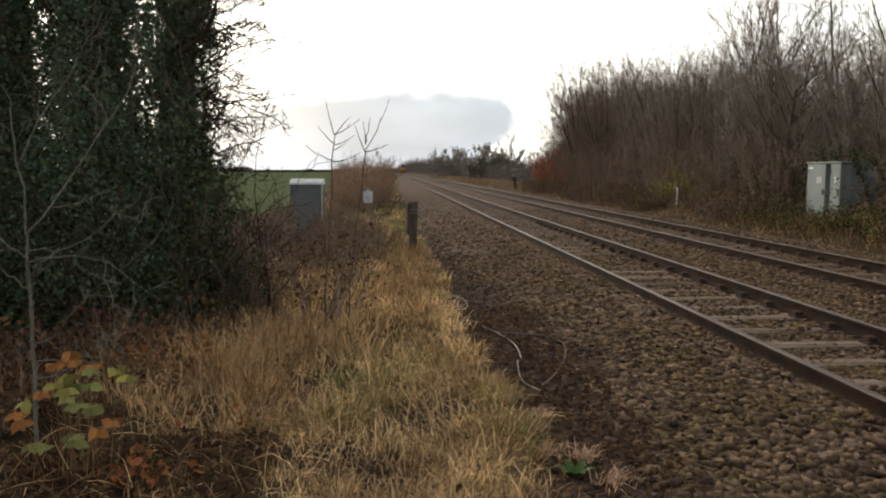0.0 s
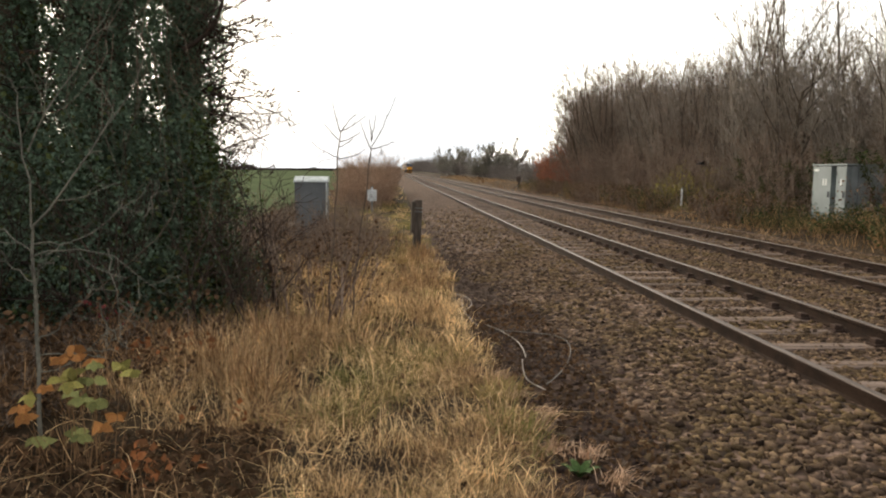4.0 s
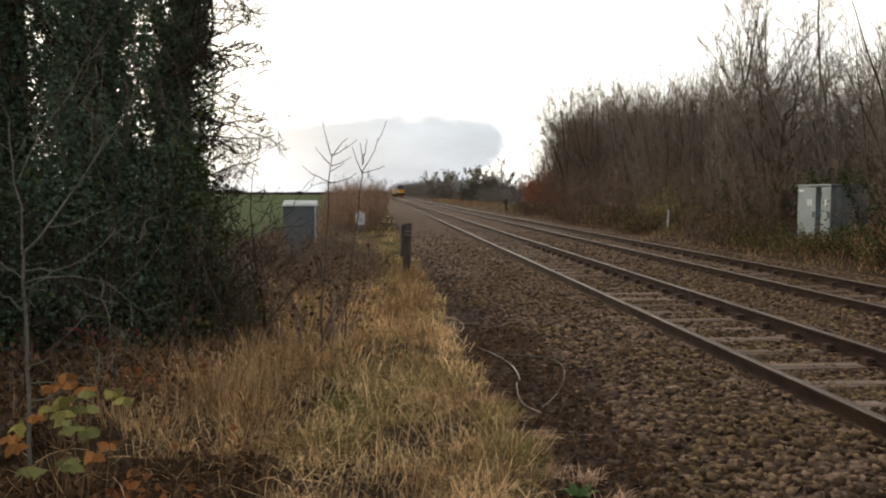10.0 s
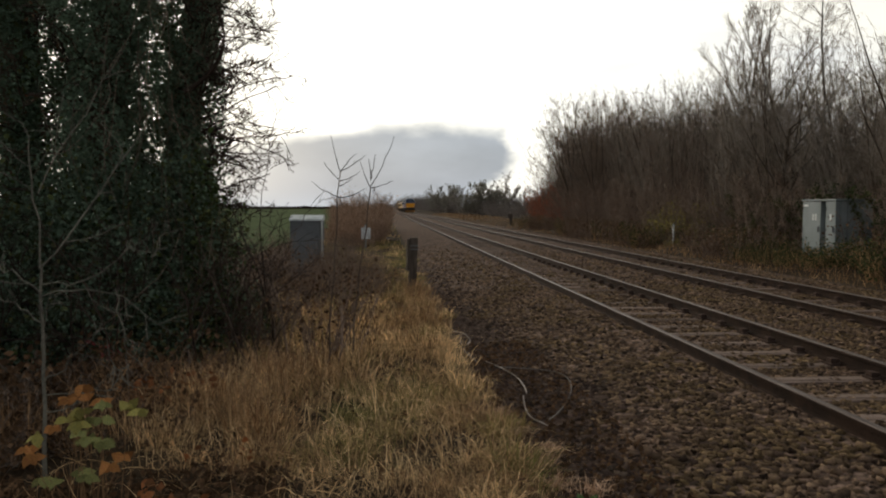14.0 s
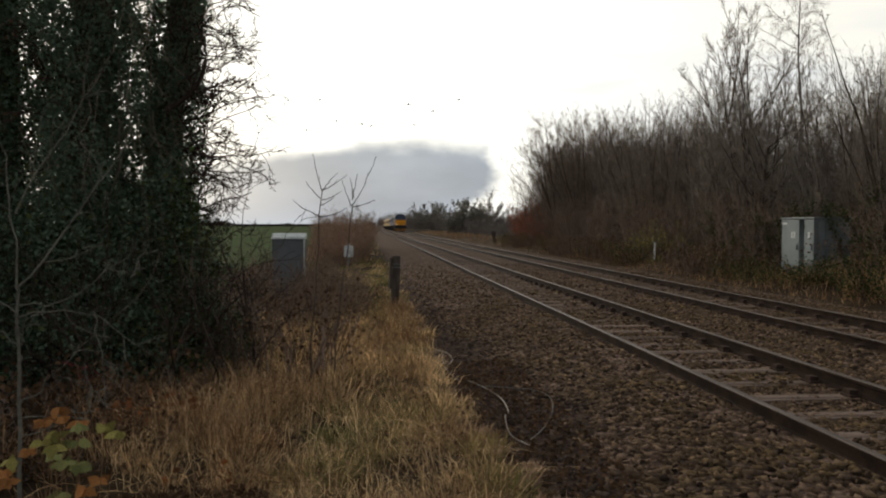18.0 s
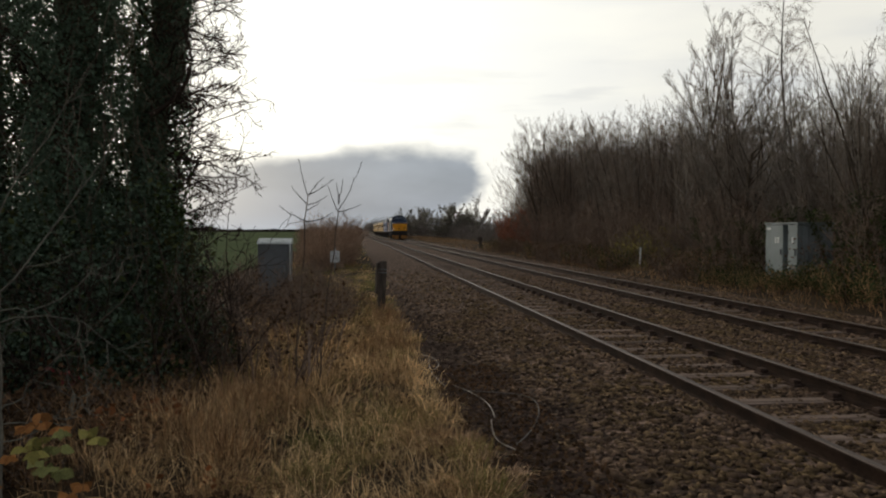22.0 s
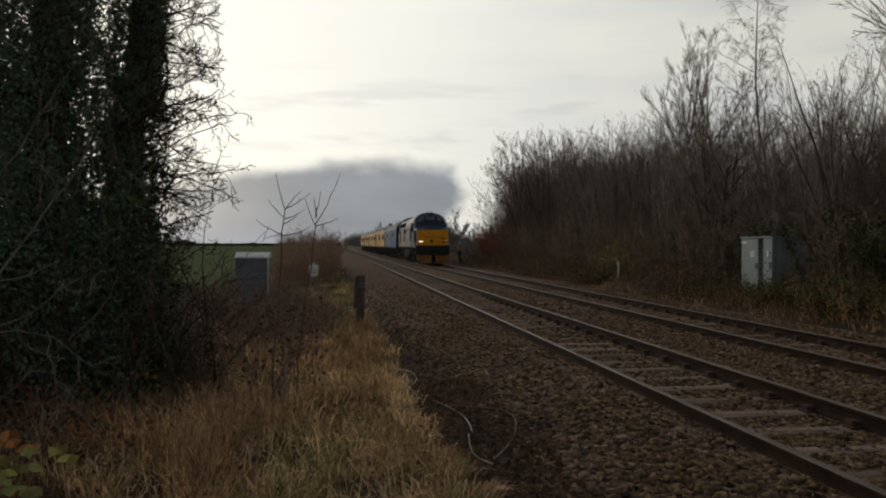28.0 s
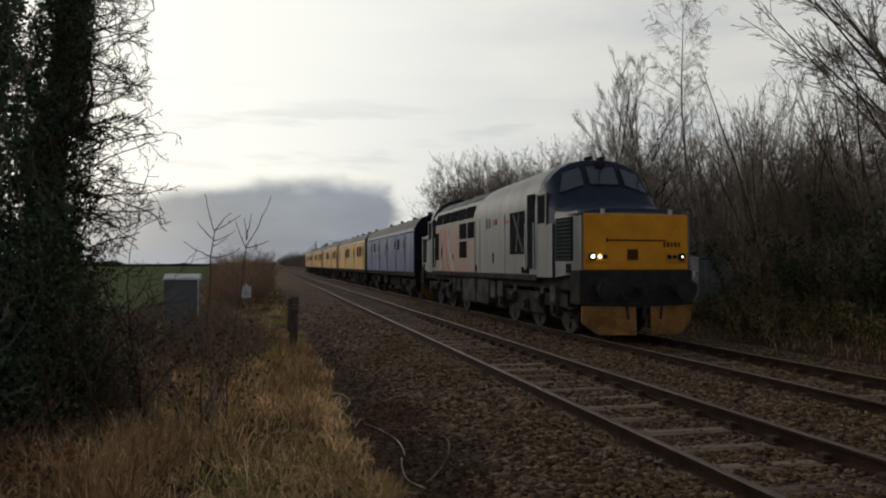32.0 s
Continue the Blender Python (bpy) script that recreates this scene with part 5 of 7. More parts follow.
def build_post():
    post = empty("timber_post", pose(0.55, 17.5, -0.3, 0, 2.0, 12), "dark weathered timber post with a plank bolted to it", "post")
    part("post", box((-0.07, -0.08, -0.1), (0.095, 0.08, 1.17), 0.014), M["post"], post)
    part("plank", box((-0.135, -0.07, 0.42), (-0.074, 0.06, 1.13), 0.012), M["post"], post)
    for z in (0.98, 0.90):
        part("wire_band", box((-0.076, -0.086, z), (0.101, 0.086, z + 0.014), 0.002), M["cabinet"], post)


def build_sign():
    s = empty("warning_sign", pose(-0.82, 32.5, float(ground_z(-0.82, 32.5)), 0, 0, 4), "small white notice plate on a short post", "sign")
    part("post", cyl((0, 0.03, -0.1), (0, 0.03, 1.12), 0.03), M["cabinet"], s)
    part("plate", box((-0.19, -0.012, 0.50), (0.19, 0.012, 0.98), 0.004), M["white"], s, "white rectangular plate")
    part("finial", box((-0.05, -0.01, 0.98), (0.05, 0.014, 1.08), 0.004), M["white"], s)
    for k, w in enumerate((0.12, 0.10, 0.11)):
        part("text_bar", box((-w, -0.017, 0.875 - k * 0.11), (w, -0.012, 0.89 - k * 0.11)), M["ink"], s)


def build_left_cabinet():
    c = empty("equipment_cabinet", pose(-2.05, 20.2, float(ground_z(-2.05, 20.2)), 0, 0, 0), "dark grey steel lineside cabinet with a pale lid", "cabinet", "lineside cabinets")
    part("body", box((-0.41, -0.3, 0.0), (0.41, 0.3, 1.49), 0.012), M["cabinet_dark"], c)
    part("lid", plate([(-0.425, -0.34, 1.495), (-0.425, -0.32, 1.535), (-0.425, 0.05, 1.64), (-0.425, 0.32, 1.64), (-0.425, 0.34, 1.495)], 0.85, (1, 0, 0)), M["lid"], c, "pale weathered sloping lid")
    part("door", box((-0.37, -0.318, 0.12), (0.33, -0.302, 1.45), 0.004), M["cabinet_dark"], c)
    part("edge_strip", box((0.375, -0.325, 0.05), (0.415, -0.302, 1.48), 0.004), M["lid"], c)
    part("handle", box((0.24, -0.35, 0.78), (0.27, -0.318, 0.95), 0.006), M["cabinet"], c)
    part("plinth", box((-0.46, -0.36, -0.2), (0.46, 0.36, 0.03), 0.01), M["lid"], c)


def build_far_cabinet():
    """A tall double lineside cabinet whose thick doors face the track."""
    c = empty("equipment_cabinet", pose(12.5, 21.5, 0.08), "tall pale grey steel lineside cabinet with two thick doors", "cabinet", "lineside cabinets")
    h = 1.68
    part("body", box((0.16, -0.85, 0.0), (1.10, 0.83, h), 0.012), M["cabinet_shade_lift"], c)
    part("side_seam", box((0.335, -0.862, 0.04), (0.35, -0.852, h - 0.02)), M["cabinet_dark"], c)
    part("lid", box((-0.03, -0.90, h + 0.002), (1.13, 0.87, h + 0.05), 0.012), M["cabinet"], c)
    for y0, y1 in ((-0.10, 0.85), (-0.85, -0.37)):
        d = part("door", box((0.0, y0, 0.10), (0.157, y1, h - 0.02), 0.014), M["cabinet"], c, "thick pale grey door")
        part("handle", box((-0.035, y0 + 0.07, 0.78), (-0.001, y0 + 0.11, 0.95), 0.006), M["cabinet_dark"], d)
        for k in range(2 if y0 > -0.5 else 1):
            part("label_plate", box((-0.006, y0 + 0.20 + k * 0.14, 1.12), (-0.001, y0 + 0.28 + k * 0.14, 1.30), 0.002), M["white"], d)
        for z in (0.25, 0.8, 1.4):
            part("hinge", box((-0.016, y1 - 0.04, z), (-0.001, y1 - 0.01, z + 0.1), 0.003), M["cabinet_dark"], d)
    part("maker_plate", box((-0.006, 0.55, 1.52), (-0.001, 0.80, 1.58), 0.002), M["white"], c)
    part("plinth", box((-0.02, -0.88, -0.3), (1.14, 0.88, -0.002), 0.01), M["lid"], c)


def build_markers():
    m = empty("marker_post", pose(11.7, 30.7, float(ground_z(11.7, 30.7)) + 0.08, 0, 1, 0), "thin white marker post beside the far track", "post")
    part("post", box((-0.032, -0.028, -0.1), (0.032, 0.028, 0.80), 0.006), M["white"], m)
    part("cap", box((-0.04, -0.036, 0.80), (0.04, 0.036, 0.84), 0.006), M["cabinet"], m)
    m = empty("timber_post", pose(11.2, 68, float(ground_z(11.2, 68)) + 0.02, 0, -3, 0), "dark stump of a post beside the far track", "post")
    part("post", box((-0.11, -0.10, -0.1), (0.11, 0.10, 0.95), 0.02), M["post"], m)
    part("board", box((-0.22, -0.13, 0.6), (0.16, -0.102, 0.98), 0.01), M["post"], m)


def build_cable():
    """Discarded pale cable lying in loops on the ballast edge."""
    runs = (
        [(1.10, 8.75), (1.18, 8.5), (1.28, 8.2), (1.33, 7.6), (1.27, 7.1)],
        [(1.23, 7.05), (1.17, 6.7), (1.15, 6.4), (1.19, 6.2), (1.25, 6.05)],
        [(1.16, 8.45), (1.44, 8.16), (1.74, 8.1), (1.80, 7.6), (1.70, 7.0), (1.48, 6.5), (1.28, 6.15)],
        [(0.91, 10.95), (1.06, 10.75), (1.10, 10.3), (1.05, 9.9), (0.97, 9.75)],
        [(0.99, 10.6), (0.93, 10.1), (0.91, 9.6), (0.93, 9.2), (0.99, 8.7)],
    )
    thing = empty("discarded_cable", pose(0, 0, 0), "pale stiff cable lying in loops on the ballast edge", "cable")
    for k_run, run in enumerate(runs):
        cu = bpy.data.curves.new("strand", "CURVE")
        cu.dimensions, cu.bevel_depth, cu.bevel_resolution, cu.resolution_u = "3D", 0.0056, 2, 8
        sp = cu.splines.new("NURBS")
        sp.points.add(len(run) - 1)
        for k, (x, y) in enumerate(run):
            sp.points[k].co = (x, y, float(ground_z(x, y)) + 0.045 + 0.02 * math.sin(k * 2.3), 1)
        sp.use_endpoint_u, sp.order_u = True, 4
        tmp = new("strand", cu)
        dg = bpy.context.evaluated_depsgraph_get()
        me = bpy.data.meshes.new_from_object(tmp.evaluated_get(dg))
        bpy.data.objects.remove(tmp)
        me.materials.append(M["old_cable"] if k_run == 2 else M["cable"]) if not me.materials else None
        under("strand", me, thing)


def arcs(rng, limbs, n=9, rough=0.012):
    """Curved limbs: where each starts (x, z), how far it reaches in x, y and z, and how much it bows up."""
    f = np.linspace(0, 1, n)
    P = np.array([np.stack((x + dx * f, dy * f, z + dz * f + sag * 4 * f * (1 - f)), axis=1) for x, z, dx, dy, dz, sag in limbs])
    P[:, 1:] += rng.normal(0, rough, P[:, 1:].shape)
    return P


def sapling(x, y, stem, limbs, seed, label, thick):
    """A thin bare young tree: a stem and a few long rising limbs."""
    rng = np.random.default_rng(seed)
    thing = empty("sapling", pose(x, y, float(ground_z(x, y))), label, "tree")
    S = arcs(rng, [stem])
    under("stem", np_mesh("stem", *tubes(S, thick * np.linspace(1.2, 0.6, 9)[None], 6), M["twig_brown"]), thing)
    # backlit look of limbs and twigs put into a darker colour than the stem's
    P = arcs(rng, limbs, rough=0.0035)
    R = np.full(P.shape[:2], thick * 0.55) * np.linspace(1.0, 0.45, 9)
    for j in range(len(P)):
        under("limb", np_mesh("limb", *tubes(P[j:j + 1], R[j:j + 1], 5), M["twig_dark"]), thing)
    L = offshoots(rng, P, R, 1, 0.3, 0.9, 38, 0.2, 0.7, 4, 0.08, 0.08)
    under("twigwork", np_mesh("twigwork", *slivers(rng, L[0], np.maximum(L[1], thick * 0.28)), M["twig_dark"]), thing, kind="stuff")


def build_foreground_plants():
    sapling(-0.74, 8.8, (0, -0.05, 0.175, 0, 2.32, -0.05), [
        (0.13, 1.98, -0.29, 0.03, 0.17, -0.02), (0.14, 1.97, 0.31, -0.03, 0.09, -0.03), (0.15, 2.09, 0.15, 0.03, 0.09, -0.01), (0.16, 2.15, 0.23, 0, 0.11, -0.02),
        (0.15, 2.17, -0.16, 0, 0.19, -0.01), (0.17, 2.26, 0.28, 0.03, 0.18, -0.015), (0.17, 2.26, -0.10, 0, 0.41, -0.03), (0.17, 2.26, 0.18, 0, 0.20, 0.01)],
        201, "thin bare shoot with long rising side twigs", 0.0105)
    sapling(-0.32, 8.8, (-0.16, -0.05, 0.25, 0, 2.10, 0.04), [
        (0.085, 2.04, -0.11, 0, 0.29, -0.01), (0.085, 2.04, 0.28, 0.03, 0.58, -0.05), (0.095, 2.11, -0.02, 0, 0.25, 0.01), (0.10, 2.13, 0.05, 0, 0.28, 0.0), (0.085, 2.03, 0.26, 0, 0.08, -0.012)],
        202, "bare forked shoot with dark thin twigs", 0.0105)
    shrub = scrub("bare_shrub", 210, 1.35, 0.7, "leafless reddish shrub growing in the dry grass", M["twig_red"], M["dead_leaf"], 150, 0.05, "bare shrubs in the grass", 10, (3, 2), 0.004)
    place(shrub, -0.82, 9.8, 0)
    for x, y, turn, size in ((-0.62, 8.9, 130, 1.0), (-0.95, 9.2, 200, 1.1)):
        scaled_copy(shrub, x, y, turn, size)
    scaled_copy(shrub, -0.55, 12.5, 70, 0.85)
    scaled_copy(shrub, -1.3, 13.5, 150, 0.9)
    scaled_copy(shrub, -1.75, 16.0, 200, 1.0)
    scaled_copy(shrub, -0.9, 15.2, 20, 0.8)
    for x, y, turn, s in ((-1.9, 18.6, 40, 0.8), (-1.5, 18.0, 90, 0.75), (-2.5, 17.6, 130, 0.85), (-2.1, 12.4, 250, 0.8), (-2.4, 14.2, 310, 0.9), (-1.7, 11.8, 15, 0.7), (-2.9, 16.0, 60, 1.0), (-0.2, 14.4, 100, 0.6)):
        scaled_copy(shrub, x, y, turn, s)
    tangle = scrub("bramble_bush", 215, 0.55, 1.5, "dark tangle of dead bramble before the ivy", M["twig_brown"], M["dead_leaf"], 900, 0.06, "dead bramble tangles", 60, (6, 4), 0.0035, 2.0, 0.9)
    place(tangle, -2.9, 6.9, 0)
    for x, y, turn, size in ((-3.5, 6.3, 50, 1.0), (-2.3, 7.6, 110, 0.9), (-3.2, 5.6, 170, 0.8), (-2.3, 6.3, 230, 0.7), (-3.9, 7.2, 290, 1.2), (-2.7, 8.0, 20, 1.1)):
        scaled_copy(tangle, x, y, turn, size)
    # pale young tree before the ivy
    rng = np.random.default_rng(220)
    thing = empty("young_tree", pose(-2.34, 5.2, -0.26), "pale bare young tree with thin crossing branches", "tree")
    T = (arcs(rng, [(0.0, -0.05, 0.0, 0, 1.47, 0)], rough=0.006), 0.016 * np.linspace(1, 0.6, 9)[None])
    P = arcs(rng, [
        (0, 1.41, 0.75, 0.1, 1.10, -0.06), (0, 1.41, -0.08, 0, 0.95, 0.1), (0, 1.30, 0.74, 0.1, 0.43, -0.14), (0, 1.22, 0.86, -0.1, -0.25, 0.16),
        (0, 0.63, 0.41, -0.1, 0.41, -0.03), (0, 0.88, 0.10, -0.1, 0.42, -0.04), (0, 0.56, 0.50, 0.1, 0.0, 0.01), (0, 1.25, -0.45, 0, 0.2, 0.05),
        (0, 1.05, -0.35, 0, 0.1, 0.08), (0.48, 1.27, 0.08, 0, -0.55, 0.0), (0.42, 0.92, 0.12, 0.1, -0.28, -0.1), (0.72, 1.48, 0.12, 0, 0.26, 0.0),
        (0, 1.9, 0.5, 0.2, 1.0, 0.05), (0, 0.45, 0.38, 0.1, 0.22, -0.06)])
    L0 = (P, np.full(P.shape[:2], 0.0050) * np.linspace(1.1, 0.45, 9))
    L0[1][:2] *= 1.45
    L1 = offshoots(rng, *L0, 4, 0.15, 1.0, 48, 0.40, 0.55, 6, 0.14, 0.0)
    L2 = offshoots(rng, *L1, 3, 0.2, 1.0, 45, 0.5, 0.7, 4, 0.18, 0.0)
    under("trunk", np_mesh("trunk", *tubes(*T, 8), M["pale_bark"]), thing)
    for k in range(len(P)):
        under("branch", np_mesh("branch", *tubes(L0[0][k:k + 1], L0[1][k:k + 1], 5), M["pale_bark"]), thing)
    under("branchwork", np_mesh("branchwork", *join([tubes(L1[0], np.maximum(L1[1], 0.0026), 4), tubes(L2[0], np.maximum(L2[1], 0.0018), 3)]), M["pale_bark"]), thing, kind="stuff")
    # bramble with large yellow and orange leaves
    rng = np.random.default_rng(226)
    plant = empty("bramble_plant", pose(-1.87, 4.75, -0.42), "bramble with large yellow-green and orange leaves", "plant")
    bunches = (
        ("orange_leaf", ((-0.03, 0.86), (-0.08, 0.80), (0.01, 0.77), (-0.24, 0.60), (-0.32, 0.52), (-0.29, 0.47), (0.08, 0.42), (0.13, 0.40), (-0.02, 0.82))),
        ("yellow_leaf", ((-0.10, 0.71), (-0.05, 0.68), (-0.16, 0.67), (0.20, 0.74), (0.25, 0.72), (-0.35, 0.55), (-0.08, 0.66))),
        ("pale_green_leaf", ((-0.01, 0.65), (0.07, 0.66), (-0.06, 0.60), (0.01, 0.57), (-0.08, 0.52), (-0.01, 0.50), (0.07, 0.54), (0.14, 0.78), (-0.03, 0.35), (0.03, 0.34), (-0.27, 0.31), (-0.22, 0.29))))
    for kind, spots in bunches:
        bm = bmesh.new()
        half = ((0.0, -0.48, 0.0), (0.15, -0.47, 0.03), (0.27, -0.33, 0.08), (0.31, -0.30, 0.07), (0.37, -0.10, 0.10), (0.40, -0.06, 0.08), (0.34, 0.12, 0.08), (0.33, 0.18, 0.05), (0.22, 0.32, 0.04), (0.17, 0.40, 0.01), (0.07, 0.52, -0.04), (0.0, 0.62, -0.10))
        rib = [bm.verts.new((0, y, -0.04 * y * y)) for y in np.linspace(-0.48, 0.62, 12)]
        for side in (-1, 1):
            rim = [rib[0]] + [bm.verts.new((side * x, y, z)) for x, y, z in half[1:-1]] + [rib[-1]]
            for k in range(11):
                corner = [rib[k], rib[k + 1], rim[k + 1], rim[k]]
                corner = [v for i, v in enumerate(corner) if v not in corner[:i]]
                bm.faces.new(corner if side > 0 else corner[::-1])
        me = bpy.data.meshes.new("leaf")
        bm.to_mesh(me)
        bm.free()
        me.materials.append(M[kind])
        for x, z in spots:
            tip = np.array((x, rng.uniform(-0.12, 0.12), z))
            foot = np.array((x * 0.5 + rng.normal(0, 0.05), rng.normal(0, 0.05), -0.02))
            S = lines(rng, foot[None], (tip - foot)[None], np.array([np.linalg.norm(tip - foot)]), np.array([0.0035]), 6, 0.03, 0.0)
            under("stem", np_mesh("stem", *tubes(*S, 4), M["stem"]), plant)
            turn = rng.uniform(0, 360)
            for k in range(4):
                a = turn + 90 * k + rng.uniform(-25, 25)
                size = rng.uniform(0.048, 0.086)
                ob = under("leaf", me, plant)
                at = S[0][0, -1] + np.array((math.sin(radians(-a)), math.cos(radians(-a)), 0.0)) * size * 0.45
                ob.matrix_basis = pose(*at, rng.uniform(25, 60), rng.uniform(-20, 20), 0) @ pose(0, 0, 0, rng.uniform(-15, 15), rng.uniform(-15, 15), a) @ Matrix.Diagonal((size, size, size, 1))


def build_rust_leaves():
    """Rust-coloured bramble leaves low among the weeds."""
    rng = np.random.default_rng(231)
    for x, y, n, z in ((-1.50, 4.55, 26, 0.16), (-1.32, 4.45, 16, 0.10), (-2.05, 6.6, 24, 0.30), (-1.75, 6.9, 14, 0.25), (-1.2, 5.3, 8, 0.18), (-2.42, 6.6, 20, 0.62)):
        c = np.array((x, y, float(ground_z(x, y)) + z))
        at = c + rng.normal(0, 1, (n, 3)) * [0.12, 0.09, 0.05]
        thing = empty("bramble_shoot", pose(x, y, float(ground_z(x, y))), "low bramble shoot with rust-orange leaves", "plant", "rusty bramble shoots")
        S = lines(rng, rng.normal(0, 0.05, (5, 3)) * [1, 1, 0], rng.normal(0, 0.3, (5, 3)) + [0, 0, 1], np.full(5, z * 1.3), np.full(5, 0.003), 5, 0.1, -0.05)
        under("stemwork", np_mesh("stemwork", *tubes(*S, 4), M["stem"]), thing)
        under("foliage", np_mesh("foliage", *leaf_cloud(rng, at - [x, y, float(ground_z(x, y))], 0.065 if z < 0.6 else 0.048), M["rust_leaf"] if z < 0.6 else M["crimson_leaf"]), thing, kind="stuff")


build_rust_leaves()
build_post()
build_sign()
build_left_cabinet()
build_far_cabinet()
build_markers()
build_cable()
build_foreground_plants()


def build_dock():
    """A few green leaves at the stone's edge."""
    weed = empty("weed_plant", pose(1.12, 4.35, float(ground_z(1.12, 4.35))), "small green broad-leaved weed at the ballast edge", "plant")
    for k in range(6):
        a = k * 60 + 15
        outline = [(-0.012, 0.0, 0), (0.012, 0.0, 0), (0.03, 0.05, 0.03), (0.02, 0.10, 0.045), (0, 0.13, 0.04), (-0.02, 0.10, 0.045), (-0.03, 0.05, 0.03)]
        leaf = part("leaf", plate(outline, 0.002, (0, 0, 1)), M["green_leaf"], weed)
        leaf.matrix_basis = pose(0, 0, 0.02, 12, 0, a)


build_dock()

# ---- the train ----
M["yellow"] = mat("yellow_end_paint", (0.88, 0.375, 0.03), (0.76, 0.31, 0.025), scale=1.5, fine=18, rough=0.45, bump=0.04, depth=0.003, grain=0.08, spec=0.08)
M["dirty_yellow"] = mat("grimy_yellow_steel", (0.40, 0.195, 0.055), (0.16, 0.085, 0.035), scale=2.5, fine=20, rough=0.6, bump=0.1, depth=0.004, split=(0.35, 0.7), spec=0.08)
M["silver"] = mat("silver_grey_body_paint", (0.25, 0.246, 0.232), (0.165, 0.158, 0.145), scale=1.5, stretch=(1, 1, 0.22), split=(0.3, 0.75), fine=14, rough=0.42, bump=0.04, depth=0.003, grain=0.09, spec=0.08)
M["orange_fade"] = mat("faded_orange_body_paint", (0.36, 0.175, 0.125), (0.27, 0.235, 0.21), scale=1.0, fine=14, rough=0.45, bump=0.04, depth=0.003, grain=0.12, split=(0.28, 0.72), stretch=(1, 1, 0.5), spec=0.08)
M["flame_red"] = mat("faded_flame_red_paint", (0.42, 0.11, 0.06), (0.33, 0.17, 0.13), scale=1.6, fine=14, rough=0.45, bump=0.04, depth=0.003, grain=0.15, split=(0.3, 0.7), spec=0.08)
M["pale_swoosh"] = mat("faded_pale_paint", (0.36, 0.32, 0.29), (0.30, 0.22, 0.18), scale=1.6, fine=14, rough=0.45, bump=0.04, depth=0.003, grain=0.12, spec=0.08)
M["navy"] = mat("dark_blue_cab_paint", (0.030, 0.038, 0.060), (0.040, 0.050, 0.072), scale=2, fine=16, rough=0.35, bump=0.03, depth=0.002, grain=0.1, spec=0.05)
M["slate"] = mat("slate_grey_paint", (0.068, 0.073, 0.078), (0.05, 0.054, 0.058), scale=2, fine=16, rough=0.5, bump=0.05, depth=0.003, grain=0.12, spec=0.0)
M["loco_roof"] = mat("sooty_roof", (0.16, 0.16, 0.155), (0.08, 0.078, 0.075), scale=1.2, fine=18, rough=0.7, bump=0.1, depth=0.004, spec=0.08)
M["black"] = mat("grimy_black_steel", (0.036, 0.034, 0.033), (0.055, 0.048, 0.043), scale=3, fine=25, rough=0.65, bump=0.2, depth=0.004, spec=0.0)
M["grime"] = mat("brake_dust_steel", (0.070, 0.060, 0.054), (0.040, 0.035, 0.032), scale=3, fine=25, rough=0.8, bump=0.2, depth=0.004, spec=0.0)
M["tank"] = mat("grey_tank_paint", (0.105, 0.103, 0.10), (0.055, 0.051, 0.047), scale=2, fine=20, rough=0.6, bump=0.1, depth=0.003, spec=0.0)
M["wheel"] = mat("dull_wheel_steel", (0.085, 0.077, 0.07), (0.05, 0.044, 0.04), scale=5, fine=30, rough=0.65, metal=0.3, spec=0.0)
M["recess"] = mat("dark_grille", (0.018, 0.019, 0.021), (0.03, 0.03, 0.032), scale=4, fine=40, rough=0.7, bump=0.1, depth=0.002, spec=0.0)
M["blue"] = mat("blue_coach_paint", (0.068, 0.090, 0.195), (0.10, 0.122, 0.22), scale=1.6, stretch=(1, 1, 0.25), fine=15, rough=0.4, bump=0.04, depth=0.003, grain=0.08, spec=0.08)
M["dark_blue"] = mat("dark_blue_gangway_paint", (0.012, 0.014, 0.024), (0.02, 0.022, 0.03), scale=2, fine=15, rough=0.5, bump=0.05, depth=0.003, spec=0.0)
M["coach_yellow"] = mat("yellow_coach_paint", (0.66, 0.36, 0.06), (0.52, 0.33, 0.11), scale=1.6, stretch=(1, 1, 0.25), fine=15, rough=0.45, bump=0.04, depth=0.003, grain=0.08, spec=0.08)
M["coach_roof"] = mat("grey_coach_roof", (0.115, 0.115, 0.11), (0.07, 0.07, 0.066), scale=1.2, fine=15, rough=0.65, bump=0.1, depth=0.003, spec=0.08)
M["bracket"] = mat("off_white_lamp_bracket", (0.60, 0.60, 0.58), bump=0, rough=0.5)
M["code_panel"] = mat("brown_socket_cover", (0.12, 0.045, 0.02), (0.08, 0.03, 0.015), scale=6, fine=30, rough=0.6)
M["red_mark"] = mat("dull_red_mark", (0.30, 0.08, 0.06), bump=0, rough=0.5)
M["glass"] = glass_mat("cab_glass", (0.16, 0.19, 0.23))
M["headlight"] = glow_mat("lit_headlight", (1.0, 0.93, 0.78), 3.5)
M["dim_light"] = glow_mat("lit_marker_light", (1.0, 0.84, 0.60), 1.6)


def section(w, zb, zs, zt, y, arc=7):
    """Outline across a vehicle: straight sides and an arched top."""
    right = [(w, zb), (w, zb + (zs - zb) * 0.5), (w, zs)]
    for k in range(1, arc):
        a = math.pi / 2 * k / arc
        right.append((w * math.cos(a) ** 0.8, zs + (zt - zs) * math.sin(a) ** 0.9))
    pts = right + [(0, zt)] + [(-x, z) for x, z in right[::-1]]
    return [(x, y, z) for x, z in pts]


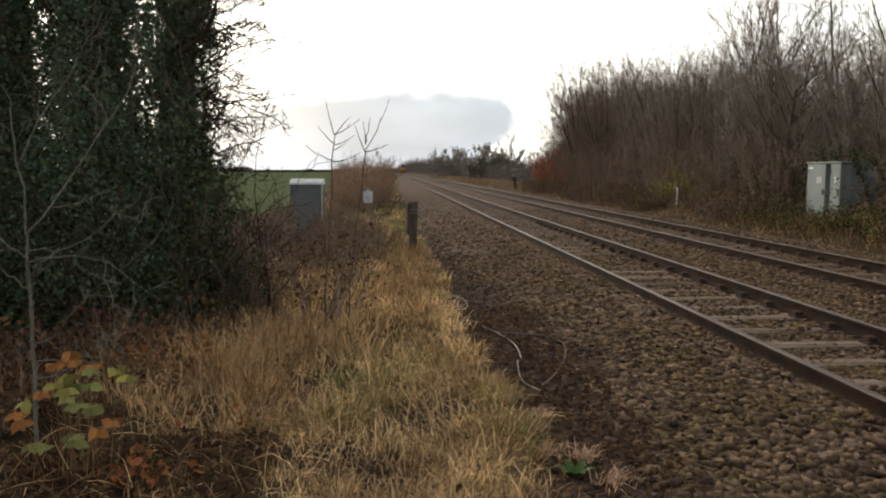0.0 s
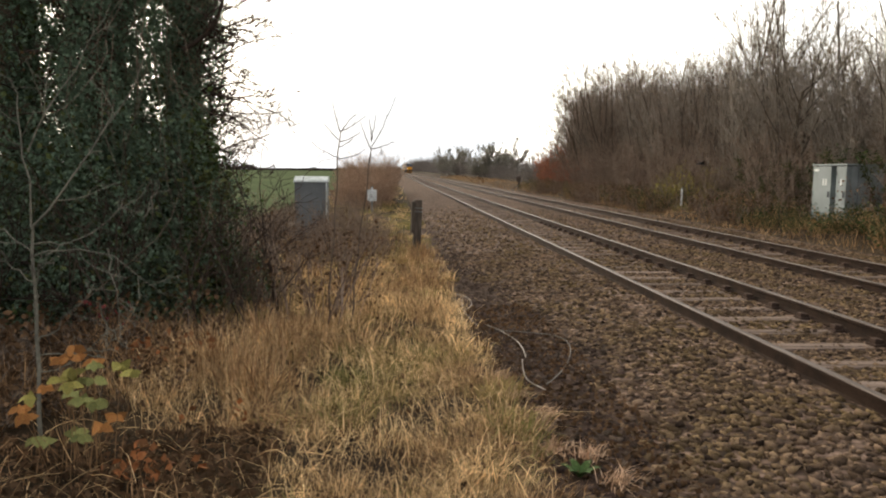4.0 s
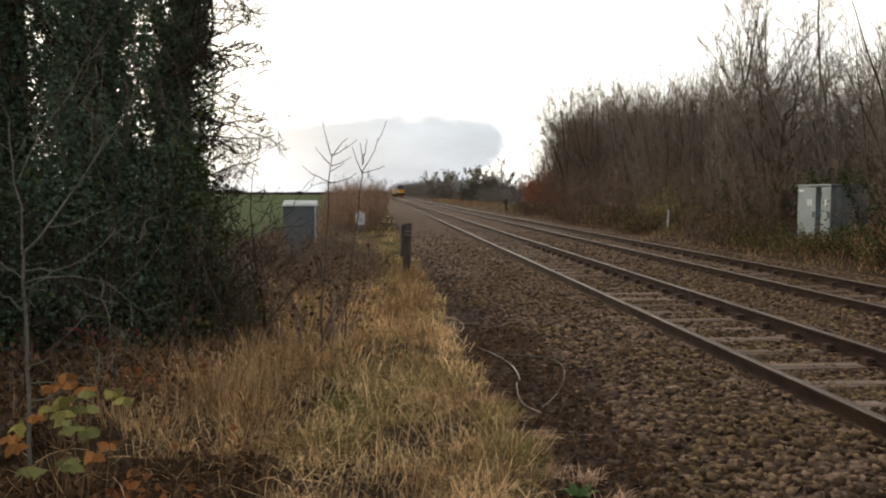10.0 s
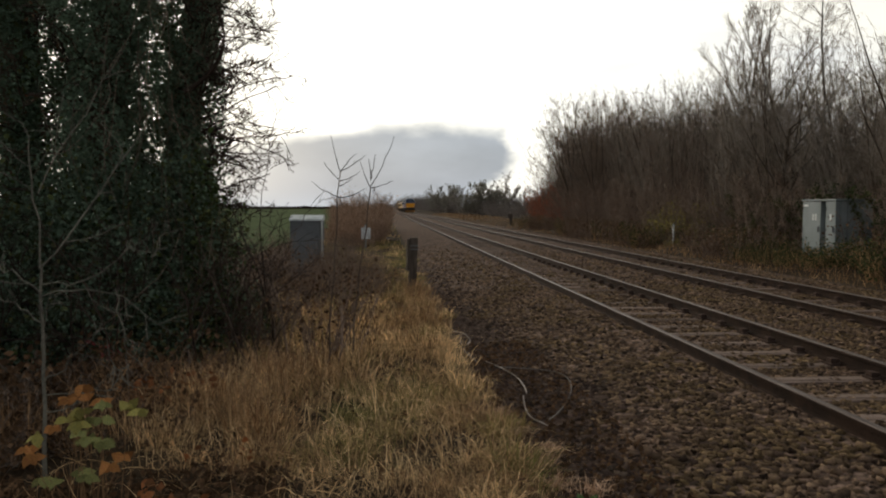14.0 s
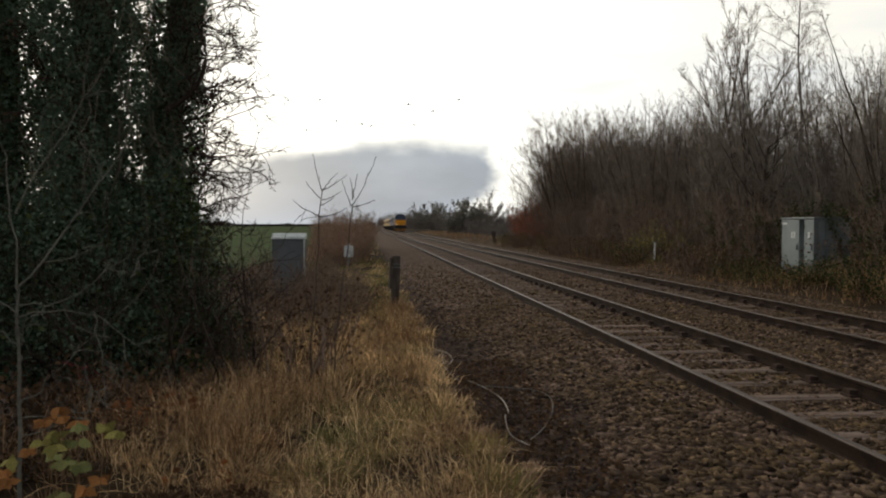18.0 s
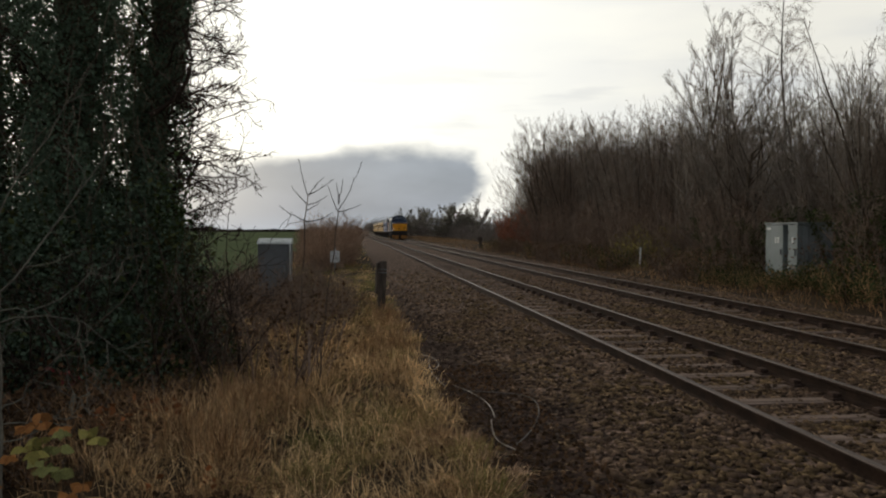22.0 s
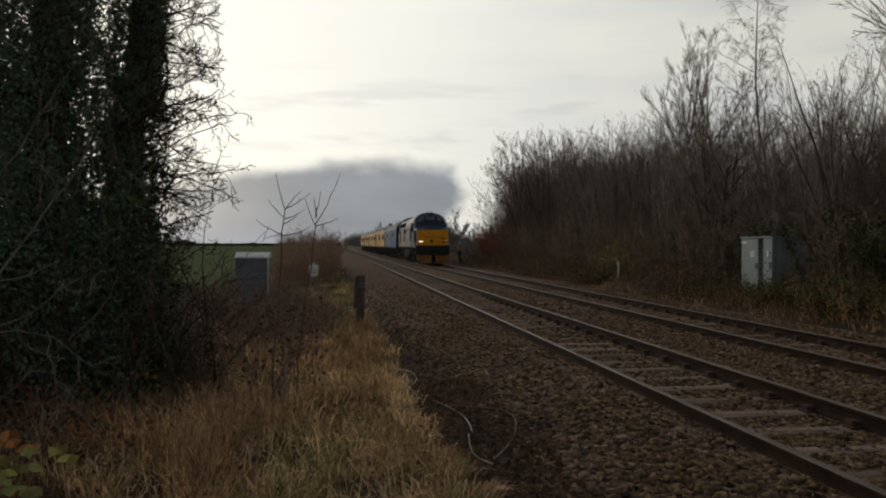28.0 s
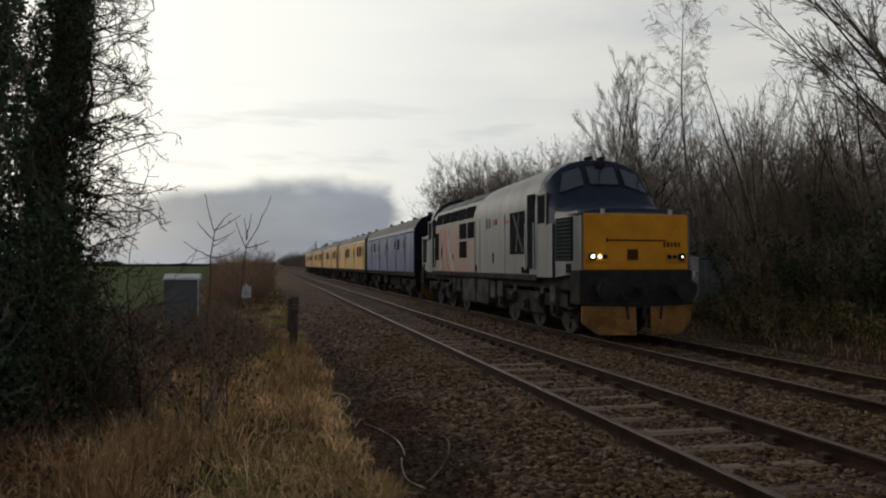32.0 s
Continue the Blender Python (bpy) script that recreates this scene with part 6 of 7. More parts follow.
def arch_z(w, zs, zt, x):
    c = min(abs(x) / w, 1) ** (1 / 0.8)
    return zs + (zt - zs) * max(1 - c * c, 0) ** 0.45


LOCO_LENGTH = 17.0
CAB = ((1.30, 1.27, 2.68, 3.02), (1.50, 1.30, 2.80, 3.28), (2.00, 1.35, 3.0, 4.07), (2.45, 1.35, 3.0, 4.12))


def cab_surface(x, f):
    """A point of the raked cab front between its second and third outline."""
    a, b = CAB[1], CAB[2]
    p = Vector((x, a[0], arch_z(a[1], a[2], a[3], x)))
    q = Vector((x * b[1] / a[1], b[0], arch_z(b[1], b[2], b[3], x)))
    return p.lerp(q, f) + Vector((0, -0.018, 0.012))


def side_panel(name, y0, y1, z0, z1, material, parent, side, proud=0.012, x=1.35, bevel=0.004):
    lo, hi = sorted((side * (x - 0.02), side * (x + proud)))
    return part(name, box((lo, y0, z0), (hi, y1, z1), bevel), material, parent)


def build_wheelset(parent, y, radius, x_face=0.752):
    """Axle with two flanged wheels; it turns about its own axle."""
    bm = cyl((-1.0, 0, 0), (1.0, 0, 0), 0.08)
    for s in (-1, 1):
        add_cyl(bm, (s * 0.70, 0, 0), (s * 0.82, 0, 0), radius, sides=28)
        add_cyl(bm, (s * 0.68, 0, 0), (s * 0.71, 0, 0), radius + 0.03, sides=28)
        add_cyl(bm, (s * 0.82, 0, 0), (s * 0.86, 0, 0), radius * 0.42, sides=14)
        for k in range(4):
            a = k * math.pi / 2
            c = Vector((s * 0.835, math.cos(a) * radius * 0.66, math.sin(a) * radius * 0.66))
            add_cyl(bm, c - Vector((0.02, 0, 0)), c + Vector((0.02, 0, 0)), radius * 0.13, sides=8)
    ws = part("wheelset", bm, M["wheel"], parent)
    ws.location = (0, y, radius)
    return ws


def build_bogie(vehicle, y, axles, radius, frame_half):
    bogie = new("bogie")
    bogie.parent = vehicle
    bogie.location = (0, y, 0)
    sets = [build_wheelset(bogie, a, radius) for a in axles]
    for s in (-1, 1):
        bm = box((s * 1.10 - 0.05, -frame_half, 0.62), (s * 1.10 + 0.05, frame_half, 0.92), 0.02)
        add_box(bm, (s * 1.10 - 0.04, -frame_half * 0.45, 0.40), (s * 1.10 + 0.04, frame_half * 0.45, 0.64), 0.02)
        part("side_frame", bm, M["grime"], bogie)
        for a in axles:
            bm = box((s * 1.14 - 0.07, a - 0.16, radius - 0.17), (s * 1.14 + 0.09, a + 0.16, radius + 0.17), 0.03)
            add_cyl(bm, (s * 1.2, a, radius), (s * 1.27, a, radius), 0.11, sides=12)
            part("axlebox", bm, M["grime"], bogie)
        for a, b in zip(axles, axles[1:]):
            c = (a + b) / 2
            bm = bmesh.new()
            for k in range(5):
                add_cyl(bm, (s * 1.16, c, 0.58 + k * 0.06), (s * 1.16, c, 0.61 + k * 0.06), 0.11, sides=12)
            part("spring", bm, M["black"], bogie)
            part("lifting_lug", box((s * 1.18 - 0.03, c - 0.30, 0.90), (s * 1.18 + 0.05, c - 0.12, 1.06), 0.01), M["tank"], bogie)
            part("brake_cylinder", cyl((s * 1.2, c - 0.22, 0.78), (s * 1.2, c + 0.2, 0.78), 0.10), M["grime"], bogie)
    return bogie, sets


def build_nose(loco, flip):
    """One end of the locomotive, in front of the cab; flip turns it to the other end."""
    m = Matrix.Translation((0, LOCO_LENGTH, 0)) @ Matrix.Rotation(math.pi, 4, "Z") if flip else Matrix.Identity(4)

    def put(name, bm, material, label="", smooth=False, parent=loco):
        bmesh.ops.transform(bm, matrix=m if parent is loco else Matrix.Identity(4), verts=bm.verts)
        return part(name, bm, material, parent, label, smooth)

    rings = [section(1.20, 1.46, 2.52, 2.70, 0.03), section(1.26, 1.42, 2.60, 2.80, 0.12), section(1.29, 1.36, 2.66, 2.86, 0.7), section(1.30, 1.30, 2.70, 3.06, 1.40)]
    nose = put("nose", loft(rings), M["silver"], "silver-grey nose with a dark blue top", True)
    nose.data.materials.append(M["navy"])
    nose.data.polygons.foreach_set("material_index", [1 if f.normal.z > 0.35 else 0 for f in nose.data.polygons])
    top = loft([[(x * 0.93, y, z) for x, z, y in ((-w, a, yy), (-w * 0.5, b, yy), (0, c, yy), (w * 0.5, b, yy), (w, a, yy))] + [(x * 0.93, y, z - 0.03) for x, z, y in ((w, a, yy), (0, c, yy), (-w, a, yy))] for yy, w, a, b, c in ((0.06, 1.24, 2.63, 2.735, 2.765), (0.7, 1.27, 2.71, 2.83, 2.88), (1.45, 1.28, 2.80, 3.04, 3.12))])
    put("nose_top", top, M["navy"], "dark blue top of the nose")
    put("end_panel", box((-1.20, -0.02, 1.47), (1.20, 0.035, 2.66), 0.03), M["yellow"], "bright yellow front panel")
    for s in (-1, 1):
        put("corner_strip", box((s * 1.225 - 0.035, 0.0, 1.50), (s * 1.225 + 0.035, 0.10, 2.62), 0.015), M["silver"])
        put("lamp_bracket", box((s * 0.78 - 0.04, -0.05, 2.64), (s * 0.78 + 0.04, 0.0, 2.76), 0.008), M["bracket"])
        put("lamp_housing", box((s * 0.93 - 0.25, -0.045, 1.63), (s * 0.93 + 0.25, -0.015, 1.87), 0.02), M["yellow"])
        put("headlight" if s < 0 else "marker_light", cyl((s * 1.03, -0.085, 1.75), (s * 1.03, -0.04, 1.75), 0.085, sides=18), M["black"], parent=loco)
        if not flip:
            part("lens", cyl((s * 1.03, -0.098, 1.75), (s * 1.03, -0.086, 1.75), 0.038 if s < 0 else 0.024, sides=18), M["headlight"] if s < 0 else M["dim_light"], loco, "lit white lamp")
            part("lens", cyl((s * 0.86, -0.075, 1.75), (s * 0.86, -0.046, 1.75), 0.042, sides=18), M["dim_light"] if s < 0 else M["recess"], loco)
        put("tail_lamp", cyl((s * 0.74, -0.07, 1.75), (s * 0.74, -0.046, 1.75), 0.05, sides=14), M["recess"])
        put("buffer", add_cyl(add_cyl(cyl((s * 0.87, 0.05, 1.06), (s * 0.87, -0.32, 1.06), 0.12, sides=16), (s * 0.87, -0.32, 1.06), (s * 0.87, -0.50, 1.06), 0.085, sides=14), (s * 0.87, -0.50, 1.06), (s * 0.87, -0.55, 1.06), 0.235, sides=24), M["black"], "black buffer")
        pl = loft([[(s * 0.17, -0.34, 0.12), (s * 0.17, -0.30, 0.70), (s * 1.27, -0.06, 0.72), (s * 1.25, -0.02, 0.36), (s * 0.95, -0.14, 0.12)], [(s * 0.17, -0.31, 0.12), (s * 0.17, -0.27, 0.70), (s * 1.27, -0.03, 0.72), (s * 1.25, 0.01, 0.36), (s * 0.95, -0.11, 0.12)]])
        put("snowplough", pl, M["dirty_yellow"], "grimy yellow snowplough blade")
        put("air_pipe", add_cyl(cyl((s * 0.42, -0.08, 1.02), (s * 0.42, -0.34, 0.86), 0.025, sides=8), (s * 0.42, -0.34, 0.86), (s * 0.36, -0.36, 0.45), 0.025, sides=8), M["black"])
        put("nose_grille", box((s * 1.285 - 0.02, 0.40, 1.66), (s * 1.285 + 0.025, 1.36, 2.62), 0.01), M["recess"])
        for k in range(11):
            put("louvre", box((s * 1.305 - 0.015, 0.42, 1.69 + k * 0.084), (s * 1.305 + 0.015, 1.34, 1.73 + k * 0.084)), M["slate"])
        put("nose_vent", box((s * 1.295 - 0.02, 0.50, 1.40), (s * 1.295 + 0.02, 0.72, 1.60), 0.008), M["recess"])
        put("step", box((s * 1.22 - 0.10, 0.35, 0.62), (s * 1.22 + 0.10, 0.62, 0.66), 0.006), M["black"])
        put("nose_edge", box((s * 1.265 - 0.03, 0.06, 2.665), (s * 1.265 + 0.03, 1.40, 2.725), 0.012), M["silver"])
    put("crease_rail", add_box(box((-0.68, -0.045, 2.09), (0.68, -0.018, 2.115), 0.005), (-0.70, -0.03, 2.06), (-0.66, -0.018, 2.14)), M["code_panel"])
    put("socket_cover", box((-0.22, -0.05, 1.69), (0.02, -0.018, 1.91), 0.012), M["code_panel"])
    for k in range(5):
        put("number_bar", box((0.62 + k * 0.085, -0.026, 1.96), (0.67 + k * 0.085, -0.018, 2.06)), M["code_panel"])
    put("buffer_beam", add_box(box((-1.30, -0.02, 0.74), (1.30, 0.5, 1.46), 0.02), (-1.05, -0.10, 0.66), (1.05, 0.3, 0.78), 0.02), M["black"], "black buffer beam")
    put("coupling_hook", add_cyl(box((-0.06, -0.42, 0.98), (0.06, 0.0, 1.12), 0.02), (0, -0.40, 1.02), (0, -0.34, 0.45), 0.05, sides=8), M["black"])
    cab = loft([section(w, 1.28, zs, zt, y) for y, w, zs, zt in CAB])
    put("cab", cab, M["navy"], "dark blue cab front", True)
    for a, b, c, d in ((-0.37, 0.37, -0.36, 0.36), (0.50, 1.12, 0.48, 0.92), (-1.12, -0.50, -0.92, -0.48)):
        pts = [cab_surface(a, 0.20), cab_surface(b, 0.20), cab_surface(d, 0.80), cab_surface(c, 0.80)]
        put("windscreen", plate(pts, 0.012, (0, -0.75, 0.65)), M["glass"], "slanted glass windscreen")
        for p, q in zip(pts, pts[1:] + pts[:1]):
            put("window_seal", cyl(p + Vector((0, -0.01, 0.01)), q + Vector((0, -0.01, 0.01)), 0.014, sides=6), M["black"])
    for s in (-0.2, 0.75):
        p, q = cab_surface(s, 0.02), cab_surface(s + 0.16, 0.6)
        put("wiper", cyl(p + Vector((0, -0.04, 0.03)), q + Vector((0, -0.04, 0.03)), 0.01, sides=5), M["black"])
    put("roof_lamp", add_cyl(box((-0.10, 1.78, 3.86), (0.10, 1.98, 4.02), 0.03), (0, 1.74, 3.94), (0, 1.80, 3.94), 0.07, sides=12), M["black"])
    put("horn_box", add_cyl(add_cyl(box((-0.24, 2.08, 4.0), (0.26, 2.36, 4.09), 0.03), (-0.16, 2.02, 4.13), (-0.16, 2.3, 4.13), 0.05), (0.16, 2.02, 4.13), (0.16, 2.3, 4.13), 0.05), M["black"])
    for s in (-1, 1):
        lo, hi = sorted((s * 1.335, s * 1.368))
        put("cab_side_window", box((lo, 1.86, 2.55), (hi, 2.38, 3.22), 0.02), M["recess"])
        put("window_surround", add_box(add_box(add_box(box((lo, 1.80, 2.49), (hi + 0.004, 1.86, 3.28)), (lo, 2.38, 2.49), (hi + 0.004, 2.44, 3.28)), (lo, 1.86, 3.22), (hi + 0.004, 2.38, 3.28)), (lo, 1.86, 2.49), (hi + 0.004, 2.38, 2.55)), M["silver"])
        put("cab_side", box((min(s * 1.325, s * 1.352), 1.44, 1.29), (max(s * 1.325, s * 1.352), 2.56, 2.52), 0.004), M["silver"])
        put("cab_door", box((lo, 2.62, 1.48), (hi, 3.14, 3.30), 0.01), M["recess"], "dark cab doorway")
        for y in (2.57, 3.19):
            put("grab_rail", cyl((s * 1.40, y, 1.45), (s * 1.40, y, 2.6), 0.016, sides=6), M["bracket"])


def build_locomotive():
    loco = empty("locomotive", pose(FAR_TRACK, 0, 0), "silver-grey diesel locomotive with dark blue cab and yellow nose", "locomotive", "train")
    b0, b1 = 2.46, LOCO_LENGTH - 2.46
    part("body", loft([section(1.35, 1.28, 2.97, zt, y) for y, zt in ((b0, 4.10), (4.6, 4.05), (7.6, 4.0), (8.1, 3.92), (b1, 3.92))]), M["silver"], loco, "silver-grey body shell", True)
    roof = []
    for y in (b0 + 0.3, b1 - 0.3):
        s = [p for p in section(1.35, 1.28, 2.97, 3.95, y) if p[2] > 3.60]
        roof.append([(x, yy, z + 0.012) for x, yy, z in s] + [(x, yy, z - 0.02) for x, yy, z in s[::-1]])
    part("roof", loft(roof), M["loco_roof"], loco, "sooty grey roof")
    for y in (6.2, 7.4, 9.6, 10.8):
        part("roof_hatch", add_box(box((-0.45, y, 3.93), (0.45, y + 0.9, 4.0), 0.02), (-0.3, y + 0.2, 3.99), (0.3, y + 0.7, 4.03), 0.02), M["loco_roof"], loco)
    part("exhaust", cyl((0.1, 5.6, 3.9), (0.1, 5.6, 4.05), 0.16, sides=14), M["black"], loco)
    for s in (-1, 1):
        side_panel("orange_panel", 8.15, 13.25, 1.32, 2.95, M["orange_fade"], loco, s, 0.006)
        for y, w, rise, paint in ((12.25, 0.42, 0.5, "flame_red"), (11.55, 0.22, 0.6, "flame_red"), (10.75, 0.5, 0.7, "pale_swoosh"), (12.9, 0.3, -0.3, "pale_swoosh")):
            x = s * 1.358
            part("livery_stripe", plate([(x, y, 1.36), (x, y + w, 1.36), (x, y + w * 0.7 + rise, 2.2), (x, y + w * 0.5 + rise * 1.3, 2.9), (x, y + rise * 1.25, 2.9), (x, y + rise * 0.9, 2.2)], 0.006, (s, 0, 0)), M[paint], loco, "faded painted swoosh")
        side_panel("skirt", b0 + 0.02, b1 - 0.02, 1.20, 1.34, M["grime"], loco, s, 0.012)
        side_panel("engine_grille", 3.35, 4.55, 1.85, 2.94, M["recess"], loco, s, 0.014)
        for k in range(2):
            lo = Vector((s * 1.372, 3.45 + k * 0.55, 1.9))
            part("grille_bar", cyl(lo, lo + Vector((0, 0.5 * (1 - 2 * k) + 0.25, 0.98)), 0.018, sides=6), M["silver"], loco)
        side_panel("body_window", 8.2, 9.0, 2.42, 2.93, M["recess"], loco, s, 0.016)
        side_panel("body_window", 9.15, 10.1, 2.42, 2.93, M["recess"], loco, s, 0.016)
        side_panel("body_window", 9.15, 10.1, 1.80, 2.34, M["recess"], loco, s, 0.016)
        side_panel("rear_grille", 13.3, 13.8, 1.75, 2.75, M["recess"], loco, s, 0.014)
        for k in range(5):
            y = 8.3 + k * 1.12
            bm = plate([(s * 1.352, y, 3.06), (s * 1.352, y + 0.95, 3.06), (s * 1.27, y + 0.95, 3.42), (s * 1.27, y, 3.42)], 0.03, (s * 0.85, 0, 0.3))
            part("roof_grille", bm, M["recess"], loco, "dark cantrail grille")
        for y, z, w, h, mm in ((6.75, 2.62, 0.08, 0.3, "slate"), (6.45, 2.62, 0.08, 0.3, "slate"), (5.75, 2.70, 0.26, 0.16, "red_mark"), (6.15, 2.70, 0.16, 0.16, "orange_fade"), (5.05, 2.62, 0.06, 0.3, "orange_fade"), (6.1, 1.62, 0.09, 0.30, "recess"), (11.0, 1.6, 0.16, 0.34, "recess"), (7.9, 1.36, 0.22, 0.2, "recess"), (3.0, 1.36, 0.6, 0.16, "recess"), (4.7, 2.70, 0.30, 0.05, "red_mark")):
            side_panel("body_mark", y, y + w, z, z + h, M[mm], loco, s, 0.012)
        for y in (5.0, 7.55, 8.1, 12.6):
            side_panel("seam", y, y + 0.018, 1.36, 2.94, M["slate"], loco, s, 0.009)
        bm = box((s * 1.12 - 0.14, 6.95, 0.42), (s * 1.12 + 0.14, 8.3, 1.16), 0.03)
        part("battery_box", bm, M["tank"], loco, "grey battery box")
        part("fuel_tank", box((s * 0.95 - 0.3, 8.5, 0.40), (s * 0.95 + 0.3, 10.1, 1.16), 0.05), M["tank"], loco, "grimy grey fuel tank")
        for y, z0, z1, w in ((1.5, 0.72, 1.1, 0.35), (5.55, 0.70, 1.12, 0.5), (6.3, 0.62, 1.10, 0.45), (10.4, 0.70, 1.10, 0.5), (11.1, 0.75, 1.1, 0.3)):
            part("equipment_box", box((s * 1.14 - 0.12, y, z0), (s * 1.14 + 0.12, y + w, z1), 0.02), M["tank"], loco, "grimy grey box under the frame")
        part("sand_pipe", cyl((s * 1.15, 1.3, 1.0), (s * 0.86, 1.1, 0.15), 0.03, sides=6), M["tank"], loco)
    part("underframe", box((-1.2, 0.5, 1.02), (1.2, LOCO_LENGTH - 0.5, 1.32), 0.02), M["black"], loco)
    build_nose(loco, False)
    build_nose(loco, True)
    sets = []
    for y in (3.75, LOCO_LENGTH - 3.75):
        sets += build_bogie(loco, y, (-2.05, 0, 2.05), 0.57, 2.7)[1]
    return loco, sets


def build_coach(length, paint, label, van):
    coach = empty("coach", pose(FAR_TRACK, 0, 0), label, "railway coach", "train")
    body = loft([section(1.36, 1.22, 3.0, 3.82, y) for y in (0.12, length - 0.12)])
    part("body", body, paint, coach, "", True)
    roof = []
    for y in (0.1, length - 0.1):
        s = [p for p in section(1.36, 1.22, 3.0, 3.82, y) if p[2] > 3.02]
        roof.append([(x * 1.01, yy, z + 0.015) for x, yy, z in s] + [(x * 0.98, yy, z - 0.03) for x, yy, z in s[::-1]])
    part("roof", loft(roof), M["coach_roof"], coach, "dull grey roof")
    for k in range(int(length / 1.9)):
        part("roof_vent", cyl((0.45 if k % 2 else -0.45, 1.3 + k * 1.85, 3.72), (0.45 if k % 2 else -0.45, 1.3 + k * 1.85, 3.94), 0.13, 0.08, sides=10), M["slate"], coach)
    for y0, y1 in ((-0.28, 0.12), (length - 0.12, length + 0.28)):
        part("gangway", box((-0.62, y0, 1.15), (0.62, y1, 3.35), 0.04), M["dark_blue"] if van else M["black"], coach)
    for y0, y1 in ((0.08, 0.42), (length - 0.2, length - 0.08)):
        part("end_panel", loft([section(1.372, 1.20, 3.0, 3.842, y) for y in (y0, y1)]), M["dark_blue"] if van else M["coach_roof"], coach)
    part("underframe", add_box(box((-1.15, 0.1, 0.98), (1.15, length - 0.1, 1.24), 0.02), (-1.0, length * 0.36, 0.5), (1.0, length * 0.55, 1.0), 0.04), M["black"], coach)
    part("equipment_box", box((-1.1, length * 0.58, 0.55), (1.1, length * 0.66, 1.0), 0.03), M["grime"], coach)
    for s in (-1, 1):
        side_panel("sole_bar", 0.15, length - 0.15, 1.06, 1.24, M["grime"], coach, s, 0.012, 1.36)
        side_panel("cantrail_strip", 0.15, length - 0.15, 3.02, 3.06, M["slate"] if van else M["coach_roof"], coach, s, 0.02, 1.36)
        doors = (2.6, 5.2, 8.1, 11.0, 14.2) if van else (1.0, 6.6, 13.0, length - 1.7)
        for y in doors:
            d = side_panel("door", y, y + (1.25 if van else 0.72), 1.26, 2.98, paint, coach, s, 0.02, 1.36)
            for e in (y - 0.02, y + (1.25 if van else 0.72)):
                side_panel("door_gap", e, e + 0.025, 1.26, 2.98, M["navy"] if van else M["slate"], coach, s, 0.022, 1.36)
            side_panel("door_window", y + 0.14, y + 0.42, 2.34 if van else 2.12, 2.74, M["slate"] if van else M["recess"], coach, s, 0.028, 1.36)
            part("door_handle", cyl((s * 1.40, y + 0.62, 1.9), (s * 1.40, y + 0.62, 2.3), 0.018, sides=6), M["bracket"], coach)
        wins = (4.3, 12.9) if van else tuple(np.arange(2.4, length - 2.5, 1.55))
        for k, y in enumerate(wins):
            if any(abs(y - d) < 1.0 for d in doors) and not van:
                continue
            if not van and k % 5 not in (0, 1):
                continue
            side_panel("window", y, y + (0.45 if van else 0.85), 2.30 if van else 2.12, 2.82, M["recess"], coach, s, 0.02, 1.36)
        for k in range(int(length / 2.6)):
            side_panel("seam", 1.2 + k * 2.6, 1.213 + k * 2.6, 1.25, 3.0, M["slate"], coach, s, 0.006, 1.36)
    for s in (-1, 1):
        for y, d in ((0.1, -1), (length - 0.1, 1)):
            part("buffer", add_cyl(cyl((s * 0.87, y, 1.06), (s * 0.87, y + d * 0.25, 1.06), 0.09), (s * 0.87, y + d * 0.25, 1.06), (s * 0.87, y + d * 0.29, 1.06), 0.22, sides=18), M["black"], coach)
    sets = []
    for y in (2.9, length - 2.9):
        sets += build_bogie(coach, y, (-1.28, 1.28), 0.46, 1.9)[1]
    return coach, sets


loco, loco_sets = build_locomotive()
van, van_sets = build_coach(16.9, M["blue"], "blue parcels van with dark blue gangway end", True)
coaches = [(loco, 0.0, loco_sets, 0.57), (van, 17.95, van_sets, 0.46)]
first, first_sets = build_coach(19.9, M["coach_yellow"], "yellow test-train coach with grey roof", False)
coaches.append((first, 35.6, first_sets, 0.46))
for k in range(1, 4):
    c = copy_thing(first, pose(FAR_TRACK, 0, 0))
    coaches.append((c, 35.6 + k * 20.6, [o for o in c.children_recursive if o.name.startswith("wheelset")], 0.46))

# ---- birds ----
M["feather"] = mat("dark_feathers", (0.035, 0.033, 0.033), (0.06, 0.055, 0.05), scale=20, fine=60, rough=0.7, bump=0)


def build_bird():
    bird = empty("bird", pose(0, 0, 0), "dark bird in flight", "bird", "flock of birds")
    bm = bmesh.new()
    bmesh.ops.create_uvsphere(bm, u_segments=10, v_segments=6, radius=1, matrix=Matrix.Diagonal((0.20, 0.06, 0.06, 1)))
    add_cyl(bm, (-0.17, 0, 0), (-0.34, 0, 0.01), 0.03, 0.05, 6)
    add_cyl(bm, (0.18, 0, 0.01), (0.25, 0, 0.0), 0.025, 0.006, 6)
    part("body", bm, M["feather"], bird)
    wings = []
    for s in (-1, 1):
        w = part("wing", loft([[(0.10, s * 0.03, 0), (-0.07, s * 0.03, 0), (-0.07, s * 0.03, 0.012), (0.10, s * 0.03, 0.012)], [(0.11, s * 0.22, 0.01), (-0.07, s * 0.22, 0.01), (-0.07, s * 0.22, 0.018), (0.11, s * 0.22, 0.018)], [(0.0, s * 0.44, 0), (-0.10, s * 0.42, 0), (-0.10, s * 0.42, 0.005), (0.0, s * 0.44, 0.005)]]), M["feather"], bird)
        wings.append(w)
    return bird, wings


birds = [build_bird() for k in range(9)]
low_bird, low_wings = build_bird()
low_bird.scale = (0.6, 0.6, 0.6)

build_ballast()
build_grasses()

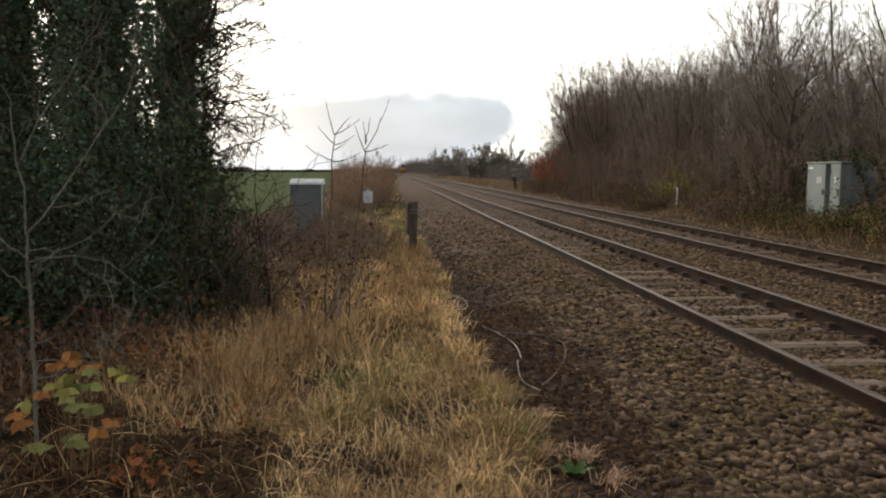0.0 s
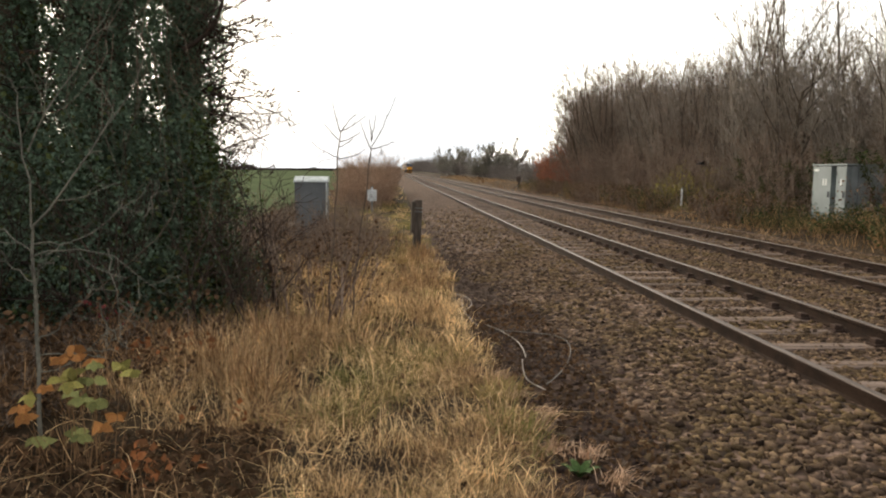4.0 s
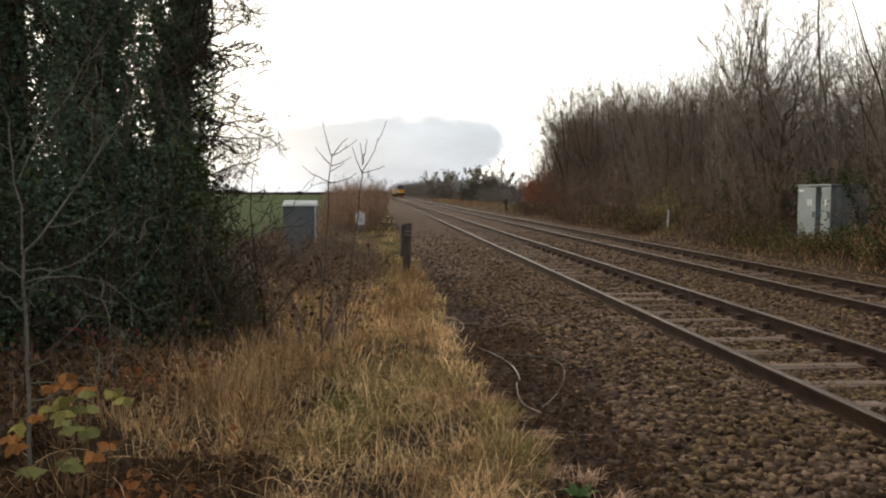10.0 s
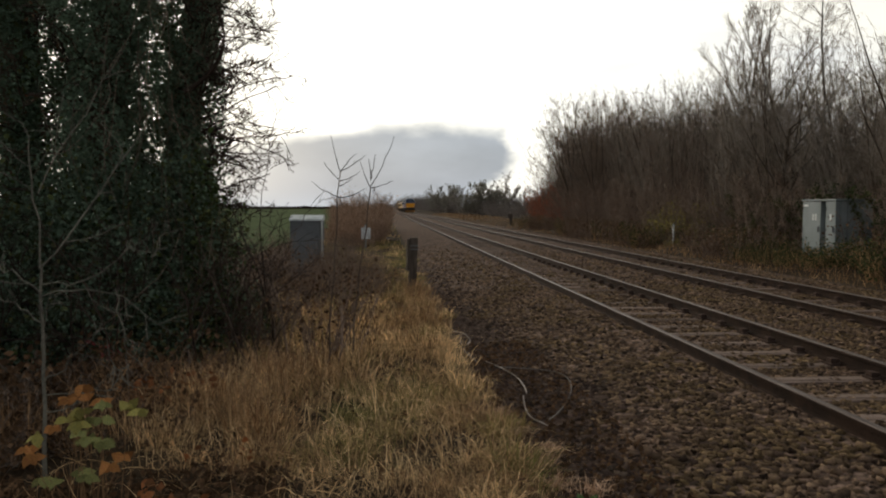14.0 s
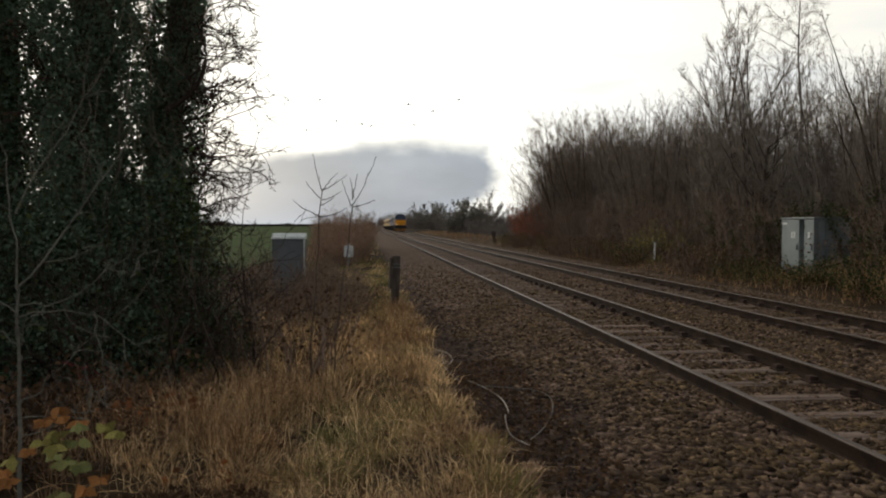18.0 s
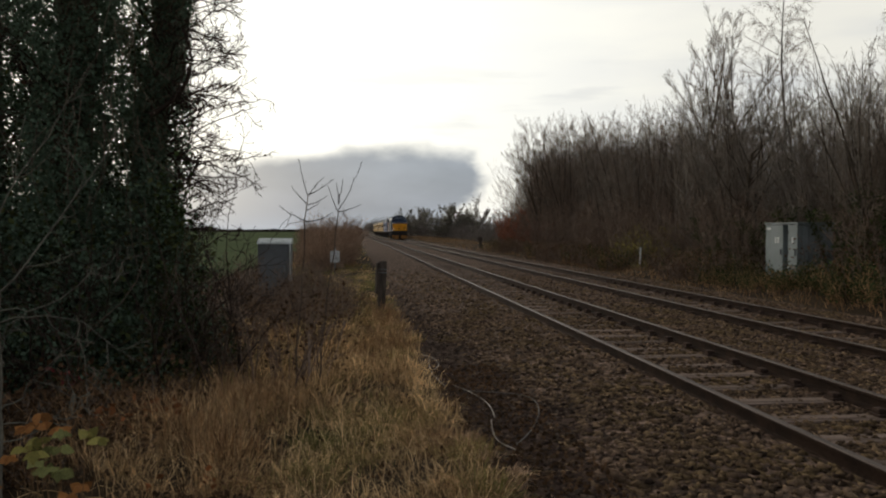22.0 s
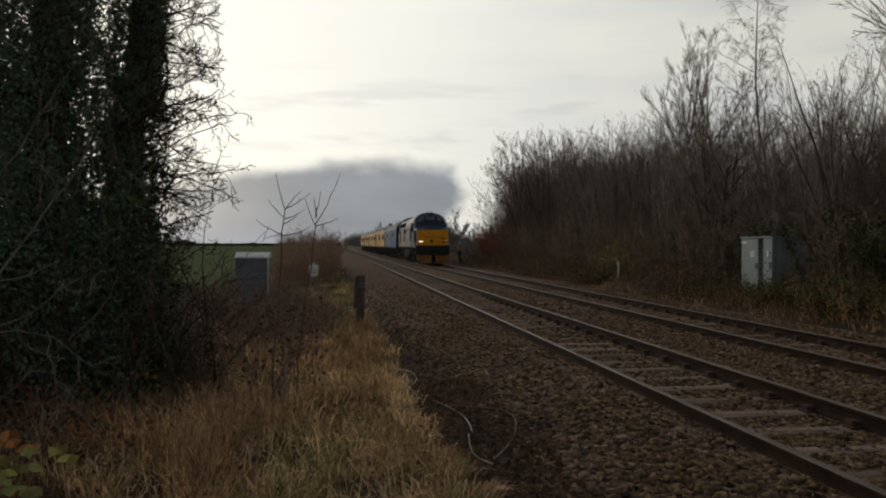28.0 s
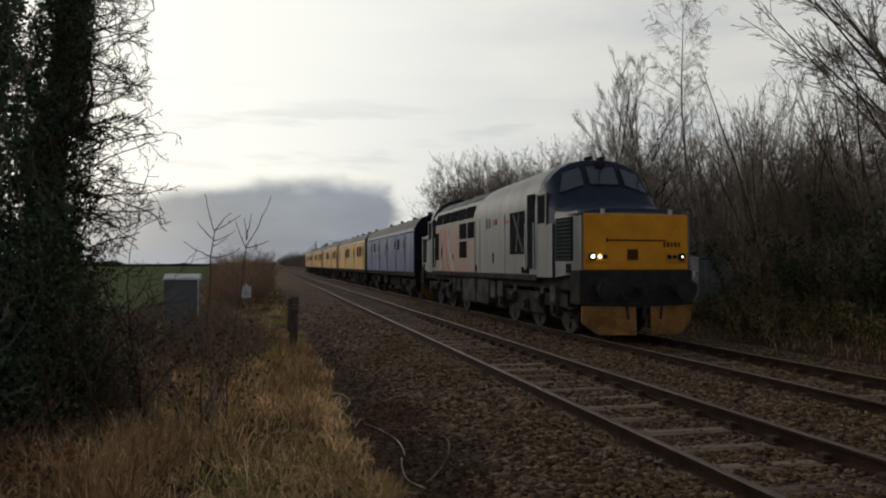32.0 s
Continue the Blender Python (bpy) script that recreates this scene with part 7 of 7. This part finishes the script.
# ---- what moves ----
TRAIN = [(0, 392), (3, 356), (9, 283), (13, 236), (16, 201), (19, 166), (20, 154), (21, 142), (22, 129.5), (23, 117.4), (25, 94), (28, 59.5), (29, 48.3), (30, 37.0), (31, 26.0), (32, 15.05)]


def motions():
    ts = np.array([t for t, _ in TRAIN], "d")
    ys = np.array([y for _, y in TRAIN], "d")
    for thing, back, sets, radius in coaches:
        walk(thing, [(t, pose(FAR_TRACK, y + back, 0)) for t, y in TRAIN])
        for k, ws in enumerate(sets):
            rows = []
            for f in range(0, 961):
                t = f / FPS
                turned = (ys[0] - np.interp(t, ts, ys)) / radius
                rows.append((t, Matrix.Translation(ws.location) @ Matrix.Rotation(turned, 4, "X")))
            walk(ws, rows)
    rng = np.random.default_rng(77)
    lags = [(0, 0, 0), (-3.5, 6, -1.0), (-8, -4, -2.6), (-13.5, 5, -3.6), (-15, 10, -3.3), (-6, 14, -3.0), (-19, 3, -4.2), (-21, -6, -1.5), (-24, 8, -5.0)]
    for (bird, wings), (dx, dy, dz) in zip(birds, lags):
        rows = []
        for t in (0, 8, 16, 17, 18, 19, 20, 24, 32):
            x = 15.2 * (t - 17.0) - 1.0 + dx
            rows.append((t, pose(x, 120 + dy, 21.5 + dz + 0.6 * math.sin(t * 1.7 + dy), 0, 0, 0)))
        walk(bird, rows)
        for s, w in zip((-1, 1), wings):
            ph = rng.uniform(0, 6)
            walk(w, [(t, Matrix.Rotation(s * radians(28) * math.sin(t * 22 + ph), 4, "X")) for t in np.concatenate(([0], np.arange(15.5, 20.51, 0.0667), [32]))])

    # one bird crosses low over the bank
    walk(low_bird, [(t, pose(14.0 * (t - 3.0) - 1.8, 30, 1.9 + 0.1 * math.sin(t), 0, 0, 0)) for t in (0, 2.5, 3.0, 3.5, 32)])
    for s, w in zip((-1, 1), low_wings):
        walk(w, [(t, Matrix.Rotation(s * radians(35) * math.sin(t * 30), 4, "X")) for t in np.concatenate(([0], np.arange(2.0, 4.01, 0.0667), [32]))])


motions()
